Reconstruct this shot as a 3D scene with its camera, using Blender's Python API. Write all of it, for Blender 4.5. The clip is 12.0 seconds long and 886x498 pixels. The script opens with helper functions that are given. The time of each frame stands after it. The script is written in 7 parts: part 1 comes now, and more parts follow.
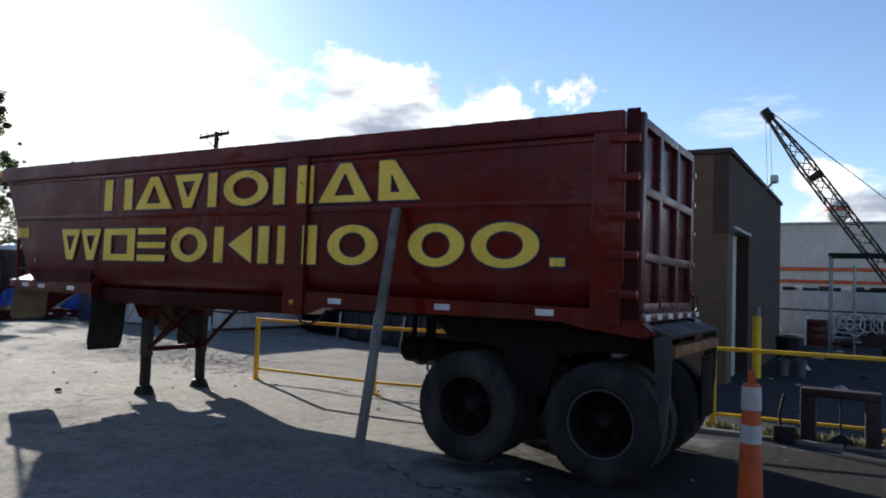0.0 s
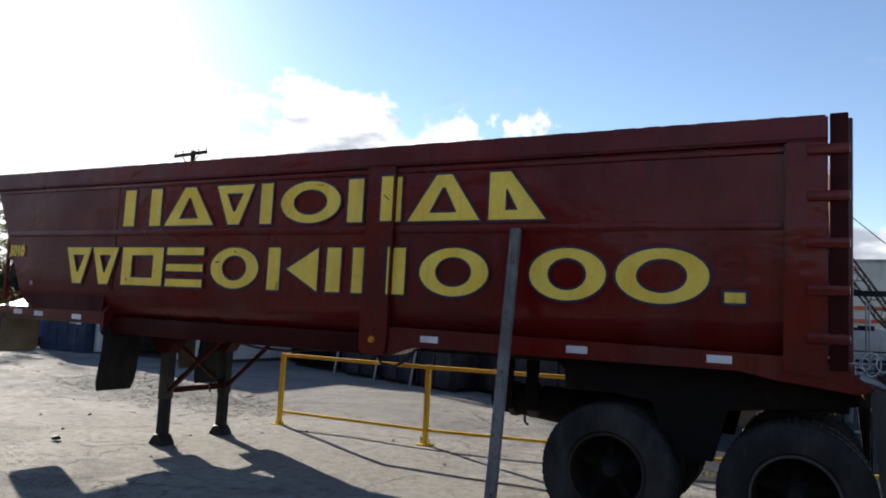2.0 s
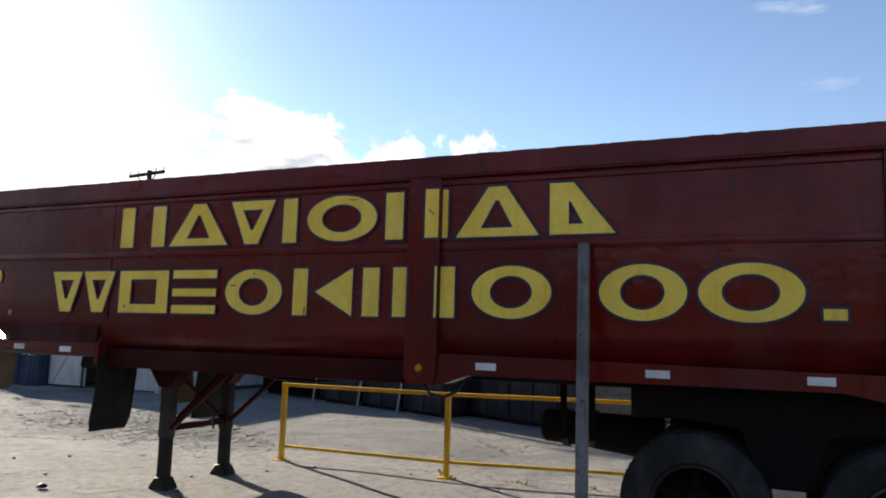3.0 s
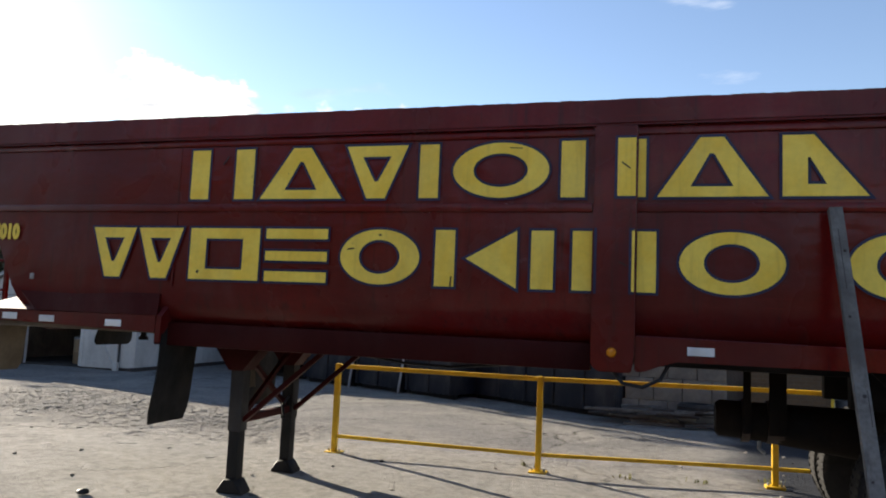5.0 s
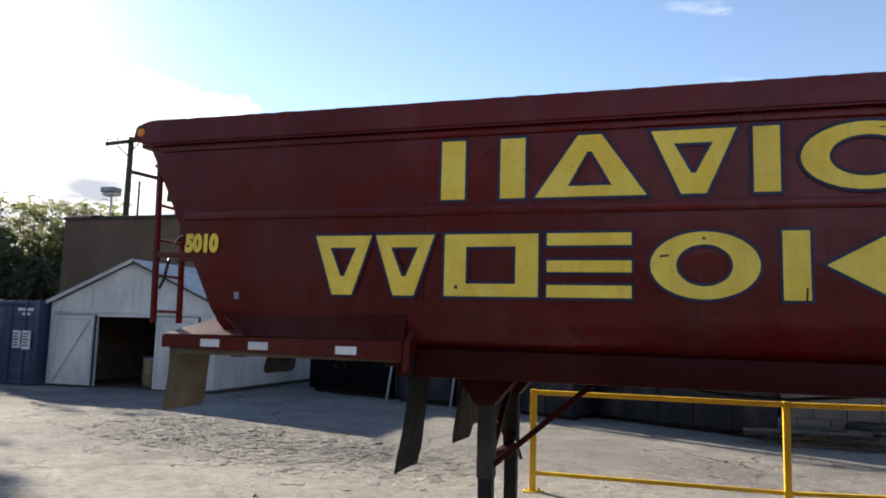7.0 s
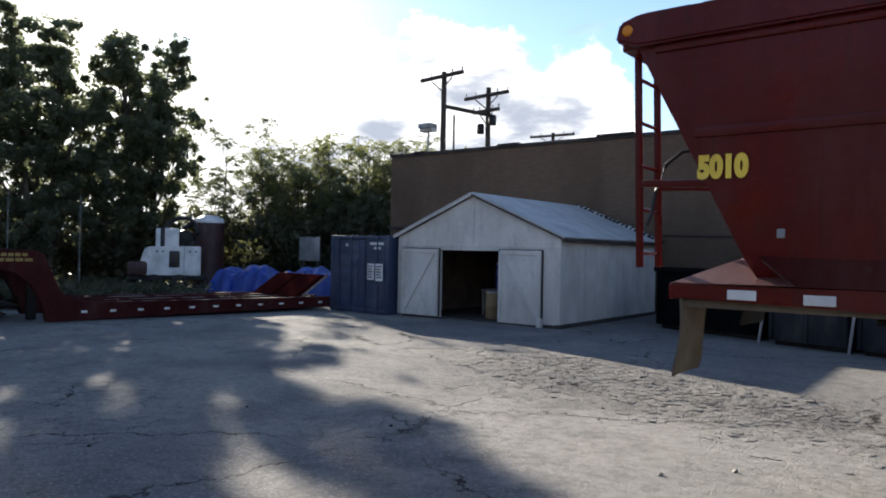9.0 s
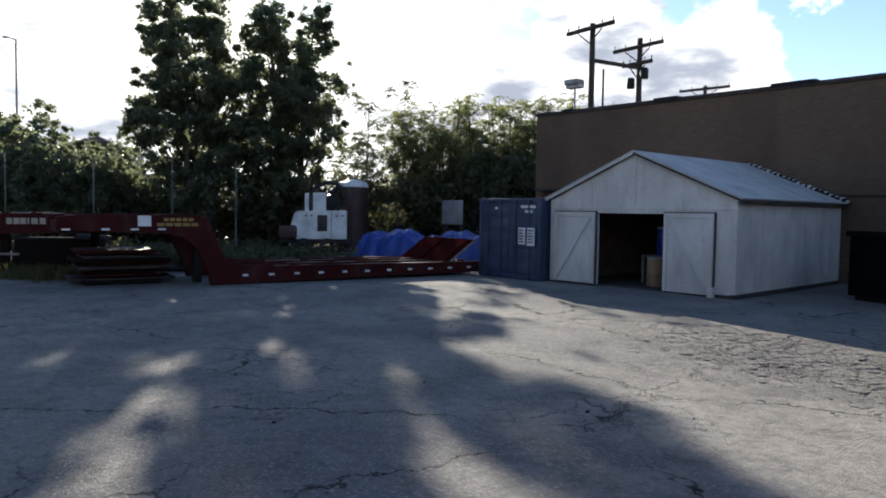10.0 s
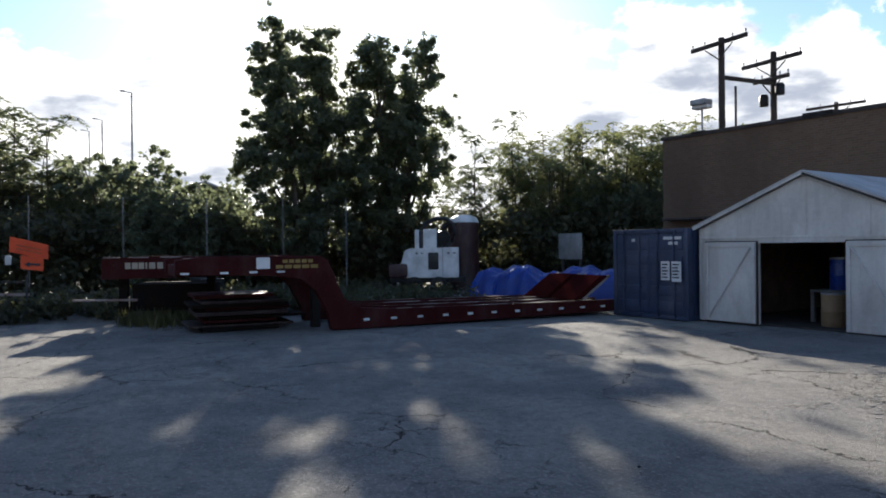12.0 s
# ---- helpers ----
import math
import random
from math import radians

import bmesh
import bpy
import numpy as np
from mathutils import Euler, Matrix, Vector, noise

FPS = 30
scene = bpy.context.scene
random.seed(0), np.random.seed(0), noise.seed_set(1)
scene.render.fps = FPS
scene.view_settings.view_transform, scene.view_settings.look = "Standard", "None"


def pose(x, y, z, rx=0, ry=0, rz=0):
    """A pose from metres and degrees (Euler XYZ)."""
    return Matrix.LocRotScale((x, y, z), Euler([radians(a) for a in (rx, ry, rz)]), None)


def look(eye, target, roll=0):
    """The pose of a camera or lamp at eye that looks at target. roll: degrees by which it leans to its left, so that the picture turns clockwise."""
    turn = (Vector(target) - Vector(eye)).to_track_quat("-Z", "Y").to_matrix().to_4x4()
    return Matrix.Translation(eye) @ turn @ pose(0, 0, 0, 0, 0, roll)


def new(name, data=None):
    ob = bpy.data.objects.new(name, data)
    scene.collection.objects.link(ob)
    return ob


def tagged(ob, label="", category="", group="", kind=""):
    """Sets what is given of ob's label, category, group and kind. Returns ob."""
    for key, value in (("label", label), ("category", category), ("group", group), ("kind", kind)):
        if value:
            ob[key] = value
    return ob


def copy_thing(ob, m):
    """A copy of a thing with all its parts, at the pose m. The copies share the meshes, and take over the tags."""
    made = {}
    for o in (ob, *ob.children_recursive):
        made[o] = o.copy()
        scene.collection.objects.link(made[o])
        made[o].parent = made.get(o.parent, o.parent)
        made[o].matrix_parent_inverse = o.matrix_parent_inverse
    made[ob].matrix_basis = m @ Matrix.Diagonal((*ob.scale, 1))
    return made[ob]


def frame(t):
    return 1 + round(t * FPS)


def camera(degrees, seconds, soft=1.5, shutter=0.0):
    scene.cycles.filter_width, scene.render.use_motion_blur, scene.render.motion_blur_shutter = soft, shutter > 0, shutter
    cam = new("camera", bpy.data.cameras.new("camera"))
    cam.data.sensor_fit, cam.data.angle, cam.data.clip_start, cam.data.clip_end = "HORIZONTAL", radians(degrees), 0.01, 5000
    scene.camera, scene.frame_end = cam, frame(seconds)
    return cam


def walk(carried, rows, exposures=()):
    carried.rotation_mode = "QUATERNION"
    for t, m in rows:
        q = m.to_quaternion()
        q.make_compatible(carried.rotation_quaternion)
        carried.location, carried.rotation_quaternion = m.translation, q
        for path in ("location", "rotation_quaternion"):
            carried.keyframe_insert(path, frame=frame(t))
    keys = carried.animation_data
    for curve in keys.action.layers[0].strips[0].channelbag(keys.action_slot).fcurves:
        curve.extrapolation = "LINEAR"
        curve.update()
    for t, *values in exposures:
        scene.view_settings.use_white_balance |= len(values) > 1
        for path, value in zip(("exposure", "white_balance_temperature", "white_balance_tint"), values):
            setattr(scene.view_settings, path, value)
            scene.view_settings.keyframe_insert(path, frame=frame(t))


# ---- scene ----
cam = camera(63.2, 12.0, soft=1.9)
PATH = [
    (0, (0.726, 0.05, 1.746), (-0.298, 1.764, 1.846), 2.0),
    (0.5, (0.234, 0.208, 1.755), (-0.833, 1.897, 1.855), 4.1),
    (1, (-0.265, 0.285, 1.767), (-1.306, 1.991, 1.843), 3.3),
    (1.5, (-0.729, 0.338, 1.782), (-1.79, 2.028, 1.902), 2.6),
    (2, (-1.258, 0.43, 1.738), (-2.172, 2.199, 1.926), 2.9),
    (2.5, (-1.788, 0.492, 1.741), (-2.64, 2.282, 2.0), 1.9),
    (4.5, (-4.1, 0.781, 1.725), (-4.663, 2.691, 1.905), 3.0),
    (5, (-4.725, 0.918, 1.678), (-5.284, 2.829, 1.871), 2.5),
    (5.5, (-5.358, 1.037, 1.678), (-5.886, 2.951, 1.924), 2.8),
    (6, (-5.939, 1.097, 1.714), (-6.419, 3.032, 1.872), 4.2),
    (6.5, (-6.549, 1.221, 1.673), (-7.046, 3.144, 1.91), 2.5),
    (8.5, (-8.731, 1.644, 1.79), (-9.749, 3.365, 1.835), 1.6),
    (9, (-9.276, 1.74, 1.776), (-10.503, 3.32, 1.779), 1.1),
    (9.5, (-9.839, 1.91, 1.743), (-11.223, 3.352, 1.682), 1.7),
    (10, (-10.245, 1.919, 1.781), (-11.729, 3.255, 1.675), 0.8),
    (10.5, (-10.632, 1.912, 1.772), (-12.247, 3.091, 1.699), 2.0),
    (11, (-11.17, 2.14, 1.745), (-12.731, 3.387, 1.652), 0.5),
    (11.5, (-11.653, 2.251, 1.735), (-13.202, 3.516, 1.72), -1.9),
    (12, (-12.022, 2.179, 1.781), (-13.664, 3.321, 1.773), -0.6),
]
EXPOSURES = [
    (0.0, 1.00, 6300, 10),
    (2.0, 1.17, 6600, 10),
    (4.5, 1.36, 7050, 10),
    (6.5, 1.56, 7100, 10),
    (8.5, 1.50, 6700, 10),
    (9.0, 1.38, 6600, 10),
    (10.0, 1.22, 6500, 10),
    (12.0, 1.21, 6500, 10),
]
walk(cam, [(t, look(eye, target, roll)) for t, eye, target, roll in PATH], EXPOSURES)

# ---- light ----
SUN_AZ, SUN_EL = 152.4, 18.6          # degrees: azimuth counter-clockwise from +x, elevation
sun_way = Vector((math.cos(radians(SUN_AZ)) * math.cos(radians(SUN_EL)), math.sin(radians(SUN_AZ)) * math.cos(radians(SUN_EL)), math.sin(radians(SUN_EL))))
sun = new("sun", bpy.data.lights.new("sun", "SUN"))
sun.data.energy, sun.data.angle, sun.data.color = 5.0, radians(0.6), (1.0, 0.93, 0.82)
sun.matrix_world = look((0, 0, 40), Vector((0, 0, 40)) - sun_way)


class Nodes:
    """A short way to wire shader nodes."""

    def __init__(self, tree):
        self.tree = tree
        tree.nodes.clear()

    def add(self, kind, **sockets):
        node = self.tree.nodes.new(kind)
        for key, value in sockets.items():
            key = key.replace("_", " ")
            slot = node.inputs[int(key[1:])] if key[0] == "i" and key[1:].isdigit() else node.inputs[key]
            self.put(slot, value)
        return node

    def put(self, slot, value):
        if isinstance(value, bpy.types.NodeSocket):
            self.tree.links.new(value, slot)
        elif isinstance(value, bpy.types.Node):
            self.tree.links.new(value.outputs[0], slot)
        else:
            if isinstance(value, tuple) and len(value) == 3 and slot.type == "RGBA":
                value = (*value, 1.0)
            slot.default_value = value

    def math(self, op, a, b=0.0, c=0.0, clamp=False):
        node = self.tree.nodes.new("ShaderNodeMath")
        node.operation, node.use_clamp = op, clamp
        for slot, value in zip(node.inputs, (a, b, c)):
            self.put(slot, value)
        return node.outputs[0]

    def mix(self, fac, a, b, blend="MIX"):
        node = self.tree.nodes.new("ShaderNodeMixRGB")
        node.blend_type = blend
        for slot, value in zip(node.inputs, (fac, a, b)):
            self.put(slot, value)
        return node.outputs[0]

    def ramp(self, fac, *stops):
        node = self.tree.nodes.new("ShaderNodeValToRGB")
        while len(node.color_ramp.elements) < len(stops):
            node.color_ramp.elements.new(0.5)
        for el, (at, col) in zip(node.color_ramp.elements, stops):
            el.position = at
            el.color = (*col, 1.0) if isinstance(col, tuple) else (col, col, col, 1.0)
        self.put(node.inputs[0], fac)
        return node.outputs[0]

    def span(self, value, a, b, lo=0.0, hi=1.0):
        node = self.tree.nodes.new("ShaderNodeMapRange")
        node.interpolation_type = "SMOOTHSTEP"
        for slot, v in zip(node.inputs, (value, a, b, lo, hi)):
            self.put(slot, v)
        return node.outputs[0]

    def noise(self, vector, scale, detail=4.0, rough=0.55, warp=0.0):
        node = self.tree.nodes.new("ShaderNodeTexNoise")
        self.put(node.inputs["Vector"], vector)
        for key, v in (("Scale", scale), ("Detail", detail), ("Roughness", rough), ("Distortion", warp)):
            node.inputs[key].default_value = v
        return node.outputs["Fac"]

    def scaled(self, vector, sx, sy, sz):
        node = self.tree.nodes.new("ShaderNodeMapping")
        self.put(node.inputs["Vector"], vector)
        node.inputs["Scale"].default_value = (sx, sy, sz)
        return node.outputs[0]


world = bpy.data.worlds.new("sky")
scene.world = world
world.use_nodes = True
w = Nodes(world.node_tree)
sky = w.add("ShaderNodeTexSky")
sky.sky_type, sky.sun_disc = "NISHITA", False
sky.sun_elevation, sky.sun_rotation = radians(SUN_EL), radians(90.0 - SUN_AZ)
sky.air_density, sky.dust_density, sky.ozone_density = 1.0, 0.08, 1.6
heading = w.add("ShaderNodeTexCoord").outputs["Generated"]
parts_xyz = w.add("ShaderNodeSeparateXYZ", Vector=heading)
up = parts_xyz.outputs["Z"]
east, north = parts_xyz.outputs["X"], parts_xyz.outputs["Y"]
azimuth = w.math("MULTIPLY", w.math("ARCTAN2", north, east), 57.2958)
height_deg = w.math("MULTIPLY", w.math("ARCSINE", up), 57.2958)
billow = w.noise(w.scaled(heading, 1.0, 1.0, 1.6), 7.0, 8.0, 0.58)
wisps = w.noise(w.scaled(heading, 1.0, 1.0, 4.0), 3.2, 6.0, 0.55)
# a bank of cloud that stands higher on the sun's side of the sky, a low one past the works
bank_top = w.math("ADD", w.span(azimuth, 108.5, 117.0, 3.0, 16.3), w.span(azimuth, 93.0, 98.0, 5.0, 0.0))
bank_top = w.math("SUBTRACT", bank_top, w.span(azimuth, 152.0, 168.0, 0.0, 3.0))
above_bank = w.math("SUBTRACT", height_deg, w.math("ADD", bank_top, w.math("MULTIPLY", w.math("SUBTRACT", billow, 0.5), 19.0)))
cover = w.span(above_bank, -0.9, 0.9, 1.0, 0.0)
loose = w.math("MULTIPLY", w.span(wisps, 0.60, 0.72), w.span(height_deg, 12.0, 40.0, 0.75, 0.25))
puff_x, puff_z = w.math("MULTIPLY", w.math("SUBTRACT", azimuth, 111.6), 0.55), w.math("SUBTRACT", height_deg, 15.2)
puff_r = w.math("SQRT", w.math("ADD", w.math("MULTIPLY", puff_x, puff_x), w.math("MULTIPLY", puff_z, puff_z)))
puff = w.span(w.math("ADD", puff_r, w.math("MULTIPLY", w.math("SUBTRACT", w.noise(heading, 26.0, 6.0, 0.6), 0.5), 6.5)), 0.3, 1.3, 1.0, 0.0)
cover = w.math("MAXIMUM", w.math("MAXIMUM", cover, puff), w.math("MULTIPLY", loose, 0.5))
shade = w.noise(w.scaled(heading, 1.0, 1.0, 2.8), 6.5, 6.0, 0.55)
to_sun = w.add("ShaderNodeVectorMath", i0=heading, i1=tuple(sun_way))
to_sun.operation = "DOT_PRODUCT"
near_sun = w.span(to_sun.outputs["Value"], 0.955, 1.0)
cloud_tone = w.mix(w.span(shade, 0.34, 0.60), (2.6, 2.9, 3.5), (8.4, 8.4, 8.4))
cloud_tone = w.mix(near_sun, cloud_tone, (10.0, 9.9, 9.7))
glow = w.math("MULTIPLY", w.math("POWER", w.math("MAXIMUM", to_sun.outputs["Value"], 0.0), 30.0), 4.5)
hazy = w.mix(1.0, w.mix(1.0, sky.outputs[0], (0.99, 1.0, 1.11), "MULTIPLY"), w.add("ShaderNodeCombineXYZ", X=glow, Y=glow, Z=glow).outputs[0], "ADD")
backdrop_sky = w.add("ShaderNodeBackground", Color=w.mix(cover, hazy, cloud_tone), Strength=0.084)
w.put(w.add("ShaderNodeOutputWorld").inputs["Surface"], backdrop_sky)

# ---- materials ----
def material(name, base, rough=0.6, metal=0.0, vary=0.25, grain=18.0, patch=1.2, bump=0.2, tint=None, worn=None, worn_at=0.62, coat=0.0, dirt=0.0, local=True, gloss=0.4, runs=None, wave=0.0):
    """A painted, cast or mineral surface with a fine grain, broad patches, optional worn spots and dirt."""
    mat = bpy.data.materials.new(name)
    mat.use_nodes = True
    n = Nodes(mat.node_tree)
    where = n.add("ShaderNodeTexCoord").outputs["Object"] if local else n.add("ShaderNodeNewGeometry").outputs["Position"]
    fine, broad = n.noise(where, grain, 5.0, 0.6), n.noise(where, patch, 4.0, 0.6, 0.4)
    other = tint or tuple(c * 0.72 for c in base)
    col = n.mix(n.span(broad, 0.35, 0.65), base, other)
    col = n.mix(n.span(fine, 0.3, 0.75, 0.0, vary), col, tuple(c * 0.45 for c in base))
    rgh = n.span(broad, 0.3, 0.7, max(rough - 0.12, 0.03), min(rough + 0.14, 1.0))
    if dirt:
        film = n.math("MULTIPLY", n.span(n.noise(n.scaled(where, 1.0, 1.0, 0.35), 2.6, 6.0, 0.65), 0.42, 0.75), dirt)
        col = n.mix(film, col, (0.16, 0.14, 0.12))
        rgh = n.math("ADD", rgh, n.math("MULTIPLY", film, 0.35), clamp=True)
    if worn:
        chips = n.span(n.noise(where, 9.0, 6.0, 0.7), worn_at, worn_at + 0.05)
        col = n.mix(chips, col, worn)
    if runs:
        # drips and rust runs down the face, and thin scrapes along it
        drip = n.span(n.noise(n.scaled(where, 7.0, 7.0, 0.45), 1.6, 6.0, 0.7), 0.53, 0.72)
        pale_scrape = n.span(n.noise(n.scaled(where, 0.5, 0.5, 26.0), 2.2, 5.0, 0.75), 0.60, 0.70)
        gate_ = n.span(n.noise(where, 0.9, 3.0), 0.42, 0.62)
        col = n.mix(n.math("MULTIPLY", drip, runs[1]), col, runs[0])
        col = n.mix(n.math("MULTIPLY", n.math("MULTIPLY", pale_scrape, gate_), runs[1] * 0.8), col, tuple(min(1.0, c * 1.8 + 0.004) for c in base))
    relief = n.add("ShaderNodeBump", Strength=bump, Distance=0.01, Height=fine)
    if wave:
        relief = n.add("ShaderNodeBump", Strength=wave, Distance=0.06, Height=n.noise(n.scaled(where, 1.0, 1.0, 1.4), 1.9, 3.0, 0.55), Normal=relief)
    shader = n.add("ShaderNodeBsdfPrincipled", Base_Color=col, Roughness=rgh, Metallic=metal, Normal=relief)
    shader.inputs["Coat Weight"].default_value = coat
    shader.inputs["Specular IOR Level"].default_value = gloss
    n.put(n.add("ShaderNodeOutputMaterial").inputs["Surface"], shader)
    return mat


RED = material("red_trailer_paint", (0.135, 0.0065, 0.0050), 0.24, vary=0.3, grain=30, patch=0.7, bump=0.06, tint=(0.082, 0.0052, 0.0048), worn=(0.05, 0.020, 0.015), worn_at=0.70, dirt=0.10, local=False, gloss=0.24, runs=((0.045, 0.012, 0.010), 0.75), wave=0.30)
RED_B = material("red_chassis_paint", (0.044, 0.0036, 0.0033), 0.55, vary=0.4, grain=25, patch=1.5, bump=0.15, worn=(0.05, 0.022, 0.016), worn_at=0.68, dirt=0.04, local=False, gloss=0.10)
RED_GATE = material("red_tailgate_paint", (0.088, 0.0085, 0.0095), 0.34, vary=0.3, grain=25, patch=1.5, bump=0.1, worn=(0.10, 0.05, 0.04), worn_at=0.68, dirt=0.3)
RED_LOW = material("faded_red_lowboy_paint", (0.056, 0.0105, 0.0095), 0.8, vary=0.4, grain=14, patch=0.8, bump=0.15, worn=(0.06, 0.03, 0.025), worn_at=0.64, dirt=0.12, gloss=0.1)
YELLOW = material("yellow_sign_paint", (0.93, 0.67, 0.095), 0.5, vary=0.15, grain=22, patch=3.0, bump=0.1, tint=(0.88, 0.58, 0.06), worn=(0.20, 0.07, 0.03), worn_at=0.68, dirt=0.18, local=False, runs=((0.30, 0.16, 0.03), 0.22))
NAVY = material("navy_outline_paint", (0.012, 0.016, 0.06), 0.5, vary=0.2, bump=0.05)
RAIL = material("yellow_rail_paint", (0.80, 0.50, 0.02), 0.42, vary=0.25, grain=20, patch=2.5, bump=0.1, worn=(0.25, 0.13, 0.05), worn_at=0.72, local=False)
BLACKSTEEL = material("black_greasy_steel", (0.012, 0.0115, 0.0115), 0.6, vary=0.4, grain=16, patch=2.0, bump=0.3, dirt=0.10, gloss=0.25)
RIMRING = material("scuffed_rim", (0.085, 0.08, 0.077), 0.6, 0.2, vary=0.4, grain=18, patch=3.0, bump=0.2, dirt=0.2)
UNDER = material("oily_underside", (0.0075, 0.0065, 0.006), 0.85, vary=0.4, grain=16, patch=2.0, bump=0.3, tint=(0.016, 0.011, 0.008), gloss=0.12)
GRIMY = material("grimy_plate_steel", (0.036, 0.033, 0.032), 0.75, 0.0, vary=0.4, grain=14, patch=2.0, bump=0.25, dirt=0.3)
BUMPER = material("grimy_orange_bumper", (0.22, 0.085, 0.015), 0.6, vary=0.4, grain=14, patch=2.0, bump=0.2, dirt=0.4)
GREYSTEEL = material("grey_galvanised_steel", (0.32, 0.33, 0.34), 0.5, 0.5, vary=0.3, grain=14, patch=2.0, bump=0.15, dirt=0.3)
RUBBER = material("tyre_rubber", (0.026, 0.025, 0.0245), 0.85, vary=0.4, grain=30, patch=3.0, bump=0.35, dirt=0.32, gloss=0.2)
FLAP = material("black_rubber_flap", (0.015, 0.0145, 0.014), 0.8, vary=0.3, grain=20, patch=3.0, bump=0.2, dirt=0.10, gloss=0.2)
RED_DECK = material("grimy_red_deck_paint", (0.060, 0.0055, 0.0050), 0.6, vary=0.4, grain=20, patch=1.2, bump=0.15, worn=(0.06, 0.025, 0.018), worn_at=0.62, dirt=0.10, local=False, gloss=0.12)
# dusty deck red made paler to carry the corner's sunlit highlight
DUSTY_SHEEN = material("dusty_sheen_corner", (0.11, 0.022, 0.018), 0.4, vary=0.35, grain=18, patch=2.0, bump=0.1, tint=(0.15, 0.07, 0.058), dirt=0.3, local=False)
BEIGE = material("dusty_beige_flap", (0.15, 0.12, 0.085), 0.85, vary=0.3, grain=20, patch=3.0, bump=0.2, dirt=0.2)
RIM = material("rusty_rim_steel", (0.030, 0.016, 0.014), 0.6, 0.2, vary=0.4, grain=20, patch=3.0, bump=0.2, dirt=0.3)
WHITE = material("white_reflective_tape", (0.78, 0.78, 0.76), 0.45, vary=0.1, grain=40, bump=0.05, dirt=0.2)
AMBER = material("amber_lens", (0.75, 0.25, 0.01), 0.2, vary=0.1, bump=0.02)
PLANK = material("dark_weathered_plank", (0.15, 0.14, 0.125), 0.9, vary=0.6, grain=34, patch=2.6, bump=0.6, tint=(0.060, 0.052, 0.046), runs=((0.04, 0.035, 0.03), 0.6))
PROP = material("weathered_timber", (0.21, 0.20, 0.185), 0.85, vary=0.6, grain=34, patch=2.0, bump=0.6, tint=(0.105, 0.095, 0.085), runs=((0.06, 0.05, 0.045), 0.6))
# dirty white tape, greyed further to stand in for shade on the delineator
BAND = material("dirty_shaded_band", (0.45, 0.45, 0.45), 0.55, vary=0.2, grain=30, patch=6.0, bump=0.05, tint=(0.36, 0.35, 0.34), dirt=0.5)
JAMB = material("blue_grey_door_jamb", (0.085, 0.095, 0.115), 0.6, vary=0.3, bump=0.1, dirt=0.3)
BLACKBOX = material("black_painted_steel", (0.004, 0.004, 0.005), 0.85, vary=0.3, bump=0.1, gloss=0.08)
RAMP = material("dull_red_ramp", (0.045, 0.009, 0.008), 0.95, vary=0.4, bump=0.1, gloss=0.0)
# pale bare material; on beam and ramp edges it paints in the sunlight
GLINT_AND_BARE = material("glint_and_bare_edge", (0.36, 0.31, 0.28), 0.85, vary=0.5, bump=0.2, tint=(0.20, 0.12, 0.10), dirt=0.4, gloss=0.1)
WHITEWOOD = material("white_painted_siding", (0.66, 0.635, 0.585), 0.62, vary=0.18, grain=12, patch=0.8, bump=0.2, tint=(0.55, 0.525, 0.475), worn=(0.36, 0.38, 0.36), worn_at=0.70, dirt=0.3, runs=((0.42, 0.40, 0.37), 0.6))
ROOFING = material("white_roll_roofing", (0.52, 0.505, 0.48), 0.75, vary=0.3, grain=26, patch=0.9, bump=0.3, tint=(0.42, 0.41, 0.39), dirt=0.3)
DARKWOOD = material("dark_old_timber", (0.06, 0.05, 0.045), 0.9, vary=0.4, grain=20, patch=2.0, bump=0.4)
BLUEBOX = material("blue_container_paint", (0.032, 0.052, 0.105), 0.5, vary=0.3, grain=18, patch=0.9, bump=0.12, tint=(0.024, 0.038, 0.075), worn=(0.12, 0.08, 0.06), worn_at=0.68, dirt=0.3)
NAVYBOX = material("dark_navy_steel_box", (0.006, 0.009, 0.018), 0.5, vary=0.4, grain=18, patch=1.2, bump=0.2, worn=(0.05, 0.035, 0.03), worn_at=0.70, dirt=0.25)
TARP = material("blue_tarpaulin", (0.015, 0.055, 0.30), 0.35, vary=0.2, grain=12, patch=2.0, bump=0.25, tint=(0.02, 0.045, 0.22))
CONCRETE = material("concrete_block", (0.20, 0.18, 0.15), 0.9, vary=0.4, grain=18, patch=1.4, bump=0.4, tint=(0.14, 0.125, 0.105), dirt=0.4)
ORANGE = material("orange_plastic", (0.50, 0.085, 0.015), 0.45, vary=0.25, grain=18, patch=3.0, bump=0.1, worn=(0.30, 0.09, 0.05), worn_at=0.70, dirt=0.3)
ORANGE_S = material("orange_sign_sheet", (0.82, 0.085, 0.015), 0.5, vary=0.1, bump=0.05)
MACHINE = material("white_machine_paint", (0.70, 0.70, 0.68), 0.4, vary=0.15, grain=16, patch=1.5, bump=0.08, dirt=0.25)
MAROON = material("dark_maroon_tank", (0.055, 0.022, 0.022), 0.5, vary=0.3, grain=16, patch=1.5, bump=0.1, dirt=0.3)
BARK = material("bark", (0.085, 0.068, 0.052), 0.95, vary=0.5, grain=16, patch=2.0, bump=0.8)
POLEWOOD = material("creosoted_pole", (0.055, 0.042, 0.033), 0.9, vary=0.4, grain=24, patch=1.0, bump=0.4)
PALESTEEL = material("pale_building_sheet", (0.50, 0.50, 0.46), 0.7, vary=0.2, grain=8, patch=0.25, bump=0.1, tint=(0.42, 0.42, 0.39), dirt=0.3)
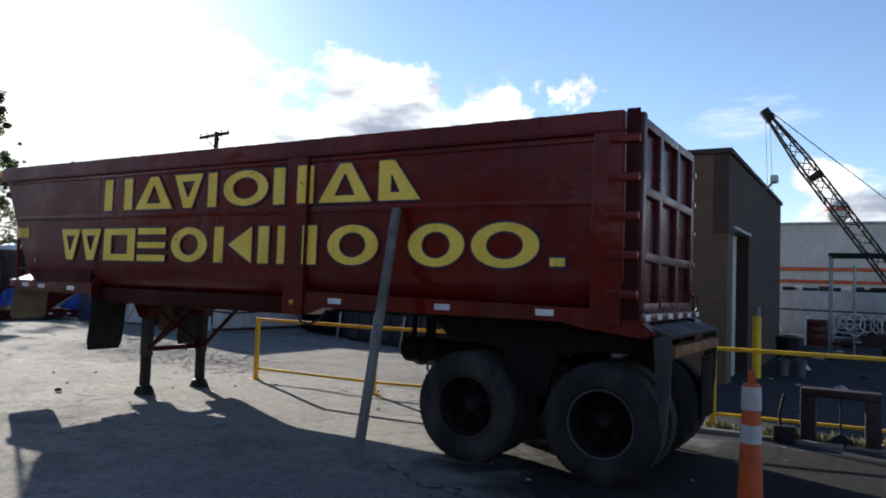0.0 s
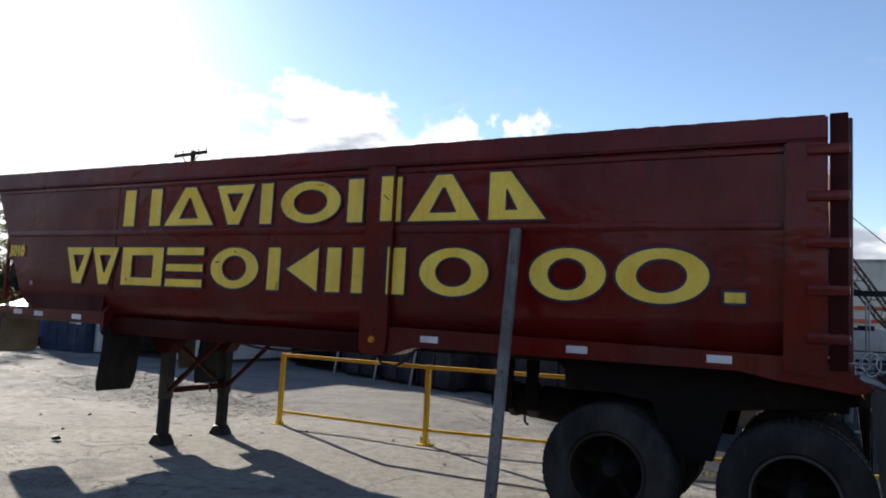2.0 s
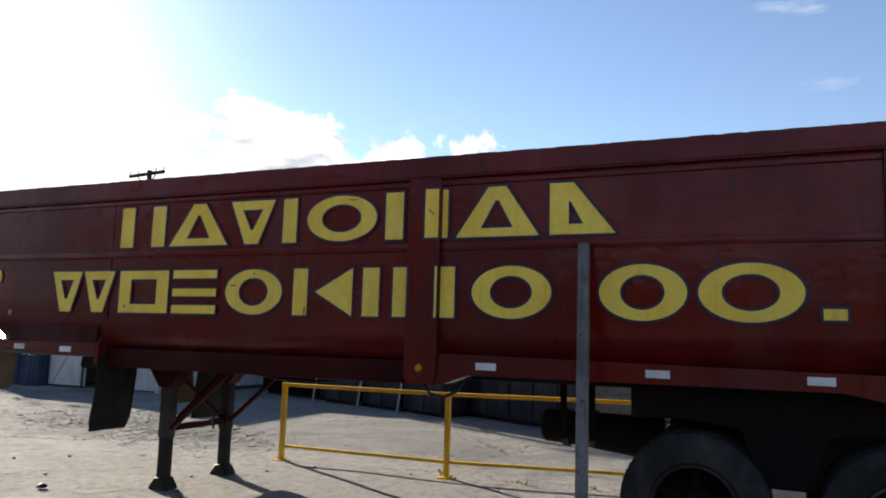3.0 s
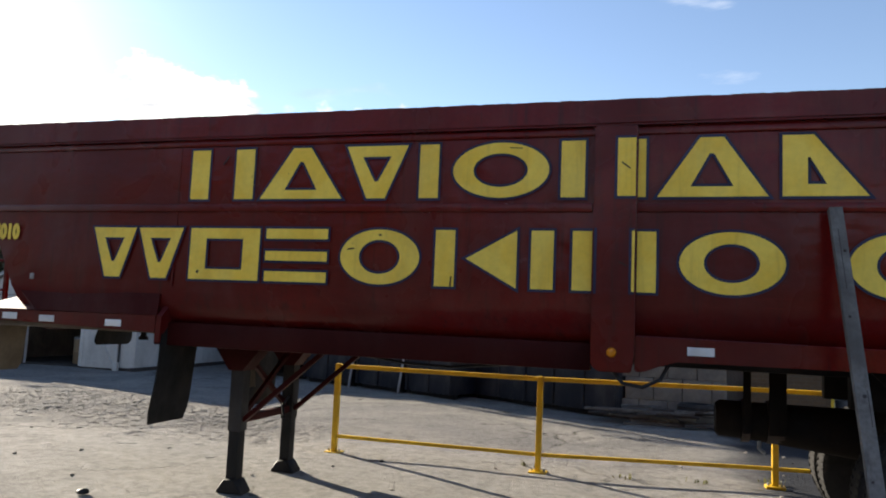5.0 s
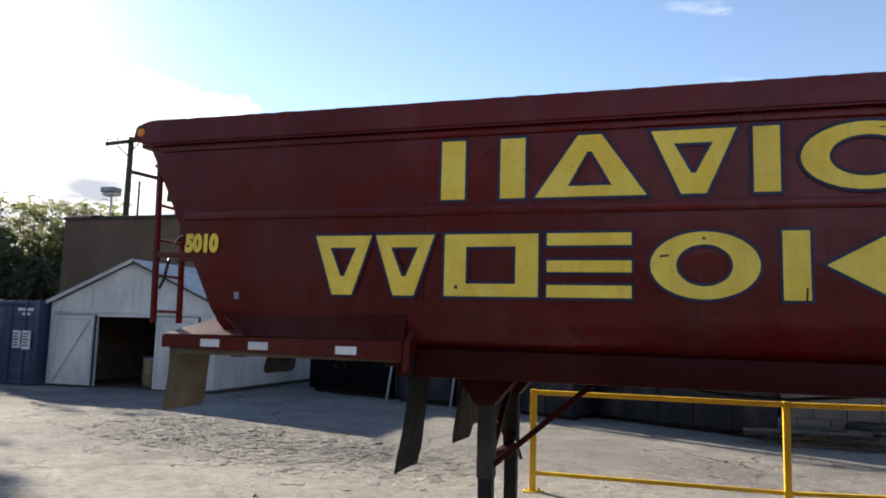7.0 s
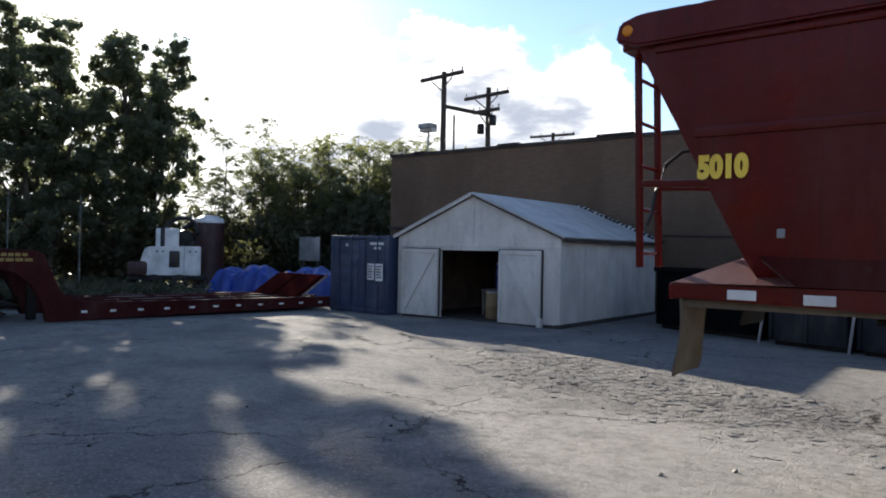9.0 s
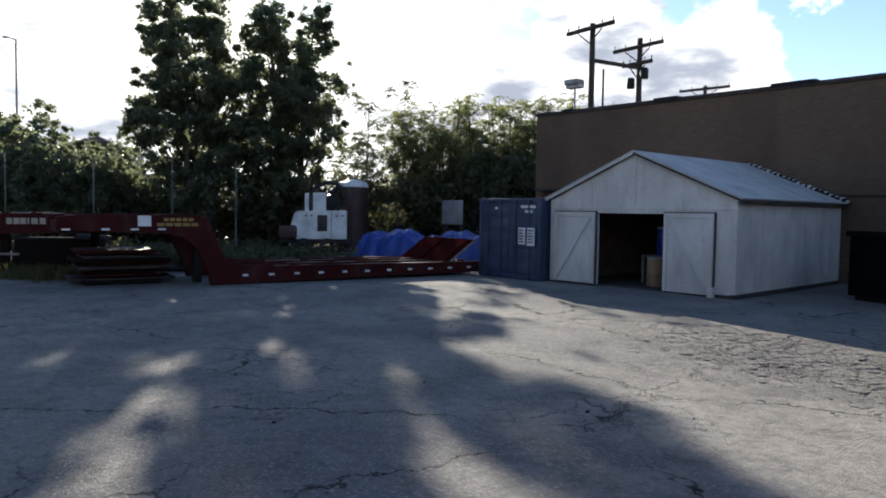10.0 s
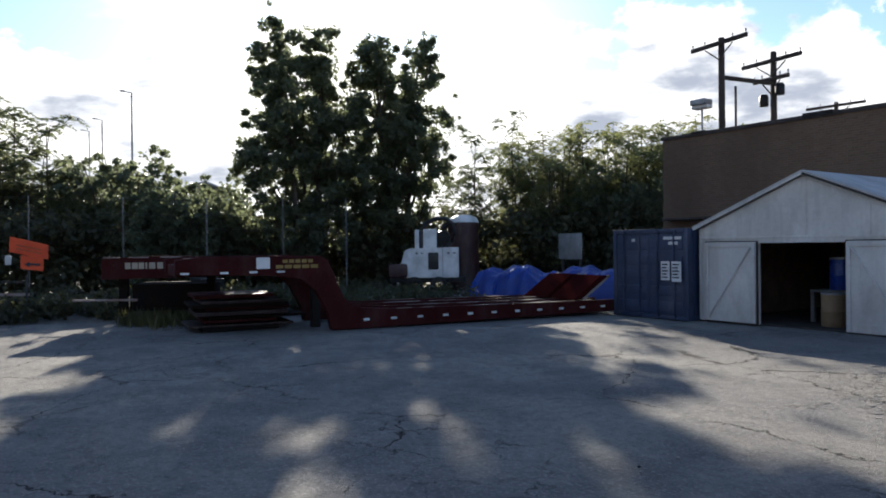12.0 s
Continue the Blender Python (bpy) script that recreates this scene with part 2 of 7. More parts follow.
CARD = material("brown_cardboard", (0.30, 0.20, 0.11), 0.85, vary=0.2, bump=0.1)
PAPER = material("white_notice", (0.72, 0.72, 0.70), 0.7, vary=0.08, bump=0.02)
DARKINK = material("dark_print", (0.05, 0.05, 0.06), 0.7, vary=0.1, bump=0.0)
CABLE = material("black_cable", (0.015, 0.015, 0.016), 0.5, vary=0.1, bump=0.05)
CREAM = material("faded_yellow_print", (0.34, 0.22, 0.06), 0.6, vary=0.3, bump=0.05)
LETTERING = material("pale_worn_lettering", (0.42, 0.36, 0.27), 0.6, vary=0.3, bump=0.05)
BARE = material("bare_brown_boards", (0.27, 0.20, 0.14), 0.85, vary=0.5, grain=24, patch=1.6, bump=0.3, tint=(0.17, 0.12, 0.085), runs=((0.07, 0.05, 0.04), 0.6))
RUBBLE = material("rubble_stone", (0.34, 0.31, 0.27), 0.95, vary=0.4, grain=30, patch=4.0, bump=0.5)
TOWER_RED = material("faded_red_tower_paint", (0.36, 0.09, 0.075), 0.6, vary=0.2, grain=2, patch=0.3, bump=0.05)
POST = material("dull_zinc_post", (0.17, 0.17, 0.165), 0.8, vary=0.3, bump=0.1, dirt=0.3)
GLASSDARK = material("dark_grille", (0.02, 0.02, 0.022), 0.4, vary=0.2, bump=0.1)


def ground_material():
    """Old patched concrete: broad stains, sandy and grey patches, thin cracks, a crumbled stretch, oil with painted
    shade, and asphalt.
    """
    mat = bpy.data.materials.new("old_concrete_yard")
    mat.use_nodes = True
    n = Nodes(mat.node_tree)
    where = n.add("ShaderNodeNewGeometry").outputs["Position"]
    sep = n.add("ShaderNodeSeparateXYZ", Vector=where)
    px, py = sep.outputs["X"], sep.outputs["Y"]
    broad, mid, fine, grit = n.noise(where, 0.2, 6.0, 0.62, 0.8), n.noise(where, 1.1, 8.0, 0.68, 0.5), n.noise(where, 7.0, 8.0, 0.75), n.noise(where, 30.0, 4.0, 0.7)
    col = n.mix(n.span(broad, 0.36, 0.64), (0.185, 0.176, 0.165), (0.265, 0.248, 0.217))
    col = n.mix(n.span(mid, 0.44, 0.66, 0.0, 0.6), col, (0.115, 0.111, 0.106))
    col = n.mix(n.span(fine, 0.42, 0.70, 0.0, 0.55), col, (0.078, 0.075, 0.073))
    col = n.mix(n.span(grit, 0.50, 0.68, 0.0, 0.65), col, (0.37, 0.352, 0.32))
    bend = n.mix(1.0, n.add("ShaderNodeTexNoise", Vector=where, Scale=1.6, Detail=7.0, Roughness=0.65).outputs["Color"], (0.5, 0.5, 0.5), "SUBTRACT")
    bent = n.add("ShaderNodeVectorMath", i0=where, i1=bend)
    bent.operation = "ADD"
    flat = n.scaled(bent.outputs[0], 1.0, 1.0, 0.0)

    def cracks(scale, thin, soft, rarely, low, high):
        cell = n.add("ShaderNodeTexVoronoi", Vector=flat, Scale=scale)
        cell.feature = "DISTANCE_TO_EDGE"
        line = n.span(cell.outputs["Distance"], thin, soft, 1.0, 0.0)
        return n.math("MULTIPLY", line, n.span(n.noise(where, rarely, 4.0), low, high))

    crumble_x, crumble_y = n.math("DIVIDE", n.math("ADD", px, 12.8), 4.2), n.math("DIVIDE", n.math("ADD", n.math("SUBTRACT", py, 10.9), n.math("MULTIPLY", n.math("ADD", px, 12.6), 0.25)), 1.5)
    crumble = n.math("ADD", n.math("MULTIPLY", crumble_x, crumble_x), n.math("MULTIPLY", crumble_y, crumble_y))
    crumble = n.span(n.math("ADD", crumble, n.math("MULTIPLY", n.math("SUBTRACT", mid, 0.5), 3.0)), 0.5, 1.3, 1.0, 0.0)
    line = cracks(0.28, 0.0010, 0.0052, 0.7, 0.42, 0.56)
    hair = n.math("MULTIPLY", cracks(1.3, 0.002, 0.012, 0.3, 0.5, 0.62), 0.7)
    crazed = n.math("MULTIPLY", n.math("MULTIPLY", cracks(5.0, 0.006, 0.05, 1.5, 0.3, 0.5), crumble), 0.5)
    both = n.math("MAXIMUM", n.math("MAXIMUM", line, hair), crazed)
    col = n.mix(both, col, (0.03, 0.028, 0.027))
    sand_x, sand_y = n.math("DIVIDE", n.math("ADD", px, 7.0), 7.0), n.math("DIVIDE", n.math("SUBTRACT", py, 7.9), 2.6)
    sand = n.math("ADD", n.math("ADD", n.math("MULTIPLY", sand_x, sand_x), n.math("MULTIPLY", sand_y, sand_y)), n.math("MULTIPLY", n.math("SUBTRACT", mid, 0.5), 2.2))
    col = n.mix(n.span(sand, 0.4, 1.3, 0.62, 0.0), col, n.mix(n.span(fine, 0.35, 0.65), (0.36, 0.343, 0.312), (0.236, 0.225, 0.204)))
    # oil under the back axles with trailer shade painted in, dark asphalt past the kerb
    oil_shade_x, oil_shade_y = n.math("DIVIDE", n.math("ADD", px, -1.6), 4.2), n.math("DIVIDE", n.math("SUBTRACT", py, 6.9), 2.9)
    oil_shade = n.math("ADD", n.math("ADD", n.math("MULTIPLY", oil_shade_x, oil_shade_x), n.math("MULTIPLY", oil_shade_y, oil_shade_y)), n.math("MULTIPLY", n.math("SUBTRACT", mid, 0.5), 2.4))
    col = n.mix(n.span(oil_shade, 0.75, 1.45, 0.95, 0.0), col, n.mix(n.span(fine, 0.35, 0.7), (0.010, 0.0085, 0.0075), (0.019, 0.0165, 0.0145)))
    tar = n.math("MULTIPLY", n.span(n.math("ADD", py, n.math("MULTIPLY", mid, 0.6)), 9.45, 9.75), n.span(n.math("ADD", px, n.math("MULTIPLY", mid, 1.2)), -3.4, -2.6))
    col = n.mix(tar, col, n.mix(n.span(fine, 0.3, 0.7), (0.024, 0.026, 0.030), (0.042, 0.044, 0.049)))
    height = n.math("SUBTRACT", n.math("ADD", n.math("MULTIPLY", fine, 0.9), n.math("ADD", n.math("MULTIPLY", grit, 0.75), n.math("MULTIPLY", mid, 0.7))), n.math("MULTIPLY", both, 1.3))
    lumps = n.add("ShaderNodeTexVoronoi", Vector=flat, Scale=11.0)
    lumps.feature = "SMOOTH_F1"
    height = n.math("SUBTRACT", height, n.math("MULTIPLY", n.math("MULTIPLY", lumps.outputs["Distance"], crumble), 0.9))
    relief = n.add("ShaderNodeBump", Strength=0.95, Distance=0.034, Height=height)
    shader = n.add("ShaderNodeBsdfPrincipled", Base_Color=col, Roughness=n.span(mid, 0.3, 0.7, 0.86, 0.97), Normal=relief)
    shader.inputs["Specular IOR Level"].default_value = 0.1
    n.put(n.add("ShaderNodeOutputMaterial").inputs["Surface"], shader)
    return mat


def brick_material(name, a, b, mortar, length=0.2, height=0.067):
    """Courses of brick by world place; the walls run along x or y."""
    mat = bpy.data.materials.new(name)
    mat.use_nodes = True
    n = Nodes(mat.node_tree)
    where = n.add("ShaderNodeNewGeometry").outputs["Position"]
    sep = n.add("ShaderNodeSeparateXYZ", Vector=where)
    flat = n.add("ShaderNodeCombineXYZ", X=n.math("ADD", sep.outputs["X"], sep.outputs["Y"]), Y=sep.outputs["Z"])
    tex = n.add("ShaderNodeTexBrick", Vector=flat, Color1=a, Color2=b, Mortar=mortar, Scale=1.0)
    tex.inputs["Mortar Size"].default_value, tex.inputs["Brick Width"].default_value, tex.inputs["Row Height"].default_value = 0.007, length, height
    stain = n.noise(n.scaled(where, 1.0, 1.0, 0.4), 0.6, 6.0, 0.6)
    col = n.mix(n.span(stain, 0.4, 0.7, 0.0, 0.6), tex.outputs["Color"], tuple(c * 0.5 for c in a))
    fine = n.noise(where, 25.0, 4.0)
    col = n.mix(n.span(fine, 0.4, 0.8, 0.0, 0.35), col, tuple(c * 0.4 for c in b))
    relief = n.add("ShaderNodeBump", Strength=0.5, Distance=0.008, Height=n.math("SUBTRACT", n.math("MULTIPLY", fine, 0.3), tex.outputs["Fac"]))
    shader = n.add("ShaderNodeBsdfPrincipled", Base_Color=col, Roughness=0.9, Normal=relief)
    n.put(n.add("ShaderNodeOutputMaterial").inputs["Surface"], shader)
    return mat


def leaf_material(name, a, b, through_light):
    mat = bpy.data.materials.new(name)
    mat.use_nodes = True
    n = Nodes(mat.node_tree)
    each = n.add("ShaderNodeNewGeometry").outputs["Random Per Island"]
    place = n.add("ShaderNodeTexCoord").outputs["Object"]
    col = n.mix(each, a, b)
    col = n.mix(n.span(n.noise(place, 0.5, 3.0), 0.35, 0.65, 0.0, 0.6), col, tuple(c * 0.5 for c in a))
    leaf = n.add("ShaderNodeBsdfPrincipled", Base_Color=col, Roughness=0.5)
    thin = n.add("ShaderNodeBsdfTranslucent", Color=n.mix(0.5, col, through_light))
    n.put(n.add("ShaderNodeOutputMaterial").inputs["Surface"], n.add("ShaderNodeMixShader", Fac=0.5, i1=leaf, i2=thin))
    return mat


GROUND = ground_material()
BRICK = brick_material("brown_brick", (0.15, 0.092, 0.055), (0.115, 0.068, 0.040), (0.14, 0.112, 0.085))
BRICK_B = brick_material("tan_brick", (0.135, 0.088, 0.046), (0.105, 0.068, 0.036), (0.12, 0.092, 0.06))
# the tan brick again, with the shade of the annex's side in its colour
BRICK_SHADED = brick_material("shaded_tan_brick", (0.062, 0.038, 0.022), (0.046, 0.028, 0.017), (0.055, 0.042, 0.03))
LEAF = leaf_material("broad_leaf", (0.062, 0.078, 0.045), (0.085, 0.100, 0.058), (0.33, 0.37, 0.19))
LEAF_B = leaf_material("light_leaf", (0.095, 0.112, 0.048), (0.125, 0.138, 0.062), (0.48, 0.50, 0.19))
LEAF_C = leaf_material("dusty_undergrowth_leaf", (0.058, 0.060, 0.032), (0.082, 0.080, 0.045), (0.17, 0.17, 0.07))
WEED = leaf_material("dry_weed", (0.08, 0.082, 0.03), (0.14, 0.12, 0.05), (0.15, 0.15, 0.06))

# ---- shaping helpers ----
def thing(name, label, category, at=(0, 0, 0), turn=0.0, group="", kind=""):
    """An Empty at the base of a thing, which carries its parts."""
    root = new(name)
    root.empty_display_size = 0.2
    root.matrix_world = pose(*at, 0, 0, turn)
    return tagged(root, label, category, group, kind)


def finish(bm, smooth=False, angle=35.0):
    mesh = bpy.data.meshes.new("mesh")
    bmesh.ops.recalc_face_normals(bm, faces=bm.faces)
    if smooth:
        for face in bm.faces:
            face.smooth = True
        for edge in bm.edges:
            if len(edge.link_faces) == 2 and edge.calc_face_angle(0.0) > radians(angle):
                edge.smooth = False
    bm.to_mesh(mesh)
    bm.free()
    return mesh


def part(name, bm, mat, parent, label="", smooth=True, local=False):
    """Links a bmesh as one mesh under a thing or under a part. The bmesh is in world metres unless local."""
    mesh = finish(bm, smooth)
    mesh.name = name
    mesh.materials.append(mat)
    ob = new(name, mesh)
    if parent is not None:
        if not local:
            mesh.transform(base_of(parent).inverted())
        ob.parent = parent
    if label:
        ob["label"] = label
    return ob


def base_of(ob):
    m = ob.matrix_basis.copy()
    while ob.parent is not None:
        ob = ob.parent
        m = ob.matrix_basis @ m
    return m


def single(name, bm, mat, label, category, smooth=True, group="", kind="", at=None):
    """A thing made of one mesh. at: where its origin lies."""
    mesh = finish(bm, smooth)
    mesh.materials.append(mat)
    ob = new(name, mesh)
    if at is not None:
        mesh.transform(Matrix.Translation(-Vector(at)))
        ob.location = at
    return tagged(ob, label, category, group, kind)


def box(bm, x0, x1, y0, y1, z0, z1, bevel=0.0):
    made = bmesh.ops.create_cube(bm, size=1.0)["verts"]
    bmesh.ops.scale(bm, vec=(x1 - x0, y1 - y0, z1 - z0), verts=made)
    bmesh.ops.translate(bm, vec=((x0 + x1) / 2, (y0 + y1) / 2, (z0 + z1) / 2), verts=made)
    if bevel:
        edges = list({e for v in made for e in v.link_edges})
        bmesh.ops.bevel(bm, geom=edges, offset=bevel, segments=2, affect="EDGES", profile=0.6)
    return bm


def boxed(*size, bevel=0.0):
    return box(bmesh.new(), *size, bevel=bevel)


def beam(bm, a, b, wide, high, bevel=0.0, up=(0, 0, 1)):
    """A bar of rectangular section from a to b."""
    a, b = Vector(a), Vector(b)
    along = (b - a).normalized()
    up = Vector(up)
    if abs(along.dot(up)) > 0.98:
        up = Vector((1, 0, 0))
    side = along.cross(up).normalized()
    top = side.cross(along)
    made = bmesh.ops.create_cube(bm, size=1.0)["verts"]
    m = Matrix((along, side, top)).transposed().to_4x4()
    m = Matrix.Translation((a + b) / 2) @ m @ Matrix.Diagonal(((b - a).length, wide, high, 1))
    bmesh.ops.transform(bm, matrix=m, verts=made)
    if bevel:
        bmesh.ops.bevel(bm, geom=list({e for v in made for e in v.link_edges}), offset=bevel, segments=2, affect="EDGES", profile=0.6)
    return bm


def beamed(*args, **kw):
    return beam(bmesh.new(), *args, **kw)


def tube(bm, points, radii, sides=8, caps=True):
    """A round bar through points, with a radius at each."""
    points = [Vector(p) for p in points]
    radii = [float(r) for r in (radii if isinstance(radii, (list, tuple)) else [radii] * len(points))]
    rings = []
    for k, p in enumerate(points):
        along = (points[min(k + 1, len(points) - 1)] - points[max(k - 1, 0)]).normalized()
        ref = Vector((0, 0, 1)) if abs(along.z) < 0.9 else Vector((1, 0, 0))
        u = along.cross(ref).normalized()
        v = along.cross(u)
        rings.append([bm.verts.new(p + radii[k] * (math.cos(a) * u + math.sin(a) * v)) for a in (2 * math.pi * j / sides for j in range(sides))])
    for r, s in zip(rings, rings[1:]):
        for j in range(sides):
            bm.faces.new((r[j], r[(j + 1) % sides], s[(j + 1) % sides], s[j]))
    if caps:
        bm.faces.new(rings[0][::-1])
        bm.faces.new(rings[-1])
    return bm


def tubed(*args, **kw):
    return tube(bmesh.new(), *args, **kw)


def lathe(bm, profile, sides, m):
    """Turns a closed or open profile of (radius, height) round its local z axis, then places it by m."""
    rings = []
    for r, h in profile:
        rings.append([bm.verts.new(m @ Vector((r * math.cos(a), r * math.sin(a), h))) for a in (2 * math.pi * j / sides for j in range(sides))])
    for r, s in zip(rings, rings[1:]):
        for j in range(sides):
            bm.faces.new((r[j], r[(j + 1) % sides], s[(j + 1) % sides], s[j]))
    return bm


def slab(bm, outline, y0, y1):
    """A plate: an outline of (x, z) points, thick from y0 to y1."""
    front = [bm.verts.new((x, y0, z)) for x, z in outline]
    back = [bm.verts.new((x, y1, z)) for x, z in outline]
    bm.faces.new(front)
    bm.faces.new(back[::-1])
    for k in range(len(front)):
        j = (k + 1) % len(front)
        bm.faces.new((front[k], back[k], back[j], front[j]))
    return bm


def skin(bm, rows):
    """A sheet through rows of points."""
    grid = [[bm.verts.new(p) for p in row] for row in rows]
    for a, b in zip(grid, grid[1:]):
        for k in range(len(a) - 1):
            bm.faces.new((a[k], a[k + 1], b[k + 1], b[k]))
    return bm


def thicken(bm, by):
    bmesh.ops.recalc_face_normals(bm, faces=bm.faces)
    bmesh.ops.solidify(bm, geom=list(bm.faces), thickness=by)
    return bm


def from_arrays(name, verts, faces, mat):
    mesh = bpy.data.meshes.new(name)
    mesh.from_pydata(verts.tolist() if hasattr(verts, "tolist") else verts, [], faces.tolist() if hasattr(faces, "tolist") else faces)
    mesh.materials.append(mat)
    return new(name, mesh)

# ---- ground ----
def ground_axis(lo, hi, step, far):
    near = np.arange(lo, hi + step / 2, step)
    out = np.array([1.5, 4, 9, 18, 40, 90, 220, 600, far])
    return np.concatenate([(lo - out)[::-1], near, hi + out])


def ground_height(x, y):
    """Gentle unevenness everywhere, and heaved, broken slabs in one patch of the yard."""
    z = 0.012 * np.sin(0.7 * x + 1.3 * np.sin(0.31 * y)) * np.cos(0.53 * y + 0.8) + 0.006 * np.sin(2.9 * x + 1.7 * y) * np.sin(2.1 * y - 1.1 * x)
    patch = np.exp(-(((x + 12.9) / 3.9) ** 4 + ((y - 10.9 + 0.25 * (x + 12.6)) / 1.5) ** 4))
    slabs = np.floor(3.3 * x + 1.1 * np.sin(2.3 * y) + 0.5 * y) * 12.9898 + np.floor(4.4 * y + 0.9 * np.sin(1.9 * x)) * 78.233
    lift = (np.sin(slabs) * 43758.5453) % 1.0 - 0.5
    tilt = 0.35 * np.sin(9.0 * x + 4.0 * y + slabs)
    return z * (np.abs(x + 12) < 40) + patch * (0.020 * lift + 0.009 * tilt)


gx, gy = ground_axis(-36.0, 6.0, 0.10, 1500.0), ground_axis(1.0, 24.0, 0.10, 1500.0)
GX, GY = np.meshgrid(gx, gy)
GZ = ground_height(GX, GY)
idx = np.arange(GX.size).reshape(GX.shape)
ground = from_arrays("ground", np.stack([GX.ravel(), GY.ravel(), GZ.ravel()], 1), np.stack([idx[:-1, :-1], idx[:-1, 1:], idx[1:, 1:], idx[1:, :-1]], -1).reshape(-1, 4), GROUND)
tagged(ground, "cracked and patched old concrete yard", "ground", kind="structure")

# ---- long brick building behind the yard ----
WALL_Y, WALL_X0, WALL_X1, WALL_TOP = 22.4, -27.9, -4.4, 5.4
hall = thing("brick_building", "long low brown brick building with a flat roof", "building", (WALL_X0, WALL_Y, 0), kind="structure")
for x0, x1, deep in ((WALL_X0, -24.8, 0.5), (-24.8, WALL_X1, 14.0)):
    part("wall", boxed(x0, x1, WALL_Y, WALL_Y + deep, -0.05, WALL_TOP - 0.12), BRICK, hall, smooth=False)
    part("coping", boxed(x0 - 0.05, x1 + (0.05 if deep > 1 else -0.05), WALL_Y - 0.06, WALL_Y + deep + 0.06, WALL_TOP - 0.12, WALL_TOP, bevel=0.015), DARKWOOD, hall, "dark tar-edged coping")
for k in range(7):
    x = WALL_X0 + 1.2 + 3.7 * k
    part("roof_patch", boxed(x, x + 0.5 + 0.35 * (k % 3), WALL_Y - 0.09, WALL_Y + 0.3, WALL_TOP - 0.05 - 0.03 * (k % 2), WALL_TOP + 0.03 + 0.015 * (k % 3), bevel=0.01), BLACKSTEEL, hall)
part("wall_conduit", tubed([(-18.6, WALL_Y - 0.05, 2.35), (-14.5, WALL_Y - 0.05, 2.3), (-11.0, WALL_Y - 0.05, 2.28)], 0.02), DARKWOOD, hall)
part("canopy", boxed(-27.6, -25.6, WALL_Y - 0.5, WALL_Y - 0.002, 2.55, 2.63, bevel=0.01), DARKWOOD, hall)

# ---- unseen brick block behind the path, added to cut sky light on the trailer ----
sky_block = thing("unseen_sky_blocker", "unseen brick block added across the yard to hold back sky light", "building", (-1.0, -10.0, 0), kind="structure")
part("wall", boxed(-10.0, 15.0, -18.0, -10.0, -0.05, 4.3), BRICK, sky_block, smooth=False)
part("wall", boxed(-30.0, -10.0, -18.0, -8.6, -0.05, 6.4), BRICK, sky_block, smooth=False)
part("coping", boxed(-30.05, -9.95, -18.05, -8.55, 6.4, 6.5, bevel=0.015), DARKWOOD, sky_block)
part("coping", boxed(-9.94, 15.05, -18.05, -9.95, 4.3, 4.4, bevel=0.015), DARKWOOD, sky_block)

# ---- small tan brick building behind the back of the trailer ----
B2X0, B2X1, B2Y0, B2Y1, B2TOP = -3.0, -1.7, 15.0, 24.3, 4.65
annex = thing("brick_annex", "tan brick annex with a side wall darkened as shade and a tall doorway", "building", (B2X1, B2Y0, 0), kind="structure")
part("front_wall", boxed(B2X0, B2X1 - 0.3, B2Y0, B2Y0 + 0.3, -0.05, B2TOP - 0.1), BRICK_B, annex, smooth=False)
part("corner_pier", boxed(B2X1 - 0.3, B2X1, B2Y0 - 0.002, B2Y0 + 0.62, 2.95, B2TOP - 0.1), BRICK_SHADED, annex, smooth=False)
part("pier_foot", boxed(B2X1 - 0.3, B2X1 - 0.01, B2Y0 + 0.002, B2Y0 + 0.6, -0.05, 2.95), BRICK_B, annex, smooth=False)
part("side_wall", boxed(B2X1 - 0.3, B2X1 - 0.004, B2Y0 + 2.75, B2Y1, -0.05, B2TOP - 0.1), BRICK_SHADED, annex, smooth=False)
part("lintel_wall", boxed(B2X1 - 0.3, B2X1 - 0.004, B2Y0 + 0.62, B2Y0 + 2.75, 3.152, B2TOP - 0.1), BRICK_SHADED, annex, smooth=False)
part("lintel", boxed(B2X1 - 0.3, B2X1 + 0.05, B2Y0 + 0.55, B2Y0 + 2.8, 3.09, 3.15, bevel=0.01), PALESTEEL, annex)
part("roof", boxed(B2X0 - 0.04, B2X1 + 0.05, B2Y0 - 0.05, B2Y1 + 0.04, B2TOP - 0.1, B2TOP, bevel=0.012), DARKWOOD, annex)
part("back_wall", boxed(B2X0, B2X1 - 0.3, B2Y1 - 0.3, B2Y1, -0.05, B2TOP - 0.1), BRICK_SHADED, annex, smooth=False)
part("left_wall", boxed(B2X0, B2X0 + 0.25, B2Y0 + 0.3, B2Y1 - 0.3, -0.05, B2TOP - 0.1), BRICK, annex, smooth=False)
doorway = part("door", boxed(B2X1 - 0.2, B2X1 - 0.14, B2Y0 + 0.62, B2Y0 + 1.9, 0.02, 3.05, bevel=0.008), PALESTEEL, annex, "pale grey steel door")
for k in range(4):
    part("door_panel", boxed(B2X1 - 0.145, B2X1 - 0.125, B2Y0 + 0.72, B2Y0 + 1.8, 0.15 + 0.73 * k, 0.78 + 0.73 * k, bevel=0.006), PALESTEEL, doorway)
flood = part("floodlight", boxed(B2X1 + 0.25, B2X1 + 0.42, 19.25, 19.55, 4.55, 4.74, bevel=0.04), MACHINE, annex, "white wall-mounted floodlight")
part("bracket", tubed([(B2X1 - 0.02, 19.4, 4.35), (B2X1 + 0.2, 19.4, 4.45), (B2X1 + 0.3, 19.4, 4.58)], 0.03), GREYSTEEL, flood)
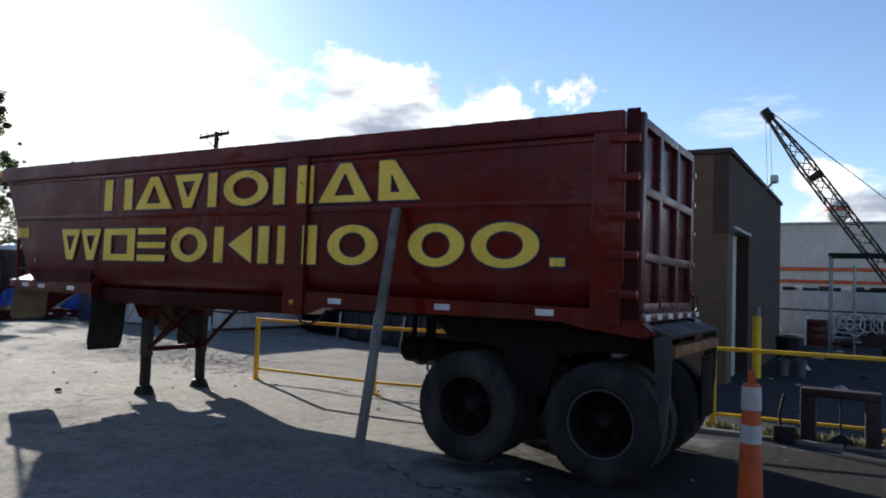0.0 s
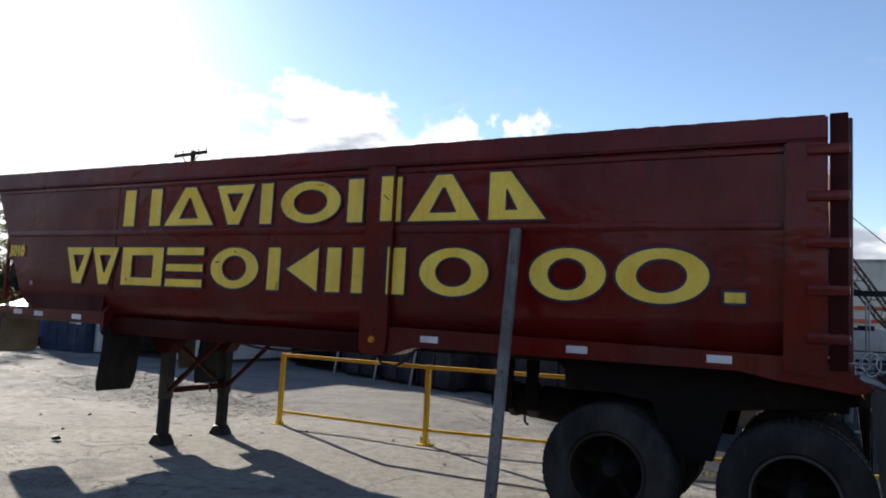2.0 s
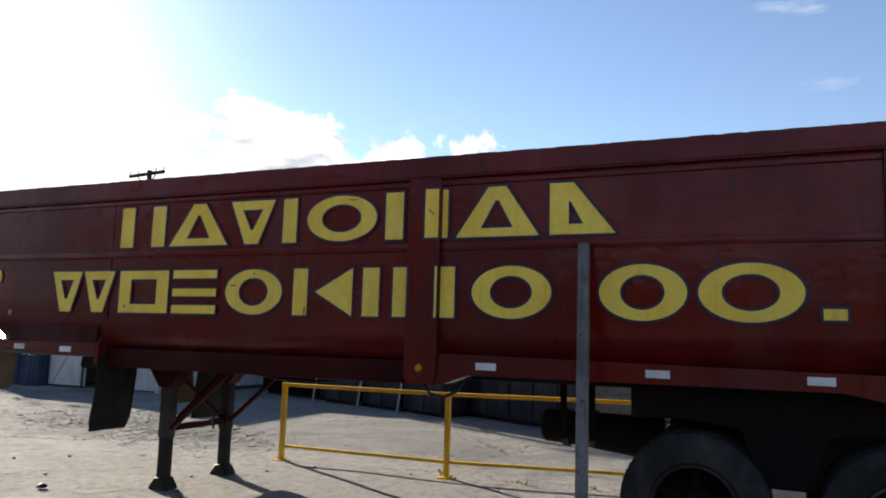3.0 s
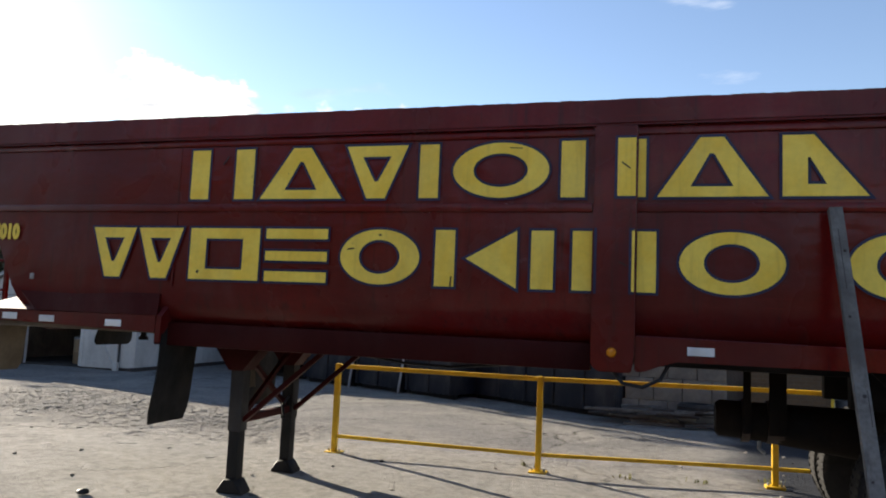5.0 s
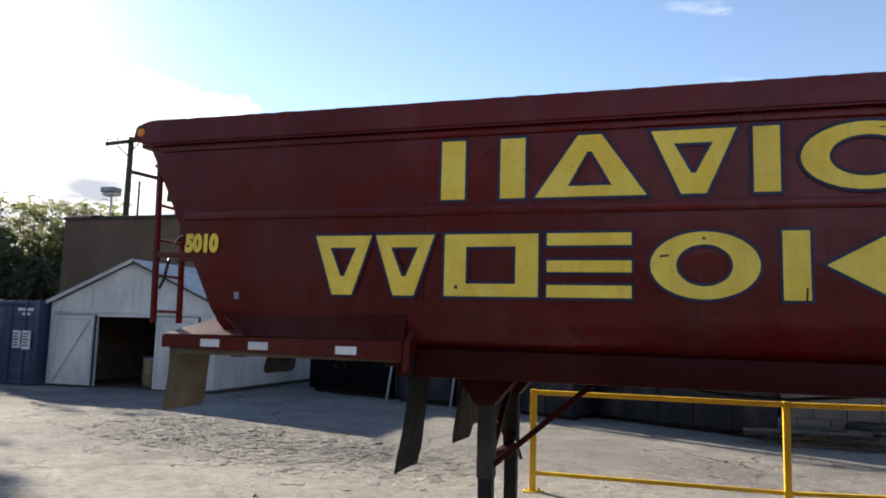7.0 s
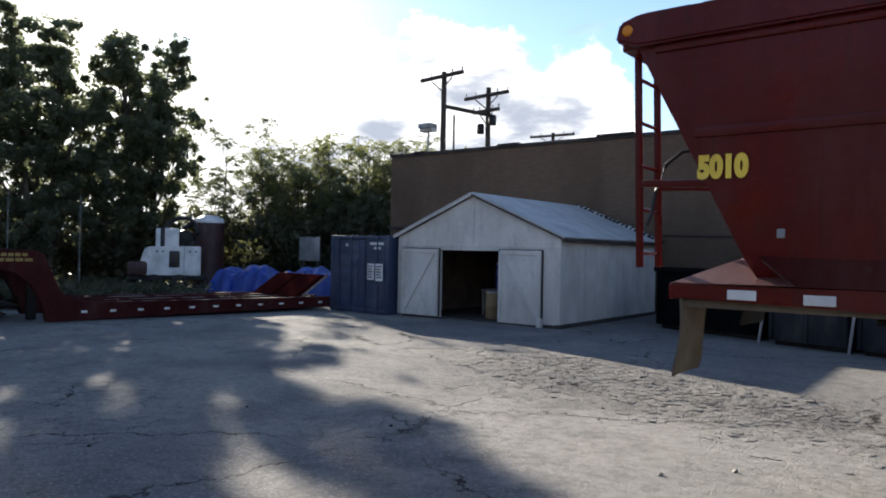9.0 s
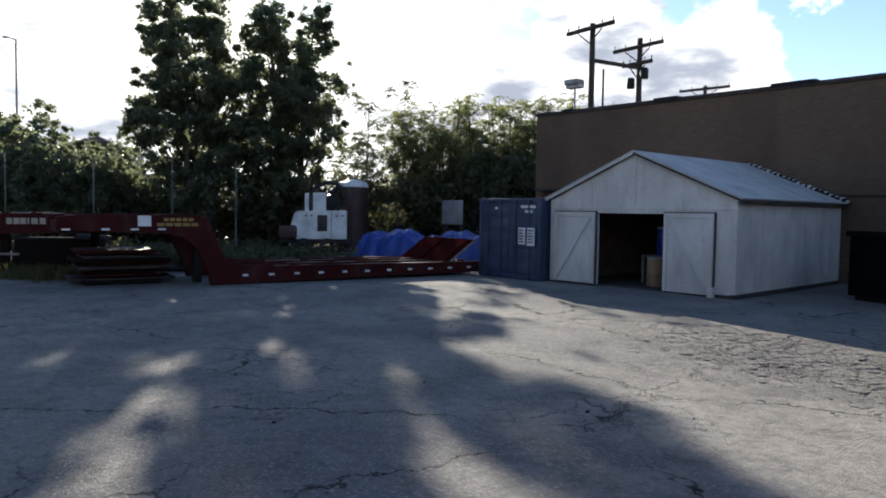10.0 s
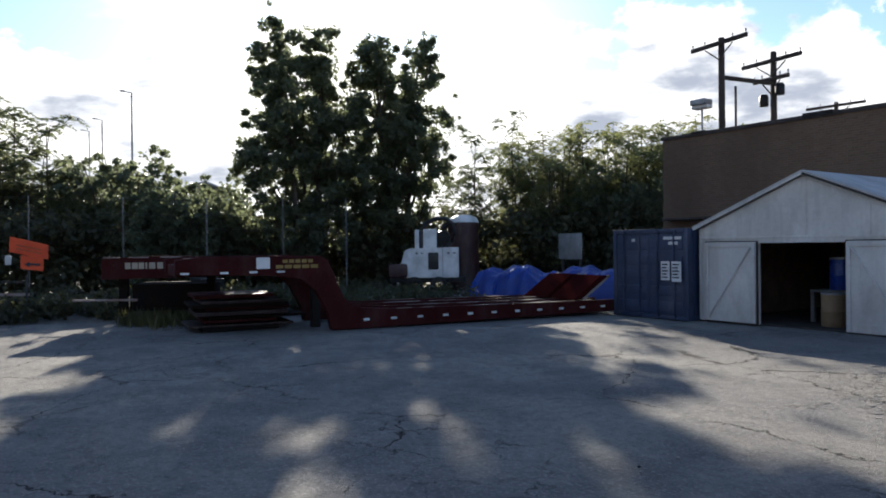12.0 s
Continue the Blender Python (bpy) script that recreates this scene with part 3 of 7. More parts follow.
part("junction_box", boxed(B2X1 - 0.01, B2X1 + 0.08, 19.0, 19.2, 1.25, 1.5, bevel=0.01), GREYSTEEL, annex)

# ---- white shed ----
SX0, SX1, SY0, SY1, SEAVE, SPEAK = -22.25, -17.3, 16.5, 22.25, 2.1, 3.15
SMID = (SX0 + SX1) / 2 - 0.02
DX0, DX1, DTOP = -20.82, -18.93, 1.78
shed = thing("shed", "white painted timber shed with open double doors", "shed", (SMID, SY0, 0))
bm = bmesh.new()
slab(bm, [(SX0, 0.03), (DX0, 0.03), (DX0, DTOP), (DX1, DTOP), (DX1, 0.03), (SX1, 0.03), (SX1, SEAVE), (SMID, SPEAK), (SX0, SEAVE)], SY0, SY0 + 0.09)
part("gable_wall", bm, WHITEWOOD, shed, smooth=False)
part("side_wall", boxed(SX1 - 0.09, SX1, SY0 + 0.09, SY1, 0.03, SEAVE), WHITEWOOD, shed, smooth=False)
part("side_wall", boxed(SX0, SX0 + 0.09, SY0 + 0.09, SY1, 0.03, SEAVE), WHITEWOOD, shed, smooth=False)
part("back_wall", slab(bmesh.new(), [(SX0 + 0.09, 0.03), (SX1 - 0.09, 0.03), (SX1 - 0.09, SEAVE), (SMID, SPEAK - 0.04), (SX0 + 0.09, SEAVE)], SY1 - 0.09, SY1), WHITEWOOD, shed, smooth=False)
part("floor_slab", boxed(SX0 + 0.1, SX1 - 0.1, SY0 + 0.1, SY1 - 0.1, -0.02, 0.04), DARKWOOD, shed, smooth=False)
part("sill", boxed(SX1 - 0.1, SX1 + 0.03, SY0 - 0.03, SY1, -0.03, 0.1, bevel=0.01), DARKWOOD, shed)
part("sill", boxed(DX1, SX1 - 0.1, SY0 - 0.03, SY0 + 0.02, -0.03, 0.08, bevel=0.01), DARKWOOD, shed)
for side, x_eave in (("left", SX0 - 0.12), ("right", SX1 + 0.14)):
    drop = (SPEAK - SEAVE) / (SX1 - SMID)
    z_eave = SPEAK - abs(x_eave - SMID) * drop
    bm = bmesh.new()
    skin(bm, [[(SMID, y, SPEAK + 0.055), (x_eave, y, z_eave + 0.055)] for y in (SY0 - 0.12, SY1 + 0.05)])
    roof = part("roof_slope", thicken(bm, 0.04), ROOFING, shed, "white roll-roofed slope", smooth=False)
    part("verge_board", beamed((SMID, SY0 - 0.1, SPEAK + 0.03), (x_eave, SY0 - 0.1, z_eave + 0.03), 0.03, 0.05, bevel=0.006), WHITEWOOD if side == "left" else DARKWOOD, shed)
    part("eave_board", boxed(min(x_eave, x_eave * 1.0) - 0.02, x_eave + 0.02, SY0 - 0.1, SY1, z_eave - 0.02, z_eave + 0.06, bevel=0.006), DARKWOOD, shed)
    if side == "right":
        for k in range(15):
            y = SY0 + 0.1 + 0.42 * k
            part("rafter_end", beamed((SX1 - 0.02, y, SEAVE + 0.05), (x_eave - 0.01, y, z_eave + 0.02), 0.045, 0.07), DARKWOOD, shed)
        for k in range(1, 6):
            y = SY0 + 1.03 * k
            part("roof_lap", beamed((SMID + 0.03, y, SPEAK + 0.07), (x_eave, y, z_eave + 0.07), 0.03, 0.004), ROOFING, roof)
    if side == "right":
        rng = random.Random(3)
        part("felt_strip", beamed((SMID - 0.05, SY1 - 0.10, SPEAK + 0.10), (x_eave + 0.10, SY1 - 0.10, z_eave + 0.09), 0.26, 0.05, bevel=0.008), BLACKSTEEL, roof, "black felt strip along the verge")
        for k in range(40):
            f = (k + 0.5) / 40
            x, z = SMID + (x_eave + 0.1 - SMID) * f, SPEAK + 0.12 + (z_eave - SPEAK) * f
            w, y0 = rng.uniform(0.02, 0.055), SY1 - 0.24 + 0.05 * rng.random()
            part("ragged_felt", boxed(x - w, x + w, y0 - 0.05 * rng.random(), y0 + rng.uniform(0.05, 0.14), z - 0.05, z + 0.012 + 0.03 * rng.random(), bevel=0.006), PAPER if k % 2 else BLACKSTEEL, roof)
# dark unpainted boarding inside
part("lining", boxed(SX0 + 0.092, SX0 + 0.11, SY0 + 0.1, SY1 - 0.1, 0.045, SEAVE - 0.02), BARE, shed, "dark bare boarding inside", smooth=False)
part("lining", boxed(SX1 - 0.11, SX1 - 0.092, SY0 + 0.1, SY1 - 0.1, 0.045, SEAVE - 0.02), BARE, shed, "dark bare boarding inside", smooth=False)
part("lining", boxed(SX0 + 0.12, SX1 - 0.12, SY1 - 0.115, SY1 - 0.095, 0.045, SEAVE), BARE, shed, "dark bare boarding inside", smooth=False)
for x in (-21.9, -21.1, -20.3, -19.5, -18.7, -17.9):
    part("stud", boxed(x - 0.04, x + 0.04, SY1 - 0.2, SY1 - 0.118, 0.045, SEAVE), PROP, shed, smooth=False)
# joints and cover strips of the cladding
for x in (SMID + 0.02, -21.0, -18.55):
    z1 = SPEAK - abs(x - SMID) * (SPEAK - SEAVE) / (SX1 - SMID) - 0.05
    part("cover_strip", boxed(x - 0.022, x + 0.022, SY0 - 0.014, SY0 - 0.002, DTOP + 0.06, z1, bevel=0.003), WHITEWOOD, shed)
part("lintel_board", boxed(SX0 + 0.03, SX1 - 0.02, SY0 - 0.018, SY0 - 0.002, SEAVE - 0.23, SEAVE - 0.18, bevel=0.003), WHITEWOOD, shed)
part("corner_board", boxed(SX1 - 0.06, SX1 + 0.014, SY0 - 0.016, SY0 - 0.002, 0.1, SEAVE, bevel=0.003), WHITEWOOD, shed)
part("corner_board", boxed(SX0 - 0.012, SX0 + 0.06, SY0 - 0.016, SY0 - 0.002, 0.04, SEAVE, bevel=0.003), WHITEWOOD, shed)
for k in range(1, 5):
    part("cladding_joint", boxed(SX1 + 0.001, SX1 + 0.01, SY0 + 1.22 * k, SY0 + 1.22 * k + 0.04, 0.1, SEAVE - 0.02), WHITEWOOD, shed)
for a, b, flip in ((-22.05, -20.84, 1), (-18.95, -17.78, -1)):
    leaf = part("door_leaf", boxed(a, b, SY0 - 0.075, SY0 - 0.03, 0.05, DTOP + 0.02, bevel=0.006), WHITEWOOD, shed, "white ledged door leaf standing open")
    y = SY0 - 0.085
    for x0, x1, z0, z1 in ((a - 0.03, a - 0.002, 0.04, DTOP + 0.03), (b + 0.002, b + 0.03, 0.04, DTOP + 0.03), (a - 0.03, b + 0.03, DTOP + 0.024, DTOP + 0.045), (a, b, 0.015, 0.048)):
        part("door_gap", boxed(x0, x1, SY0 - 0.05, SY0 - 0.004, z0, z1), DARKWOOD, leaf, smooth=False)
    for x in (a + 0.04, b - 0.04):
        part("stile", boxed(x - 0.04, x + 0.04, y - 0.012, y + 0.009, 0.06, DTOP, bevel=0.004), WHITEWOOD, leaf)
    part("rail", boxed(a + 0.08, b - 0.08, y - 0.01, y + 0.009, DTOP - 0.09, DTOP, bevel=0.004), WHITEWOOD, leaf)
    lo, hi = (a + 0.08, b - 0.1) if flip > 0 else (b - 0.08, a + 0.1)
    part("brace", beamed((lo, y - 0.006, 0.12), (hi, y - 0.006, DTOP - 0.1), 0.02, 0.085, bevel=0.004, up=(0, 1, 0)), WHITEWOOD, leaf)
part("door_stop", boxed(-17.86, -17.72, SY0 - 0.13, SY0 - 0.04, 0.0, 0.22, bevel=0.01), WHITEWOOD, shed)

# ---- blue shipping container ----
CX0, CX1, CY0, CY1, CTOP = -24.55, -22.33, 16.15, 22.2, 2.14
container = thing("shipping_container", "blue steel shipping container with closed end doors", "container", ((CX0 + CX1) / 2, CY0, 0))
part("shell", boxed(CX0 + 0.03, CX1 - 0.03, CY0 + 0.06, CY1, 0.09, CTOP - 0.03), BLUEBOX, container, smooth=False)
for x in (CX0, CX1 - 0.1):
    part("corner_post", boxed(x, x + 0.1, CY0, CY0 + 0.14, 0.0, CTOP, bevel=0.01), BLUEBOX, container)
    part("bottom_rail", boxed(x, x + 0.1, CY0 + 0.14, CY1, 0.0, 0.12, bevel=0.008), BLUEBOX, container)
part("header", boxed(CX0 + 0.1, CX1 - 0.1, CY0, CY0 + 0.1, CTOP - 0.11, CTOP - 0.004, bevel=0.01), BLUEBOX, container)
part("threshold", boxed(CX0 + 0.1, CX1 - 0.1, CY0, CY0 + 0.1, 0.0, 0.11, bevel=0.01), BLUEBOX, container)
for k in range(26):
    y = CY0 + 0.25 + 0.225 * k
    part("corrugation", boxed(CX1 - 0.032, CX1 - 0.012, y, y + 0.11, 0.13, CTOP - 0.06), BLUEBOX, container, smooth=False)
for k in range(2):
    a = CX0 + 0.105 + 1.008 * k
    leaf = part("container_door", boxed(a, a + 1.0, CY0 + 0.02, CY0 + 0.055, 0.12, CTOP - 0.12, bevel=0.006), BLUEBOX, container)
    for j in range(5):
        part("panel_rib", boxed(a + 0.04, a + 0.96, CY0 + 0.004, CY0 + 0.021, 0.2 + 0.36 * j, 0.42 + 0.36 * j, bevel=0.008), BLUEBOX, leaf)
    for x in (a + 0.25, a + 0.74):
        bar = part("lock_rod", tubed([(x, CY0 - 0.03, 0.06), (x, CY0 - 0.03, CTOP - 0.04)], 0.018), BLUEBOX, leaf)
        for z in (0.08, 0.75, CTOP - 0.08):
            part("rod_keeper", boxed(x - 0.05, x + 0.05, CY0 - 0.055, CY0 - 0.001, z - 0.03, z + 0.03, bevel=0.006), BLUEBOX, leaf)
for x0, x1, z0, z1 in ((-23.02, -22.78, 0.93, 1.37), (-22.72, -22.46, 0.90, 1.37)):
    sheet = part("notice", boxed(x0, x1, CY0 - 0.075, CY0 - 0.06, z0, z1), PAPER, container, "white printed notice", smooth=False)
    for k in range(5):
        part("print_bar", boxed(x0 + 0.03, x1 - 0.05 - 0.03 * (k % 2), CY0 - 0.078, CY0 - 0.076, z1 - 0.09 - 0.075 * k, z1 - 0.055 - 0.075 * k), DARKINK, sheet, smooth=False)
for x0, x1, z in ((-23.0, -22.5, 1.88), (-22.86, -22.6, 1.76), (-23.95, -23.85, 1.84)):
    part("faded_marking", boxed(x0, x1, CY0 - 0.003, CY0 + 0.003, z, z + 0.07), PAPER, container, smooth=False)

# ---- red end-dump trailer ----
TY, TMID, TFAR = 6.34, 7.44, 8.54       # near side, middle and far side
TREAR, TTOP = -1.16, 3.36
trailer = thing("dump_trailer", "dark red steel end-dump semi-trailer with yellow painted lettering shapes", "trailer", (-6.2, TMID, 0))


def nose(z):
    """Where the sloping nose lies at a height."""
    return -10.5 - 0.69 * (z - 1.78) / 1.37 if z > 1.78 else -10.5 + 0.5 * (1.78 - z)


def tub_section(inset):
    """Near half of the tub's cross-section: (y, z), from the top to the middle of the floor."""
    run = [(0.0, TTOP - 0.02), (0.0, 2.6), (0.0, 2.1), (0.0, 1.84), (0.03, 1.72), (0.10, 1.61), (0.22, 1.52), (0.40, 1.465), (0.7, 1.45), (1.10, 1.45)]
    return [(TY + y + inset, z + (inset if y > 0.3 else 0.0)) for y, z in run]


def tub_skin(inset):
    ring = tub_section(inset)
    ring = ring + [(2 * TMID - y, z) for y, z in ring[-2::-1]]
    xs = np.linspace(-10.3, TREAR, 34)
    rows = []
    for k, x in enumerate(xs):
        row = []
        for y, z in ring:
            xx = nose(z) + inset if k == 0 else x
            dent = 0.0 if k in (0, len(xs) - 1) or z > 3.2 else 0.010 * math.sin(2.3 * x + 3.0 * z) * math.sin(1.1 * x - 2.0 * z)
            row.append((max(xx, nose(z) + inset), y + (dent if y < TMID else -dent) * (1 if abs(y - TMID) > 0.9 else 0), z))
        rows.append(row)
    return rows


bm = skin(bmesh.new(), tub_skin(0.0))
part("tub_shell", bm, RED, trailer)
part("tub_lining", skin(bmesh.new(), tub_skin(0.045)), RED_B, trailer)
bm = bmesh.new()
ring = tub_section(0.0)
ring = ring + [(2 * TMID - y, z) for y, z in ring[-2::-1]]
bm.faces.new([bm.verts.new((nose(z) + 0.002, y, z)) for y, z in ring])
part("nose_plate", thicken(bm, 0.03), RED, trailer, smooth=False)

for y, out in ((TY, -1), (TFAR, 1)):
    a, b = sorted((y + out * 0.075, y - out * 0.05))
    bm = slab(bmesh.new(), [(-11.33, 3.32), (-11.36, 3.20), (-11.2, 3.15), (TREAR, 3.17), (TREAR, TTOP), (-11.2, TTOP)], a, b)
    bmesh.ops.bevel(bm, geom=list(bm.edges), offset=0.016, segments=2, affect="EDGES")
    part("top_rail", bm, RED, trailer)
    a, b = sorted((y + out * 0.022, y))
    part("side_rib", boxed(-10.83, -5.16, a, b, 2.52, 2.585, bevel=0.008), RED, trailer)
    part("side_rib", boxed(-4.84, -1.46, a, b, 2.52, 2.585, bevel=0.008), RED, trailer)
    part("hem_strip", boxed(-11.1, TREAR, a, b, 3.10, 3.15, bevel=0.006), RED, trailer)
    a, b = sorted((y + out * 0.06, y))
    bm = slab(bmesh.new(), [(-5.15, 3.17), (-5.15, 1.40), (-5.10, 1.35), (-4.86, 1.35), (-4.84, 1.5), (-4.84, 3.17)], a, b)
    bmesh.ops.bevel(bm, geom=list(bm.edges), offset=0.01, segments=2, affect="EDGES")
    part("side_post", bm, RED, trailer)
    bm = slab(bmesh.new(), [(-1.45, 3.17), (-1.45, 1.55), (-1.45, 1.46), (TREAR, 1.43), (TREAR, 3.17)], a, b)
    bmesh.ops.bevel(bm, geom=list(bm.edges), offset=0.012, segments=2, affect="EDGES")
    part("corner_post", bm, RED, trailer)
    # lower rail: set back under the curved belly, then flush behind the post
    a, b = sorted((y - out * 0.10, y - out * 0.22))
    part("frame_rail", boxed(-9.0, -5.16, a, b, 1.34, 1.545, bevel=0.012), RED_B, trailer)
    a, b = sorted((y + out * 0.03, y - out * 0.24))
    bm = slab(bmesh.new(), [(-4.84, 1.62), (-4.84, 1.36), (-4.78, 1.36), (-4.55, 1.455), (-1.75, 1.46), (-1.5, 1.40), (-0.98, 1.335), (-0.86, 1.38), (-1.05, 1.52), (-1.45, 1.58)], a, b)
    bmesh.ops.bevel(bm, geom=list(bm.edges), offset=0.01, segments=2, affect="EDGES")
    part("side_skirt", bm, RED, trailer)
    # welded seams down the flat panels
    for x in (-8.78, -6.41):
        a, b = sorted((y + out * 0.006, y))
        part("weld_seam", boxed(x - 0.008, x + 0.008, a, b, 1.86, 3.1), RED, trailer)
    for k in range(5):
        z = 1.72 + 0.345 * k
        a, b = sorted((y + out * 0.085, y - out * 0.02))
        lug = part("gate_lug", boxed(-1.30, -1.02, a, b, z - 0.038, z + 0.038, bevel=0.012), RED, trailer)
part("front_rail", boxed(-11.36, -11.2, TY + 0.05, TFAR - 0.05, 3.16, TTOP - 0.003, bevel=0.014), RED, trailer)
part("marker_lamp", lathe(bmesh.new(), [(0.0, 0.014), (0.03, 0.012), (0.038, 0.0)], 16, Matrix.Translation((-11.27, TY - 0.075, 3.26)) @ Matrix.Rotation(radians(90), 4, "X")), AMBER, trailer, "amber marker lamp")

# dirt-crusted top edge
random.seed(3)
bm = bmesh.new()
for k in range(170):
    x = random.uniform(-11.2, -1.3)
    s = random.uniform(0.006, 0.02)
    box(bm, x, x + s * 6, TY - 0.05, TY + 0.03, TTOP - 0.006, TTOP + s * 0.4, bevel=s * 0.15)
part("caked_dirt", bm, RUBBLE, trailer, "dried dirt along the top edge", smooth=False)["kind"] = "stuff"

# tailgate
GX0, GX1 = -1.13, -1.05
gate = part("tailgate", boxed(GX0, GX0 + 0.04, TY + 0.02, TFAR - 0.02, 1.55, 3.30, bevel=0.008), RED_GATE, trailer, "red ribbed tailgate with nine panels")
for z in (1.56, 2.02, 2.62, 3.24):
    part("gate_rail", boxed(GX0 + 0.03, GX1 + 0.02, TY - 0.0, TFAR, z, z + 0.085, bevel=0.012), RED_GATE, gate)
for k in range(4):
    y = TY - 0.01 + k * (TFAR - TY - 0.09) / 3
    part("gate_stile", boxed(GX0 + 0.032, GX1 + (0.05 if k == 0 else 0.02), y, y + 0.1, 1.56, 3.34 if k == 0 else 3.31, bevel=0.012), RED_GATE, gate)
part("gate_edge", boxed(GX0 - 0.02, GX1 + 0.02, TY - 0.055, TY - 0.015, 1.5, 3.37, bevel=0.01), RED_B, gate)
lights = part("light_bar", boxed(GX0 + 0.02, GX1 + 0.06, TY + 0.03, TFAR - 0.03, 1.475, 1.555, bevel=0.01), RED_GATE, gate)
for k in range(6):
    y = TY + 0.1 + 0.42 * k
    part("reflector", boxed(GX1 + 0.055, GX1 + 0.066, y, y + 0.16, 1.49, 1.54), WHITE, lights, smooth=False)
part("chain_loop", tubed([(GX1 + 0.05, TFAR + 0.02 + 0.10 * math.sin(a), 1.62 + 0.11 * math.cos(a)) for a in (k * math.pi / 8 for k in range(17))], 0.012, caps=False), BLACKSTEEL, gate)
bm = skin(bmesh.new(), [[(-1.05, y, 1.46), (-0.88, y, 1.42), (-0.74, y, 1.37)] for y in (TY + 0.06, TFAR - 0.06)])
part("rear_apron", thicken(bm, 0.03), RIM, trailer, "rusty worn steel apron")
for y0, y1 in ((TY + 0.02, TY + 0.10), (TFAR - 0.1, TFAR - 0.02)):
    bm = slab(bmesh.new(), [(-0.90, 1.36), (-0.76, 1.38), (-0.74, 1.3), (-0.75, 0.85), (-0.78, 0.58), (-0.82, 0.56), (-0.86, 0.9)], y0, y0 + 0.03)
    part("bumper_leg", bm, GRIMY, trailer)
part("bumper_bar", boxed(-0.84, -0.72, TY + 0.1, TFAR - 0.1, 1.18, 1.28, bevel=0.012), BUMPER, trailer, "grimy orange bumper bar")
for y0, y1 in ((TFAR - 0.62, TFAR - 0.12),):
    bm = skin(bmesh.new(), [[(-0.80 + 0.03 * math.sin(4 * (y - y0)), y, 1.1 - 0.16 * k) for y in np.linspace(y0, y1, 5)] for k in range(5)])
    part("mud_flap", thicken(bm, 0.012), UNDER, trailer)

# chassis under the back
for y in (TMID - 0.48, TMID + 0.38):
    part("chassis_beam", boxed(-9.3, -3.3, y, y + 0.1, 1.375, 1.45, bevel=0.01), BLACKSTEEL, trailer)
    part("chassis_beam", boxed(-3.3, -1.0, y, y + 0.1, 1.14, 1.45, bevel=0.01), BLACKSTEEL, trailer)
for y0, y1 in ((TY + 0.20, TY + 0.26), (TFAR - 0.26, TFAR - 0.20)):
    bm = slab(bmesh.new(), [(-3.3, 1.47), (-3.05, 1.22), (-2.42, 1.14), (-2.3, 0.72), (-1.95, 0.72), (-1.85, 1.12), (-0.95, 1.24), (-0.95, 1.47)], y0, y1)
    part("hanger_plate", bm, UNDER, trailer)
part("lift_cylinder", tubed([(-3.0, TMID - 0.3, 1.02), (-2.2, TMID - 0.3, 0.92)], 0.12, sides=14), BLACKSTEEL, trailer)
tank_ = part("air_tank", tubed([(-4.2, TMID + 0.06, 0.955), (-4.17, TMID + 0.06, 0.955), (-3.9, TMID + 0.06, 0.945), (-3.1, TMID + 0.06, 0.90)], [0.125, 0.15, 0.155, 0.20], sides=22), UNDER, trailer, "black dented air tank")
for x, w in ((-3.97, 0.03), (-3.74, 0.065)):
    part("tank_strap", boxed(x - w, x + w, TMID - 0.135, TMID - 0.11, 0.86, 1.46, bevel=0.006), UNDER, tank_, "oily hanger strap")
    part("tank_band", lathe(bmesh.new(), [(0.163, -w), (0.175, -w), (0.175, w), (0.163, w)], 22, Matrix.Translation((x, TMID + 0.06, 0.945)) @ Matrix.Rotation(radians(90), 4, "Y")), RIM, tank_)
part("drain_cock", tubed([(-3.86, TMID + 0.02, 0.82), (-3.86, TMID + 0.02, 0.73), (-3.82, TMID, 0.70)], 0.016), GREYSTEEL, tank_)
part("air_hose", tubed([(-5.0, TY + 0.05, 1.36), (-4.92, TY + 0.02, 1.27), (-4.78, TY + 0.02, 1.25), (-4.66, TY + 0.04, 1.31), (-4.6, TY + 0.1, 1.42)], 0.014), CABLE, trailer)
part("air_hose", tubed([(-7.1, TY + 0.3, 1.35), (-6.7, TY + 0.3, 1.30), (-6.3, TY + 0.3, 1.29), (-5.9, TY + 0.3, 1.33), (-5.6, TY + 0.3, 1.36)], 0.012), CABLE, trailer)


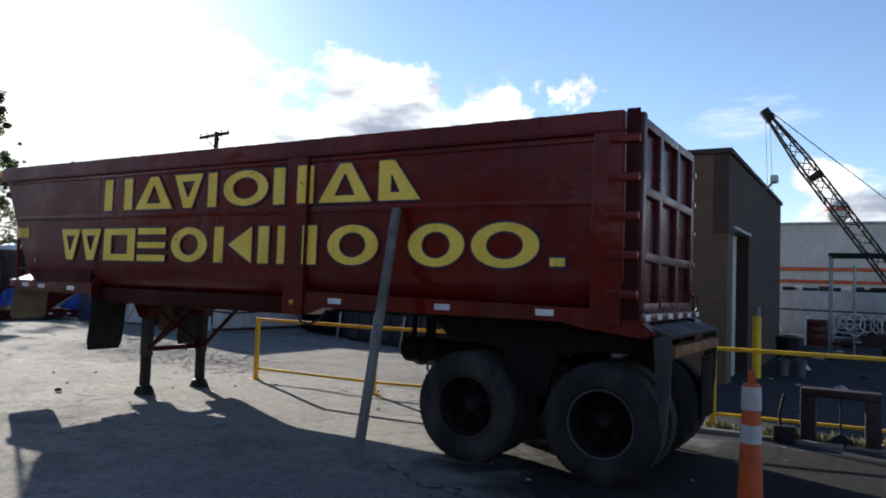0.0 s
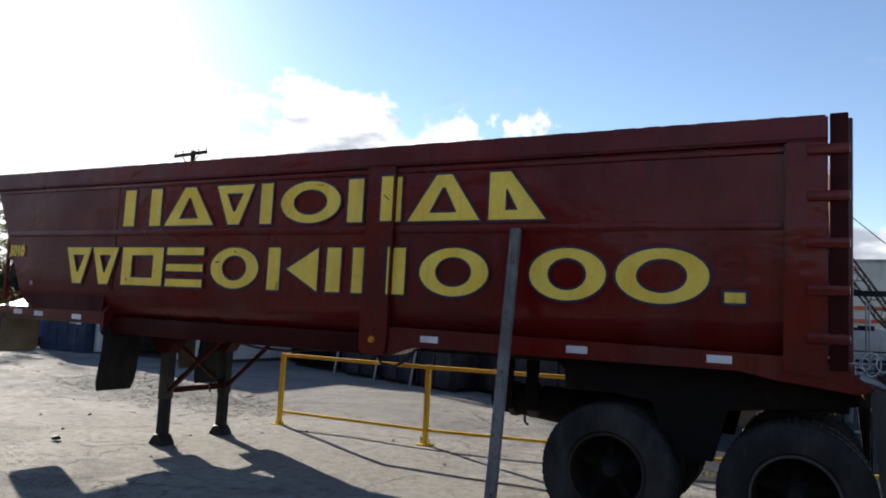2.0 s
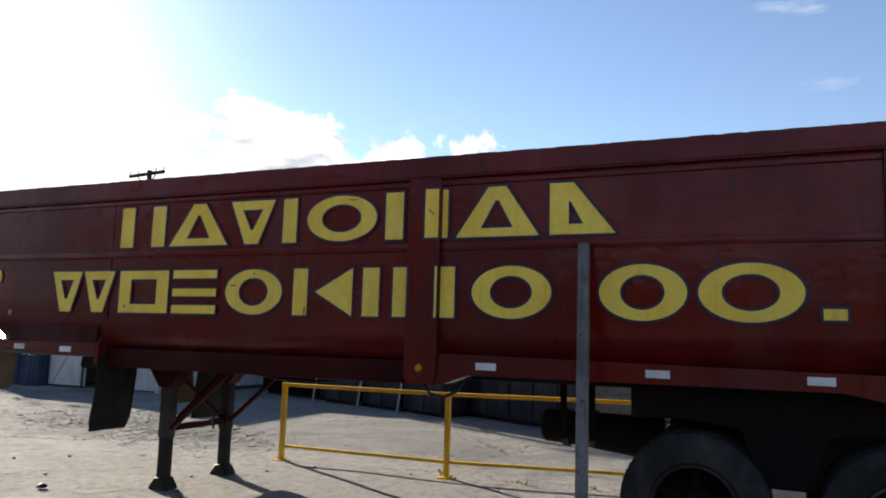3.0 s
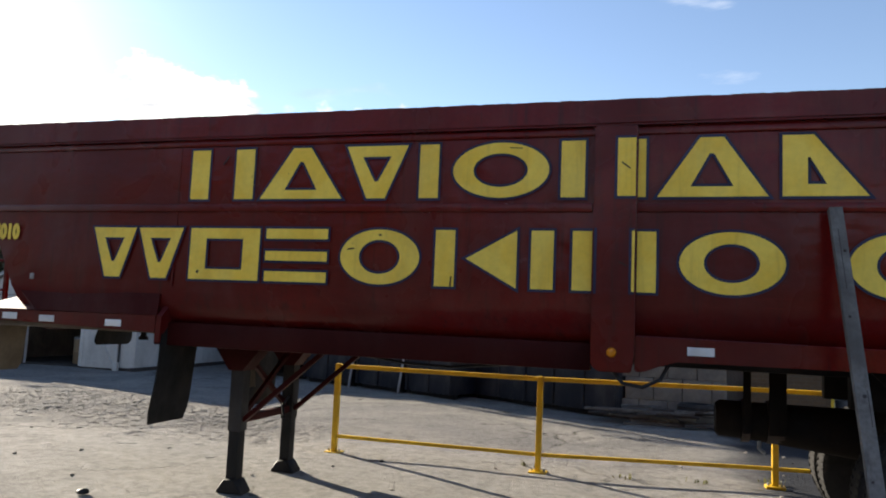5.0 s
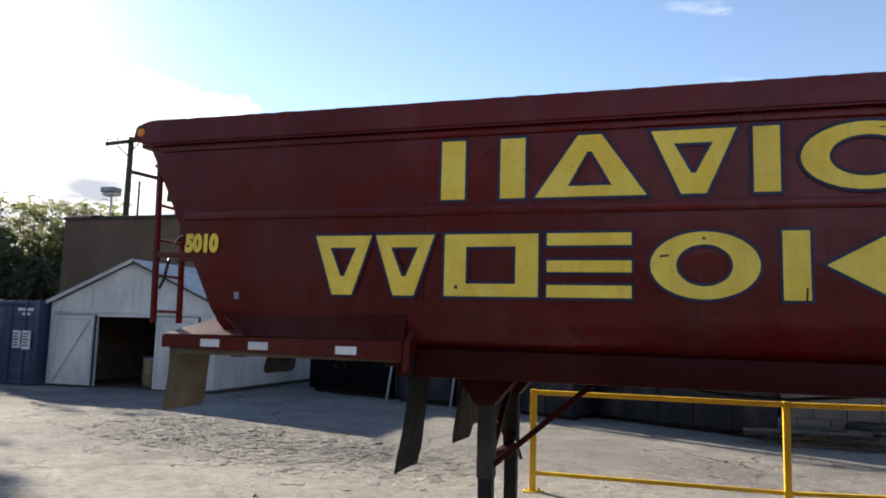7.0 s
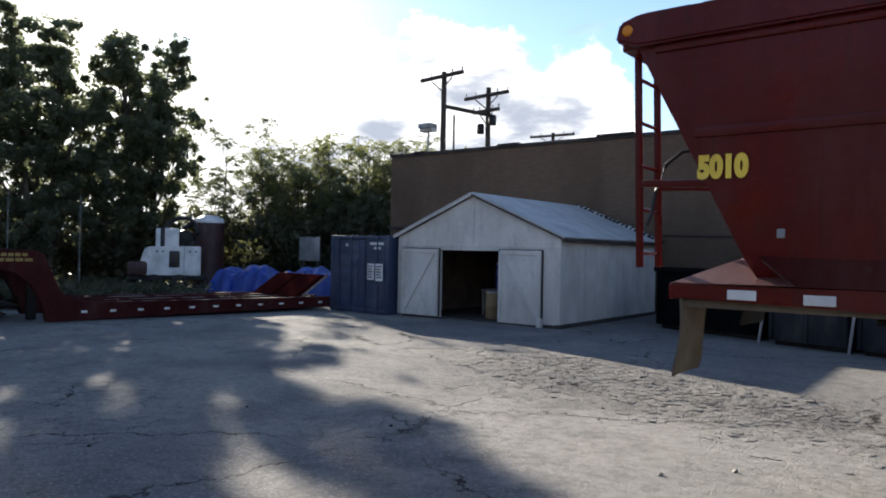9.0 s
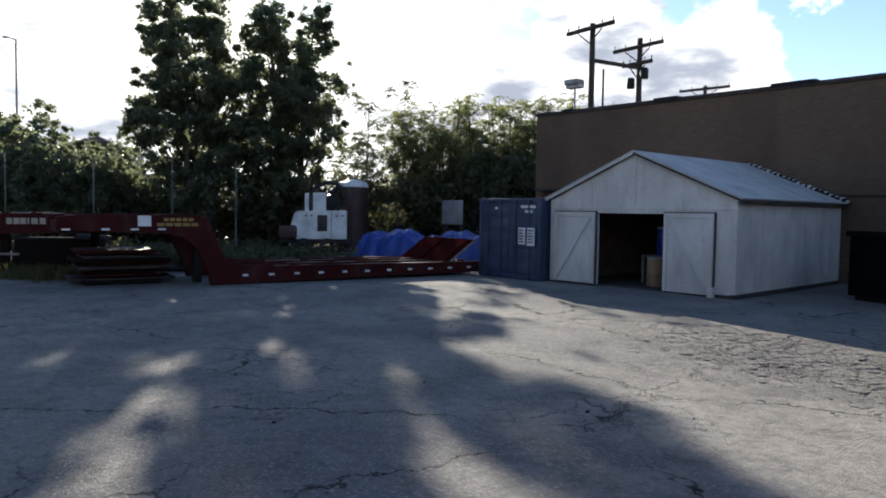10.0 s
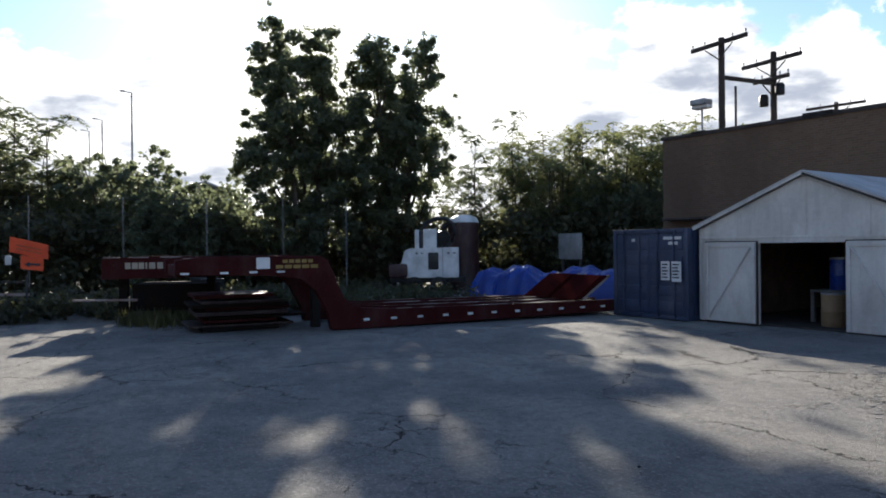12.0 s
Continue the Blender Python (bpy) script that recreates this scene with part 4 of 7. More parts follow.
# wheels: two axles, twin tyres on spoked hubs
def wheel(x, y, out, parent, ring):
    """One tyre and rim; out is -1 for a wheel whose outer face looks towards -y."""
    R, HW = 0.545, 0.14
    m = Matrix.Translation((x, y, R + 0.0)) @ Matrix.Rotation(radians(90 * -out), 4, "X")
    tyre_run = [(0.30, HW * 0.72), (0.335, HW * 0.98), (0.42, HW * 1.04), (0.49, HW * 0.98), (0.525, HW * 0.82), (R, HW * 0.74), (R, -HW * 0.74), (0.525, -HW * 0.82), (0.49, -HW * 0.98), (0.42, -HW * 1.04), (0.335, -HW * 0.98), (0.30, -HW * 0.72)]
    tyre = part("tyre", lathe(bmesh.new(), tyre_run, 48, m), RUBBER, parent)
    bm = bmesh.new()
    for k in range(60):
        a = 2 * math.pi * k / 60
        for side in (-1, 1):
            p = m @ Vector(((R + 0.003) * math.cos(a), (R + 0.003) * math.sin(a), side * 0.06))
            q = m @ Vector(((R - 0.006) * math.cos(a + 0.03), (R - 0.006) * math.sin(a + 0.03), side * 0.116))
            beam(bm, p, q, 0.026, 0.012, bevel=0.003, up=m.to_3x3() @ Vector((math.cos(a), math.sin(a), 0)))
    part("tread", bm, RUBBER, tyre, smooth=False)["kind"] = "stuff"
    rim_run = [(0.30, HW * 0.76), (0.318, HW * 0.80), (0.315, HW * 0.92), (0.295, HW * 0.90), (0.278, HW * 0.6), (0.268, 0.0), (0.268, -HW * 0.7)]
    part("rim", lathe(bmesh.new(), rim_run[:4], 40, m), ring, tyre, "scuffed steel rim")
    part("rim_barrel", lathe(bmesh.new(), rim_run[3:], 40, m), UNDER, tyre)
    return m


def axle(x):
    unit = part("axle", tubed([(x, TY + 0.2, 0.545), (x, TFAR - 0.2, 0.545)], 0.075, sides=12), BLACKSTEEL, trailer)
    for out, face in ((-1, TY + 0.06), (1, TFAR - 0.06)):
        for step in (0.14, 0.49):
            m = wheel(x, face - out * step, out, trailer, RIMRING if x > -2 else RIM)
            if step == 0.14:
                hub = part("hub", lathe(bmesh.new(), [(0.0, 0.02), (0.05, 0.02), (0.07, 0.0), (0.085, -0.03), (0.12, -0.06), (0.12, -0.16)], 20, m), BLACKSTEEL, unit)
                part("brake_drum", lathe(bmesh.new(), [(0.0, -0.10), (0.20, -0.10), (0.262, -0.12), (0.262, -0.2)], 28, m), UNDER, unit)
                bm = bmesh.new()
                for k in range(5):
                    a = 2 * math.pi * k / 5 + 0.3
                    d = Vector((math.cos(a), math.sin(a), 0))
                    beam(bm, m @ (d * 0.08 + Vector((0, 0, -0.075))), m @ (d * 0.272 + Vector((0, 0, -0.05))), 0.075, 0.07, bevel=0.015, up=m.to_3x3() @ Vector((0, 0, 1)))
                part("spokes", bm, UNDER, unit)


axle(-1.37)
axle(-2.76)

# nose deck over the coupling, with its hanging flaps
for y, out in ((TY, -1), (TFAR, 1)):
    inner = TMID
    bm = skin(bmesh.new(), [[(-10.22, y, 1.597), (-9.0, y, 1.60), (-8.9, y, 1.60)], [(-10.48, y - out * 0.03, 1.80), (-9.0, y - out * 0.02, 1.79), (-8.9, y - out * 0.02, 1.79)]])
    part("deck_slope", thicken(bm, 0.012), RED_DECK, trailer, smooth=False)
    bm = bmesh.new()
    low, along_, inner_, high_ = (bm.verts.new(p) for p in ((-10.96, y, 1.587), (-10.22, y, 1.599), (-10.48, y - out * 0.03, 1.802), (-10.50, y - out * 0.42, 1.802)))
    bm.faces.new((low, along_, high_))
    bm.faces.new((along_, inner_, high_))
    part("deck_corner", thicken(bm, 0.012), DUSTY_SHEEN, trailer, "dusty sloping corner plate with a sunlit sheen in its colour", smooth=False)
    a, b = sorted((y, y - out * 0.03))
    part("deck_edge", slab(bmesh.new(), [(-10.96, 1.50), (-8.95, 1.45), (-8.92, 1.45), (-8.92, 1.60), (-10.96, 1.585)], a, b), RED, trailer, smooth=False)
    near, far = y + out * 0.004, y - out * 0.60
    bm = bmesh.new()
    skin(bm, [[(-8.915, near, 1.37), (-8.915, far, 1.37)], [(-8.905, near, 1.60), (-8.905, far, 1.60)], [(-8.87, near - out * 0.10, 1.74), (-8.87, far, 1.74)], [(-8.83, near - out * 0.22, 1.80), (-8.83, far, 1.80)]])
    part("flap_bracket", thicken(bm, 0.05), RED, trailer)
    for x, drop, lean, mat in ((-10.93, 0.52 if out < 0 else 0.30, -0.04, BEIGE), (-8.885, 0.86, -0.08, FLAP)):
        lo, hi = sorted((y - out * 0.02, y - out * 0.60))
        rows = []
        for k in range(9):
            f = k / 8
            trim = 0.05 * max(0.0, f - 0.85) / 0.15
            rows.append([(x + lean * f * f + 0.02 * math.sin(5 * v + 3 * f), v, 1.50 - drop * f) for v in np.linspace(lo + trim, hi - trim, 6)])
        part("nose_flap", thicken(skin(bmesh.new(), rows), 0.012), mat if out < 0 else FLAP, trailer, "hanging dusty rubber flap" if mat is BEIGE and out < 0 else "hanging black rubber flap")
part("nose_deck", boxed(-10.93, -8.95, TY + 0.05, TFAR - 0.05, 1.44, 1.49, bevel=0.006), BEIGE, trailer, "dusty underside of the coupling deck")
bm = skin(bmesh.new(), [[(-10.96, y, 1.585) for y in np.linspace(TY, TFAR, 4)], [(-10.5, y, 1.80) for y in np.linspace(TY + 0.42, TFAR - 0.42, 4)]])
part("deck_front", thicken(bm, 0.012), RED_DECK, trailer, smooth=False)
part("deck_lip", boxed(-10.985, -10.955, TY, TFAR, 1.49, 1.59, bevel=0.005), RED, trailer)
part("king_pin", lathe(bmesh.new(), [(0.0, 0.0), (0.05, 0.0), (0.05, 0.03), (0.03, 0.04), (0.03, 0.1), (0.06, 0.12)], 14, Matrix.Translation((-9.9, TMID, 1.32))), BLACKSTEEL, trailer)
part("gladhand", boxed(-10.75, -10.62, TY + 0.62, TY + 0.75, 1.40, 1.49, bevel=0.02), RED_B, trailer)
part("tag", boxed(-10.335, -10.29, TY - 0.012, TY - 0.002, 1.885, 1.94, bevel=0.003), GREYSTEEL, trailer, "small white tag")

# ladder on the nose
for y in (6.62, 6.97):
    part("ladder_stile", beamed((-11.30, y, 1.68), (-11.34, y, 3.22), 0.038, 0.045, bevel=0.006), RED, trailer)
for k in range(5):
    z = 1.78 + 0.31 * k
    part("ladder_rung", tubed([(-11.30 - 0.027 * (z - 1.72), 6.62, z), (-11.30 - 0.027 * (z - 1.72), 6.97, z)], 0.014), RED, trailer)
for y in (6.62, 6.97):
    part("ladder_bracket", beamed((-11.31, y, 2.27), (-10.66, y, 2.25), 0.035, 0.05, bevel=0.006), RED, trailer)
    part("nose_stay", beamed((-11.15, y + 0.14, 3.10), (-10.58, y + 0.14, 1.84), 0.08, 0.10, bevel=0.01), RED, trailer)
part("air_hose", tubed([(-10.93, 6.75, 2.50), (-11.04, 6.70, 2.49), (-11.14, 6.66, 2.40), (-11.20, 6.64, 2.22), (-11.22, 6.62, 2.06), (-11.25, 6.6, 1.97)], 0.013), CABLE, trailer)

# landing gear
for y in (6.98, 7.98):
    leg = part("landing_leg", boxed(-8.485, -8.355, y - 0.065, y + 0.065, 0.56, 1.46, bevel=0.008), GRIMY if y < 7.5 else BLACKSTEEL, trailer, "square steel landing leg")
    part("inner_leg", boxed(-8.475, -8.365, y - 0.055, y + 0.055, 0.1, 0.64, bevel=0.006), BLACKSTEEL, leg)
    bm = slab(bmesh.new(), [(-8.55, 0.0), (-8.29, 0.0), (-8.29, 0.025), (-8.365, 0.13), (-8.475, 0.13), (-8.55, 0.025)], y - 0.09, y + 0.09)
    bmesh.ops.bevel(bm, geom=list(bm.edges), offset=0.01, segments=1, affect="EDGES")
    part("foot", bm, BLACKSTEEL, leg)
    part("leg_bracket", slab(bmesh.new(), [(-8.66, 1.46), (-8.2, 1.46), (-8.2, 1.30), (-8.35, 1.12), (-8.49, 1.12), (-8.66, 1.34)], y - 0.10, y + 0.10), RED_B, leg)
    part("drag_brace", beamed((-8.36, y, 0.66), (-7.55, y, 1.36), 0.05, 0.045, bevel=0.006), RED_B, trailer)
part("cross_tie", beamed((-8.42, 7.0, 0.66), (-8.42, 7.96, 0.66), 0.07, 0.07, bevel=0.006), RED_B, trailer)
part("cross_brace", beamed((-8.40, 7.04, 0.70), (-8.40, 7.92, 1.30), 0.04, 0.045), RED_B, trailer)
part("cross_brace", beamed((-8.44, 7.92, 0.70), (-8.44, 7.04, 1.30), 0.04, 0.045), RED_B, trailer)
part("crank_handle", tubed([(-8.42, 7.98, 0.80), (-8.3, 7.6, 0.74), (-8.25, 7.55, 0.62)], 0.014), BLACKSTEEL, trailer)
part("hanging_sheet", thicken(skin(bmesh.new(), [[(-8.7 + 0.02 * k, v, 1.38 - 0.16 * k) for v in np.linspace(7.35, 7.62, 4)] for k in range(4)]), 0.01), BEIGE, trailer)

# reflectors and lamps along the side
for x, z in ((-10.53, 1.535), (-10.1, 1.525), (-9.36, 1.515)):
    part("reflector", boxed(x - 0.085, x + 0.085, TY - 0.008, TY - 0.001, z - 0.03, z + 0.03, bevel=0.002), WHITE, trailer)
for x in (-4.39, -3.0, -1.89):
    part("reflector", boxed(x - 0.09, x + 0.09, TY - 0.04, TY - 0.031, 1.495, 1.555, bevel=0.002), WHITE, trailer)
part("marker_lamp", lathe(bmesh.new(), [(0.0, 0.018), (0.028, 0.014), (0.036, 0.0)], 16, Matrix.Translation((-5.0, TY - 0.06, 1.49)) @ Matrix.Rotation(radians(90), 4, "X")), AMBER, trailer, "amber marker lamp")


# painted shapes along the side: yellow fields with a navy edge
def grown(poly, by):
    """A convex outline moved outwards by a distance."""
    cx, cz = sum(p[0] for p in poly) / len(poly), sum(p[1] for p in poly) / len(poly)
    lines = []
    for (x0, z0), (x1, z1) in zip(poly, poly[1:] + poly[:1]):
        dx, dz = x1 - x0, z1 - z0
        length = math.hypot(dx, dz)
        nx, nz = dz / length, -dx / length
        if nx * (x0 - cx) + nz * (z0 - cz) < 0:
            nx, nz = -nx, -nz
        lines.append((nx, nz, nx * x0 + nz * z0 + by))
    out = []
    for (a, b, c), (d, e, g) in zip(lines[-1:] + lines[:-1], lines):
        det = a * e - b * d
        out.append(((c * e - b * g) / det, (a * g - c * d) / det))
    return out


def band_of(outer, inner, edge):
    """The field between an outline and a smaller one of as many corners, as one strip of pieces."""
    outer, inner = (grown(outer, edge), grown(inner, -edge)) if edge else (outer, inner)
    n = len(outer)
    return [[outer[k], outer[(k + 1) % n], inner[(k + 1) % n], inner[k]] for k in range(n)]


def shape_pieces(kind, x0, x1, z0, z1, edge):
    """Convex pieces of one plain painted shape, grown by edge."""
    wdt, hgt = x1 - x0, z1 - z0
    mx, mz = (x0 + x1) / 2, (z0 + z1) / 2
    if kind == "ring":
        N, out = 44, []
        turn = [2 * math.pi * k / N for k in range(N + 1)]
        big = [(mx + (wdt / 2 + edge) * math.cos(t), mz + (hgt / 2 + edge) * math.sin(t)) for t in turn]
        small = [(mx + (wdt / 2 - 0.165 - edge) * math.cos(t), mz + (hgt / 2 - 0.085 - edge) * math.sin(t)) for t in turn]
        return [[big[k], big[k + 1], small[k + 1], small[k]] for k in range(N)]
    if kind == "peak":
        return band_of([(x0, z0), (x1, z0), (mx + 0.08, z1), (mx - 0.08, z1)], [(x0 + 0.23, z0 + 0.075), (x1 - 0.23, z0 + 0.075), (mx + 0.015, z1 - 0.12), (mx - 0.015, z1 - 0.12)], edge)
    if kind == "dip":
        t = min(0.23, 0.27 * wdt)
        return band_of([(x0, z1), (x1, z1), (mx + 0.08, z0), (mx - 0.08, z0)], [(x0 + t, z1 - 0.09), (x1 - t, z1 - 0.09), (mx + 0.015, z0 + 0.14), (mx - 0.015, z0 + 0.14)], edge)
    if kind == "frame":
        return band_of([(x0, z0), (x1, z0), (x1, z1), (x0, z1)], [(x0 + 0.16, z0 + 0.09), (x1 - 0.16, z0 + 0.09), (x1 - 0.16, z1 - 0.09), (x0 + 0.16, z1 - 0.09)], edge)
    if kind == "ramp":
        return band_of([(x0, z0), (x1, z0), (x0 + 0.2, z1), (x0, z1)], [(x0 + 0.16, z0 + 0.085), (x1 - 0.26, z0 + 0.085), (x0 + 0.175, z1 - 0.16), (x0 + 0.16, z1 - 0.16)], edge)
    if kind == "wedge":
        poly = [(x0, mz), (x1, z1), (x1, z0)]
    elif kind == "slant":
        poly = [(x0, z1), (x0 + 0.16, z1), (x1, z0), (x1 - 0.16, z0)]
    else:
        poly = [(x0, z0), (x1, z0), (x1, z1), (x0, z1)]
    return [grown(poly, edge) if edge else poly]


def painted_shape(kind, x0, x1, z0, z1, parent=trailer, name="painted_shape"):
    """Flat paint: the yellow field just proud of its navy edge. Where it crosses the side post it steps out onto it."""
    made = None
    for edge, lift, mat in ((0.0, 0.0042, YELLOW), (0.02, 0.0022, NAVY)):
        bm = bmesh.new()
        for poly in shape_pieces(kind, x0, x1, z0, z1, edge):
            for y, lo, hi in ((TY, -99, -5.156), (TY, -4.834, 99), (TY - 0.06, -5.14, -4.85)):
                cut = clip_run(clip_run(poly, lo, 1), hi, -1)
                if len(cut) > 2:
                    bm.faces.new([bm.verts.new((x, y - lift - 0.011 * (y == TY), z)) for x, z in cut])
        bmesh.ops.remove_doubles(bm, verts=bm.verts, dist=1e-5)
        ob = part(name if made is None else "navy_edge", bm, mat, parent if made is None else made, smooth=False)
        made = made or ob
    return made


def clip_run(poly, at, keep):
    """The part of an outline on one side of the upright line x = at."""
    out = []
    for (x0, z0), (x1, z1) in zip(poly, poly[1:] + poly[:1]):
        in0, in1 = (x0 - at) * keep >= 0, (x1 - at) * keep >= 0
        if in0:
            out.append((x0, z0))
        if in0 != in1:
            t = (at - x0) / (x1 - x0)
            out.append((at, z0 + t * (z1 - z0)))
    return out


UPPER = (("bar", -8.65, -8.47), ("bar", -8.21, -8.03), ("peak", -7.96, -7.20), ("dip", -7.17, -6.63), ("bar", -6.53, -6.37), ("ring", -6.25, -5.49), ("bar", -5.40, -5.22), ("bar", -4.98, -4.78), ("peak", -4.70, -3.95), ("ramp", -3.86, -3.32))
LOWER = (("dip", -9.64, -9.18), ("dip", -9.15, -8.69), ("frame", -8.61, -7.93), ("ring", -7.18, -6.50), ("bar", -6.37, -6.21), ("wedge", -6.12, -5.72), ("bar", -5.61, -5.44), ("bar", -5.30, -5.14), ("bar", -4.87, -4.70), ("ring", -4.54, -3.84), ("ring", -3.45, -2.78), ("ring", -2.70, -1.97))
for kind, a, b in UPPER:
    painted_shape(kind, a, b, 2.63, 3.065)
for kind, a, b in LOWER:
    painted_shape(kind, a, b, 1.93, 2.375)
for lo, hi in ((1.93, 2.015), (2.105, 2.185), (2.29, 2.375)):
    painted_shape("bar", -7.87, -7.30, lo, hi)
painted_shape("bar", -1.86, -1.71, 1.955, 2.035)

# gouges and chipped spots in the paint of the shapes
for x, z, long, high, lean, deep in ((-6.235, 1.97, 0.012, 0.08, 4, 0.0), (-7.09, 2.215, 0.06, 0.013, -6, 0.0), (-8.52, 1.995, 0.022, 0.025, 20, 0.0), (-8.31, 2.97, 0.012, 0.09, 35, 0.0), (-4.93, 2.13, 0.07, 0.010, 30, 0.06), (-4.92, 2.86, 0.08, 0.010, 38, 0.06), (-5.75, 3.02, 0.10, 0.007, 3, 0.0), (-6.84, 2.33, 0.025, 0.014, 10, 0.0)):
    bm = boxed(-long / 2, long / 2, -0.0006, 0.0006, -high / 2, high / 2)
    bmesh.ops.transform(bm, matrix=pose(x, TY - deep - (0.0162 if deep == 0.0 else 0.0054), z, 0, lean, 0), verts=bm.verts)
    part("gouge", bm, RIM, trailer, "dark gouge in the paint", smooth=False)

# stencilled fleet number
curve = bpy.data.curves.new("number_text", "FONT")
curve.body, curve.size, curve.extrude, curve.align_x, curve.align_y, curve.offset, curve.space_character = "5010", 0.185, 0.0008, "CENTER", "CENTER", 0.013, 1.02
holder = bpy.data.objects.new("number_text", curve)
scene.collection.objects.link(holder)
bpy.context.view_layer.update()
text_mesh = bpy.data.meshes.new_from_object(holder.evaluated_get(bpy.context.evaluated_depsgraph_get()))
bpy.data.objects.remove(holder)
wide = max(v.co.x for v in text_mesh.vertices) - min(v.co.x for v in text_mesh.vertices)
high = max(v.co.y for v in text_mesh.vertices) - min(v.co.y for v in text_mesh.vertices)
text_mesh.transform(base_of(trailer).inverted() @ pose(-10.655, TY - 0.018, 2.322, 90, 0, 0) @ Matrix.Diagonal((0.31 / wide, 0.155 / high, 1, 1)))
text_mesh.materials.clear()
text_mesh.materials.append(YELLOW)
digits = new("number_text", text_mesh)
digits.parent = trailer
digits["label"] = "yellow stencilled fleet number"

# ---- timber prop leaning on the trailer ----
PROP_FOOT, PROP_HEAD = Vector((-3.415, 5.53, 0.0)), Vector((-3.554, 6.24, 2.53))
prop = thing("timber_prop", "weathered grey timber plank leaning against the trailer", "plank", tuple(PROP_FOOT))
part("plank", beamed(tuple(PROP_FOOT), tuple(PROP_HEAD), 0.085, 0.06, bevel=0.008, up=(0, 1, 0)), PROP, prop)
grain_way = (PROP_HEAD - PROP_FOOT).normalized()
face_way = Vector((1, 0, 0)).cross(grain_way).normalized()
if face_way.y > 0:
    face_way = -face_way
for f, side, r in ((0.16, 0.012, 0.012), (0.33, -0.018, 0.009), (0.52, 0.006, 0.013), (0.71, -0.012, 0.010), (0.88, 0.016, 0.011)):
    at_ = PROP_FOOT.lerp(PROP_HEAD, f) + Vector((side, 0, 0)) + face_way * 0.0298
    part("knot", lathe(bmesh.new(), [(0.0, 0.0025), (r * 0.6, 0.003), (r, 0.0)], 9, Matrix.Translation(at_) @ face_way.to_track_quat("Z", "Y").to_matrix().to_4x4()), DARKWOOD, prop)
for f, run, side in ((0.05, 0.30, 0.02), (0.78, 0.42, -0.006), (0.45, 0.22, 0.024)):
    a, b = PROP_FOOT.lerp(PROP_HEAD, f), PROP_FOOT.lerp(PROP_HEAD, f) + grain_way * run
    off = Vector((side, 0, 0)) + face_way * 0.0295
    part("split", beamed(tuple(a + off), tuple(b + off), 0.004, 0.003, up=(0, 1, 0)), DARKWOOD, prop)


# ---- yellow guard rail ----
rail = thing("guard_rail", "yellow painted steel pipe guard rail on base plates", "guard rail", (-8.42, 9.2, 0))
POSTS = [(-8.42, 9.20), (-5.93, 9.23), (-3.40, 9.72), (-1.05, 10.02), (1.45, 10.25), (3.95, 10.45)]
for x, y in POSTS:
    post = part("post", boxed(x - 0.032, x + 0.032, y - 0.032, y + 0.032, 0.0, 1.075, bevel=0.006), RAIL, rail)
    part("base_plate", boxed(x - 0.10, x + 0.10, y - 0.08, y + 0.08, -0.01, 0.018, bevel=0.004), RAIL, post)
    for dx in (-0.07, 0.07):
        part("bolt", lathe(bmesh.new(), [(0.0, 0.03), (0.012, 0.03), (0.014, 0.0)], 6, Matrix.Translation((x + dx, y, 0.016))), GREYSTEEL, post)
for (x0, y0), (x1, y1) in zip(POSTS, POSTS[1:]):
    part("top_rail", beamed((x0 + 0.033, y0, 1.045), (x1 - 0.033, y1, 1.045), 0.05, 0.05, bevel=0.008), RAIL, rail)
    part("low_rail", beamed((x0 + 0.033, y0, 0.20), (x1 - 0.033, y1, 0.20), 0.04, 0.04, bevel=0.006), RAIL, rail)

# ---- broken kerb with weeds beside the rail ----
random.seed(5)
kerb = thing("kerb", "broken low concrete kerb along the rail", "kerb", (-0.9, 9.25, 0), kind="structure")
x = -1.35
while x < 6.5:
    length = random.uniform(0.5, 1.1)
    y = 9.66 + 0.075 * (x + 1.3) + random.uniform(-0.02, 0.02)
    bm = boxed(x, x + length - 0.02, y, y + 0.13 + random.uniform(-0.02, 0.02), -0.05, 0.045 + random.uniform(-0.02, 0.015), bevel=0.018)
    part("kerb_stone", bm, CONCRETE, kerb)
    x += length


def tuft_mesh(rng, count, spread, tall, wide=0.012):
    """Blades that lean out of one spot."""
    verts, faces = [], []
    for _ in range(count):
        x, y = rng.gauss(0, spread), rng.gauss(0, spread * 0.6)
        a, h = rng.uniform(0, 6.28), tall * rng.uniform(0.4, 1.0)
        dx, dy = math.cos(a), math.sin(a)
        lean = rng.uniform(0.1, 0.6) * h
        w = wide * rng.uniform(0.6, 1.4)
        k = len(verts)
        verts += [(x - dy * w, y + dx * w, 0), (x + dy * w, y - dx * w, 0), (x + dx * lean * 0.4 + dy * w, y + dy * lean * 0.4 - dx * w, h * 0.6), (x + dx * lean * 0.4 - dy * w, y + dy * lean * 0.4 + dx * w, h * 0.6), (x + dx * lean, y + dy * lean, h)]
        faces += [(k, k + 1, k + 2, k + 3), (k + 3, k + 2, k + 4)]
    return verts, faces


def weeds(name, spots, seed, count, spread, tall, mat, label):
    rng = random.Random(seed)
    verts, faces = [], []
    for x, y, z in spots:
        v, f = tuft_mesh(rng, count, spread, tall)
        k = len(verts)
        verts += [(a + x, b + y, c + z) for a, b, c in v]
        faces += [tuple(i + k for i in q) for q in f]
    return tagged(from_arrays(name, verts, faces, mat), label, "weeds", kind="stuff")


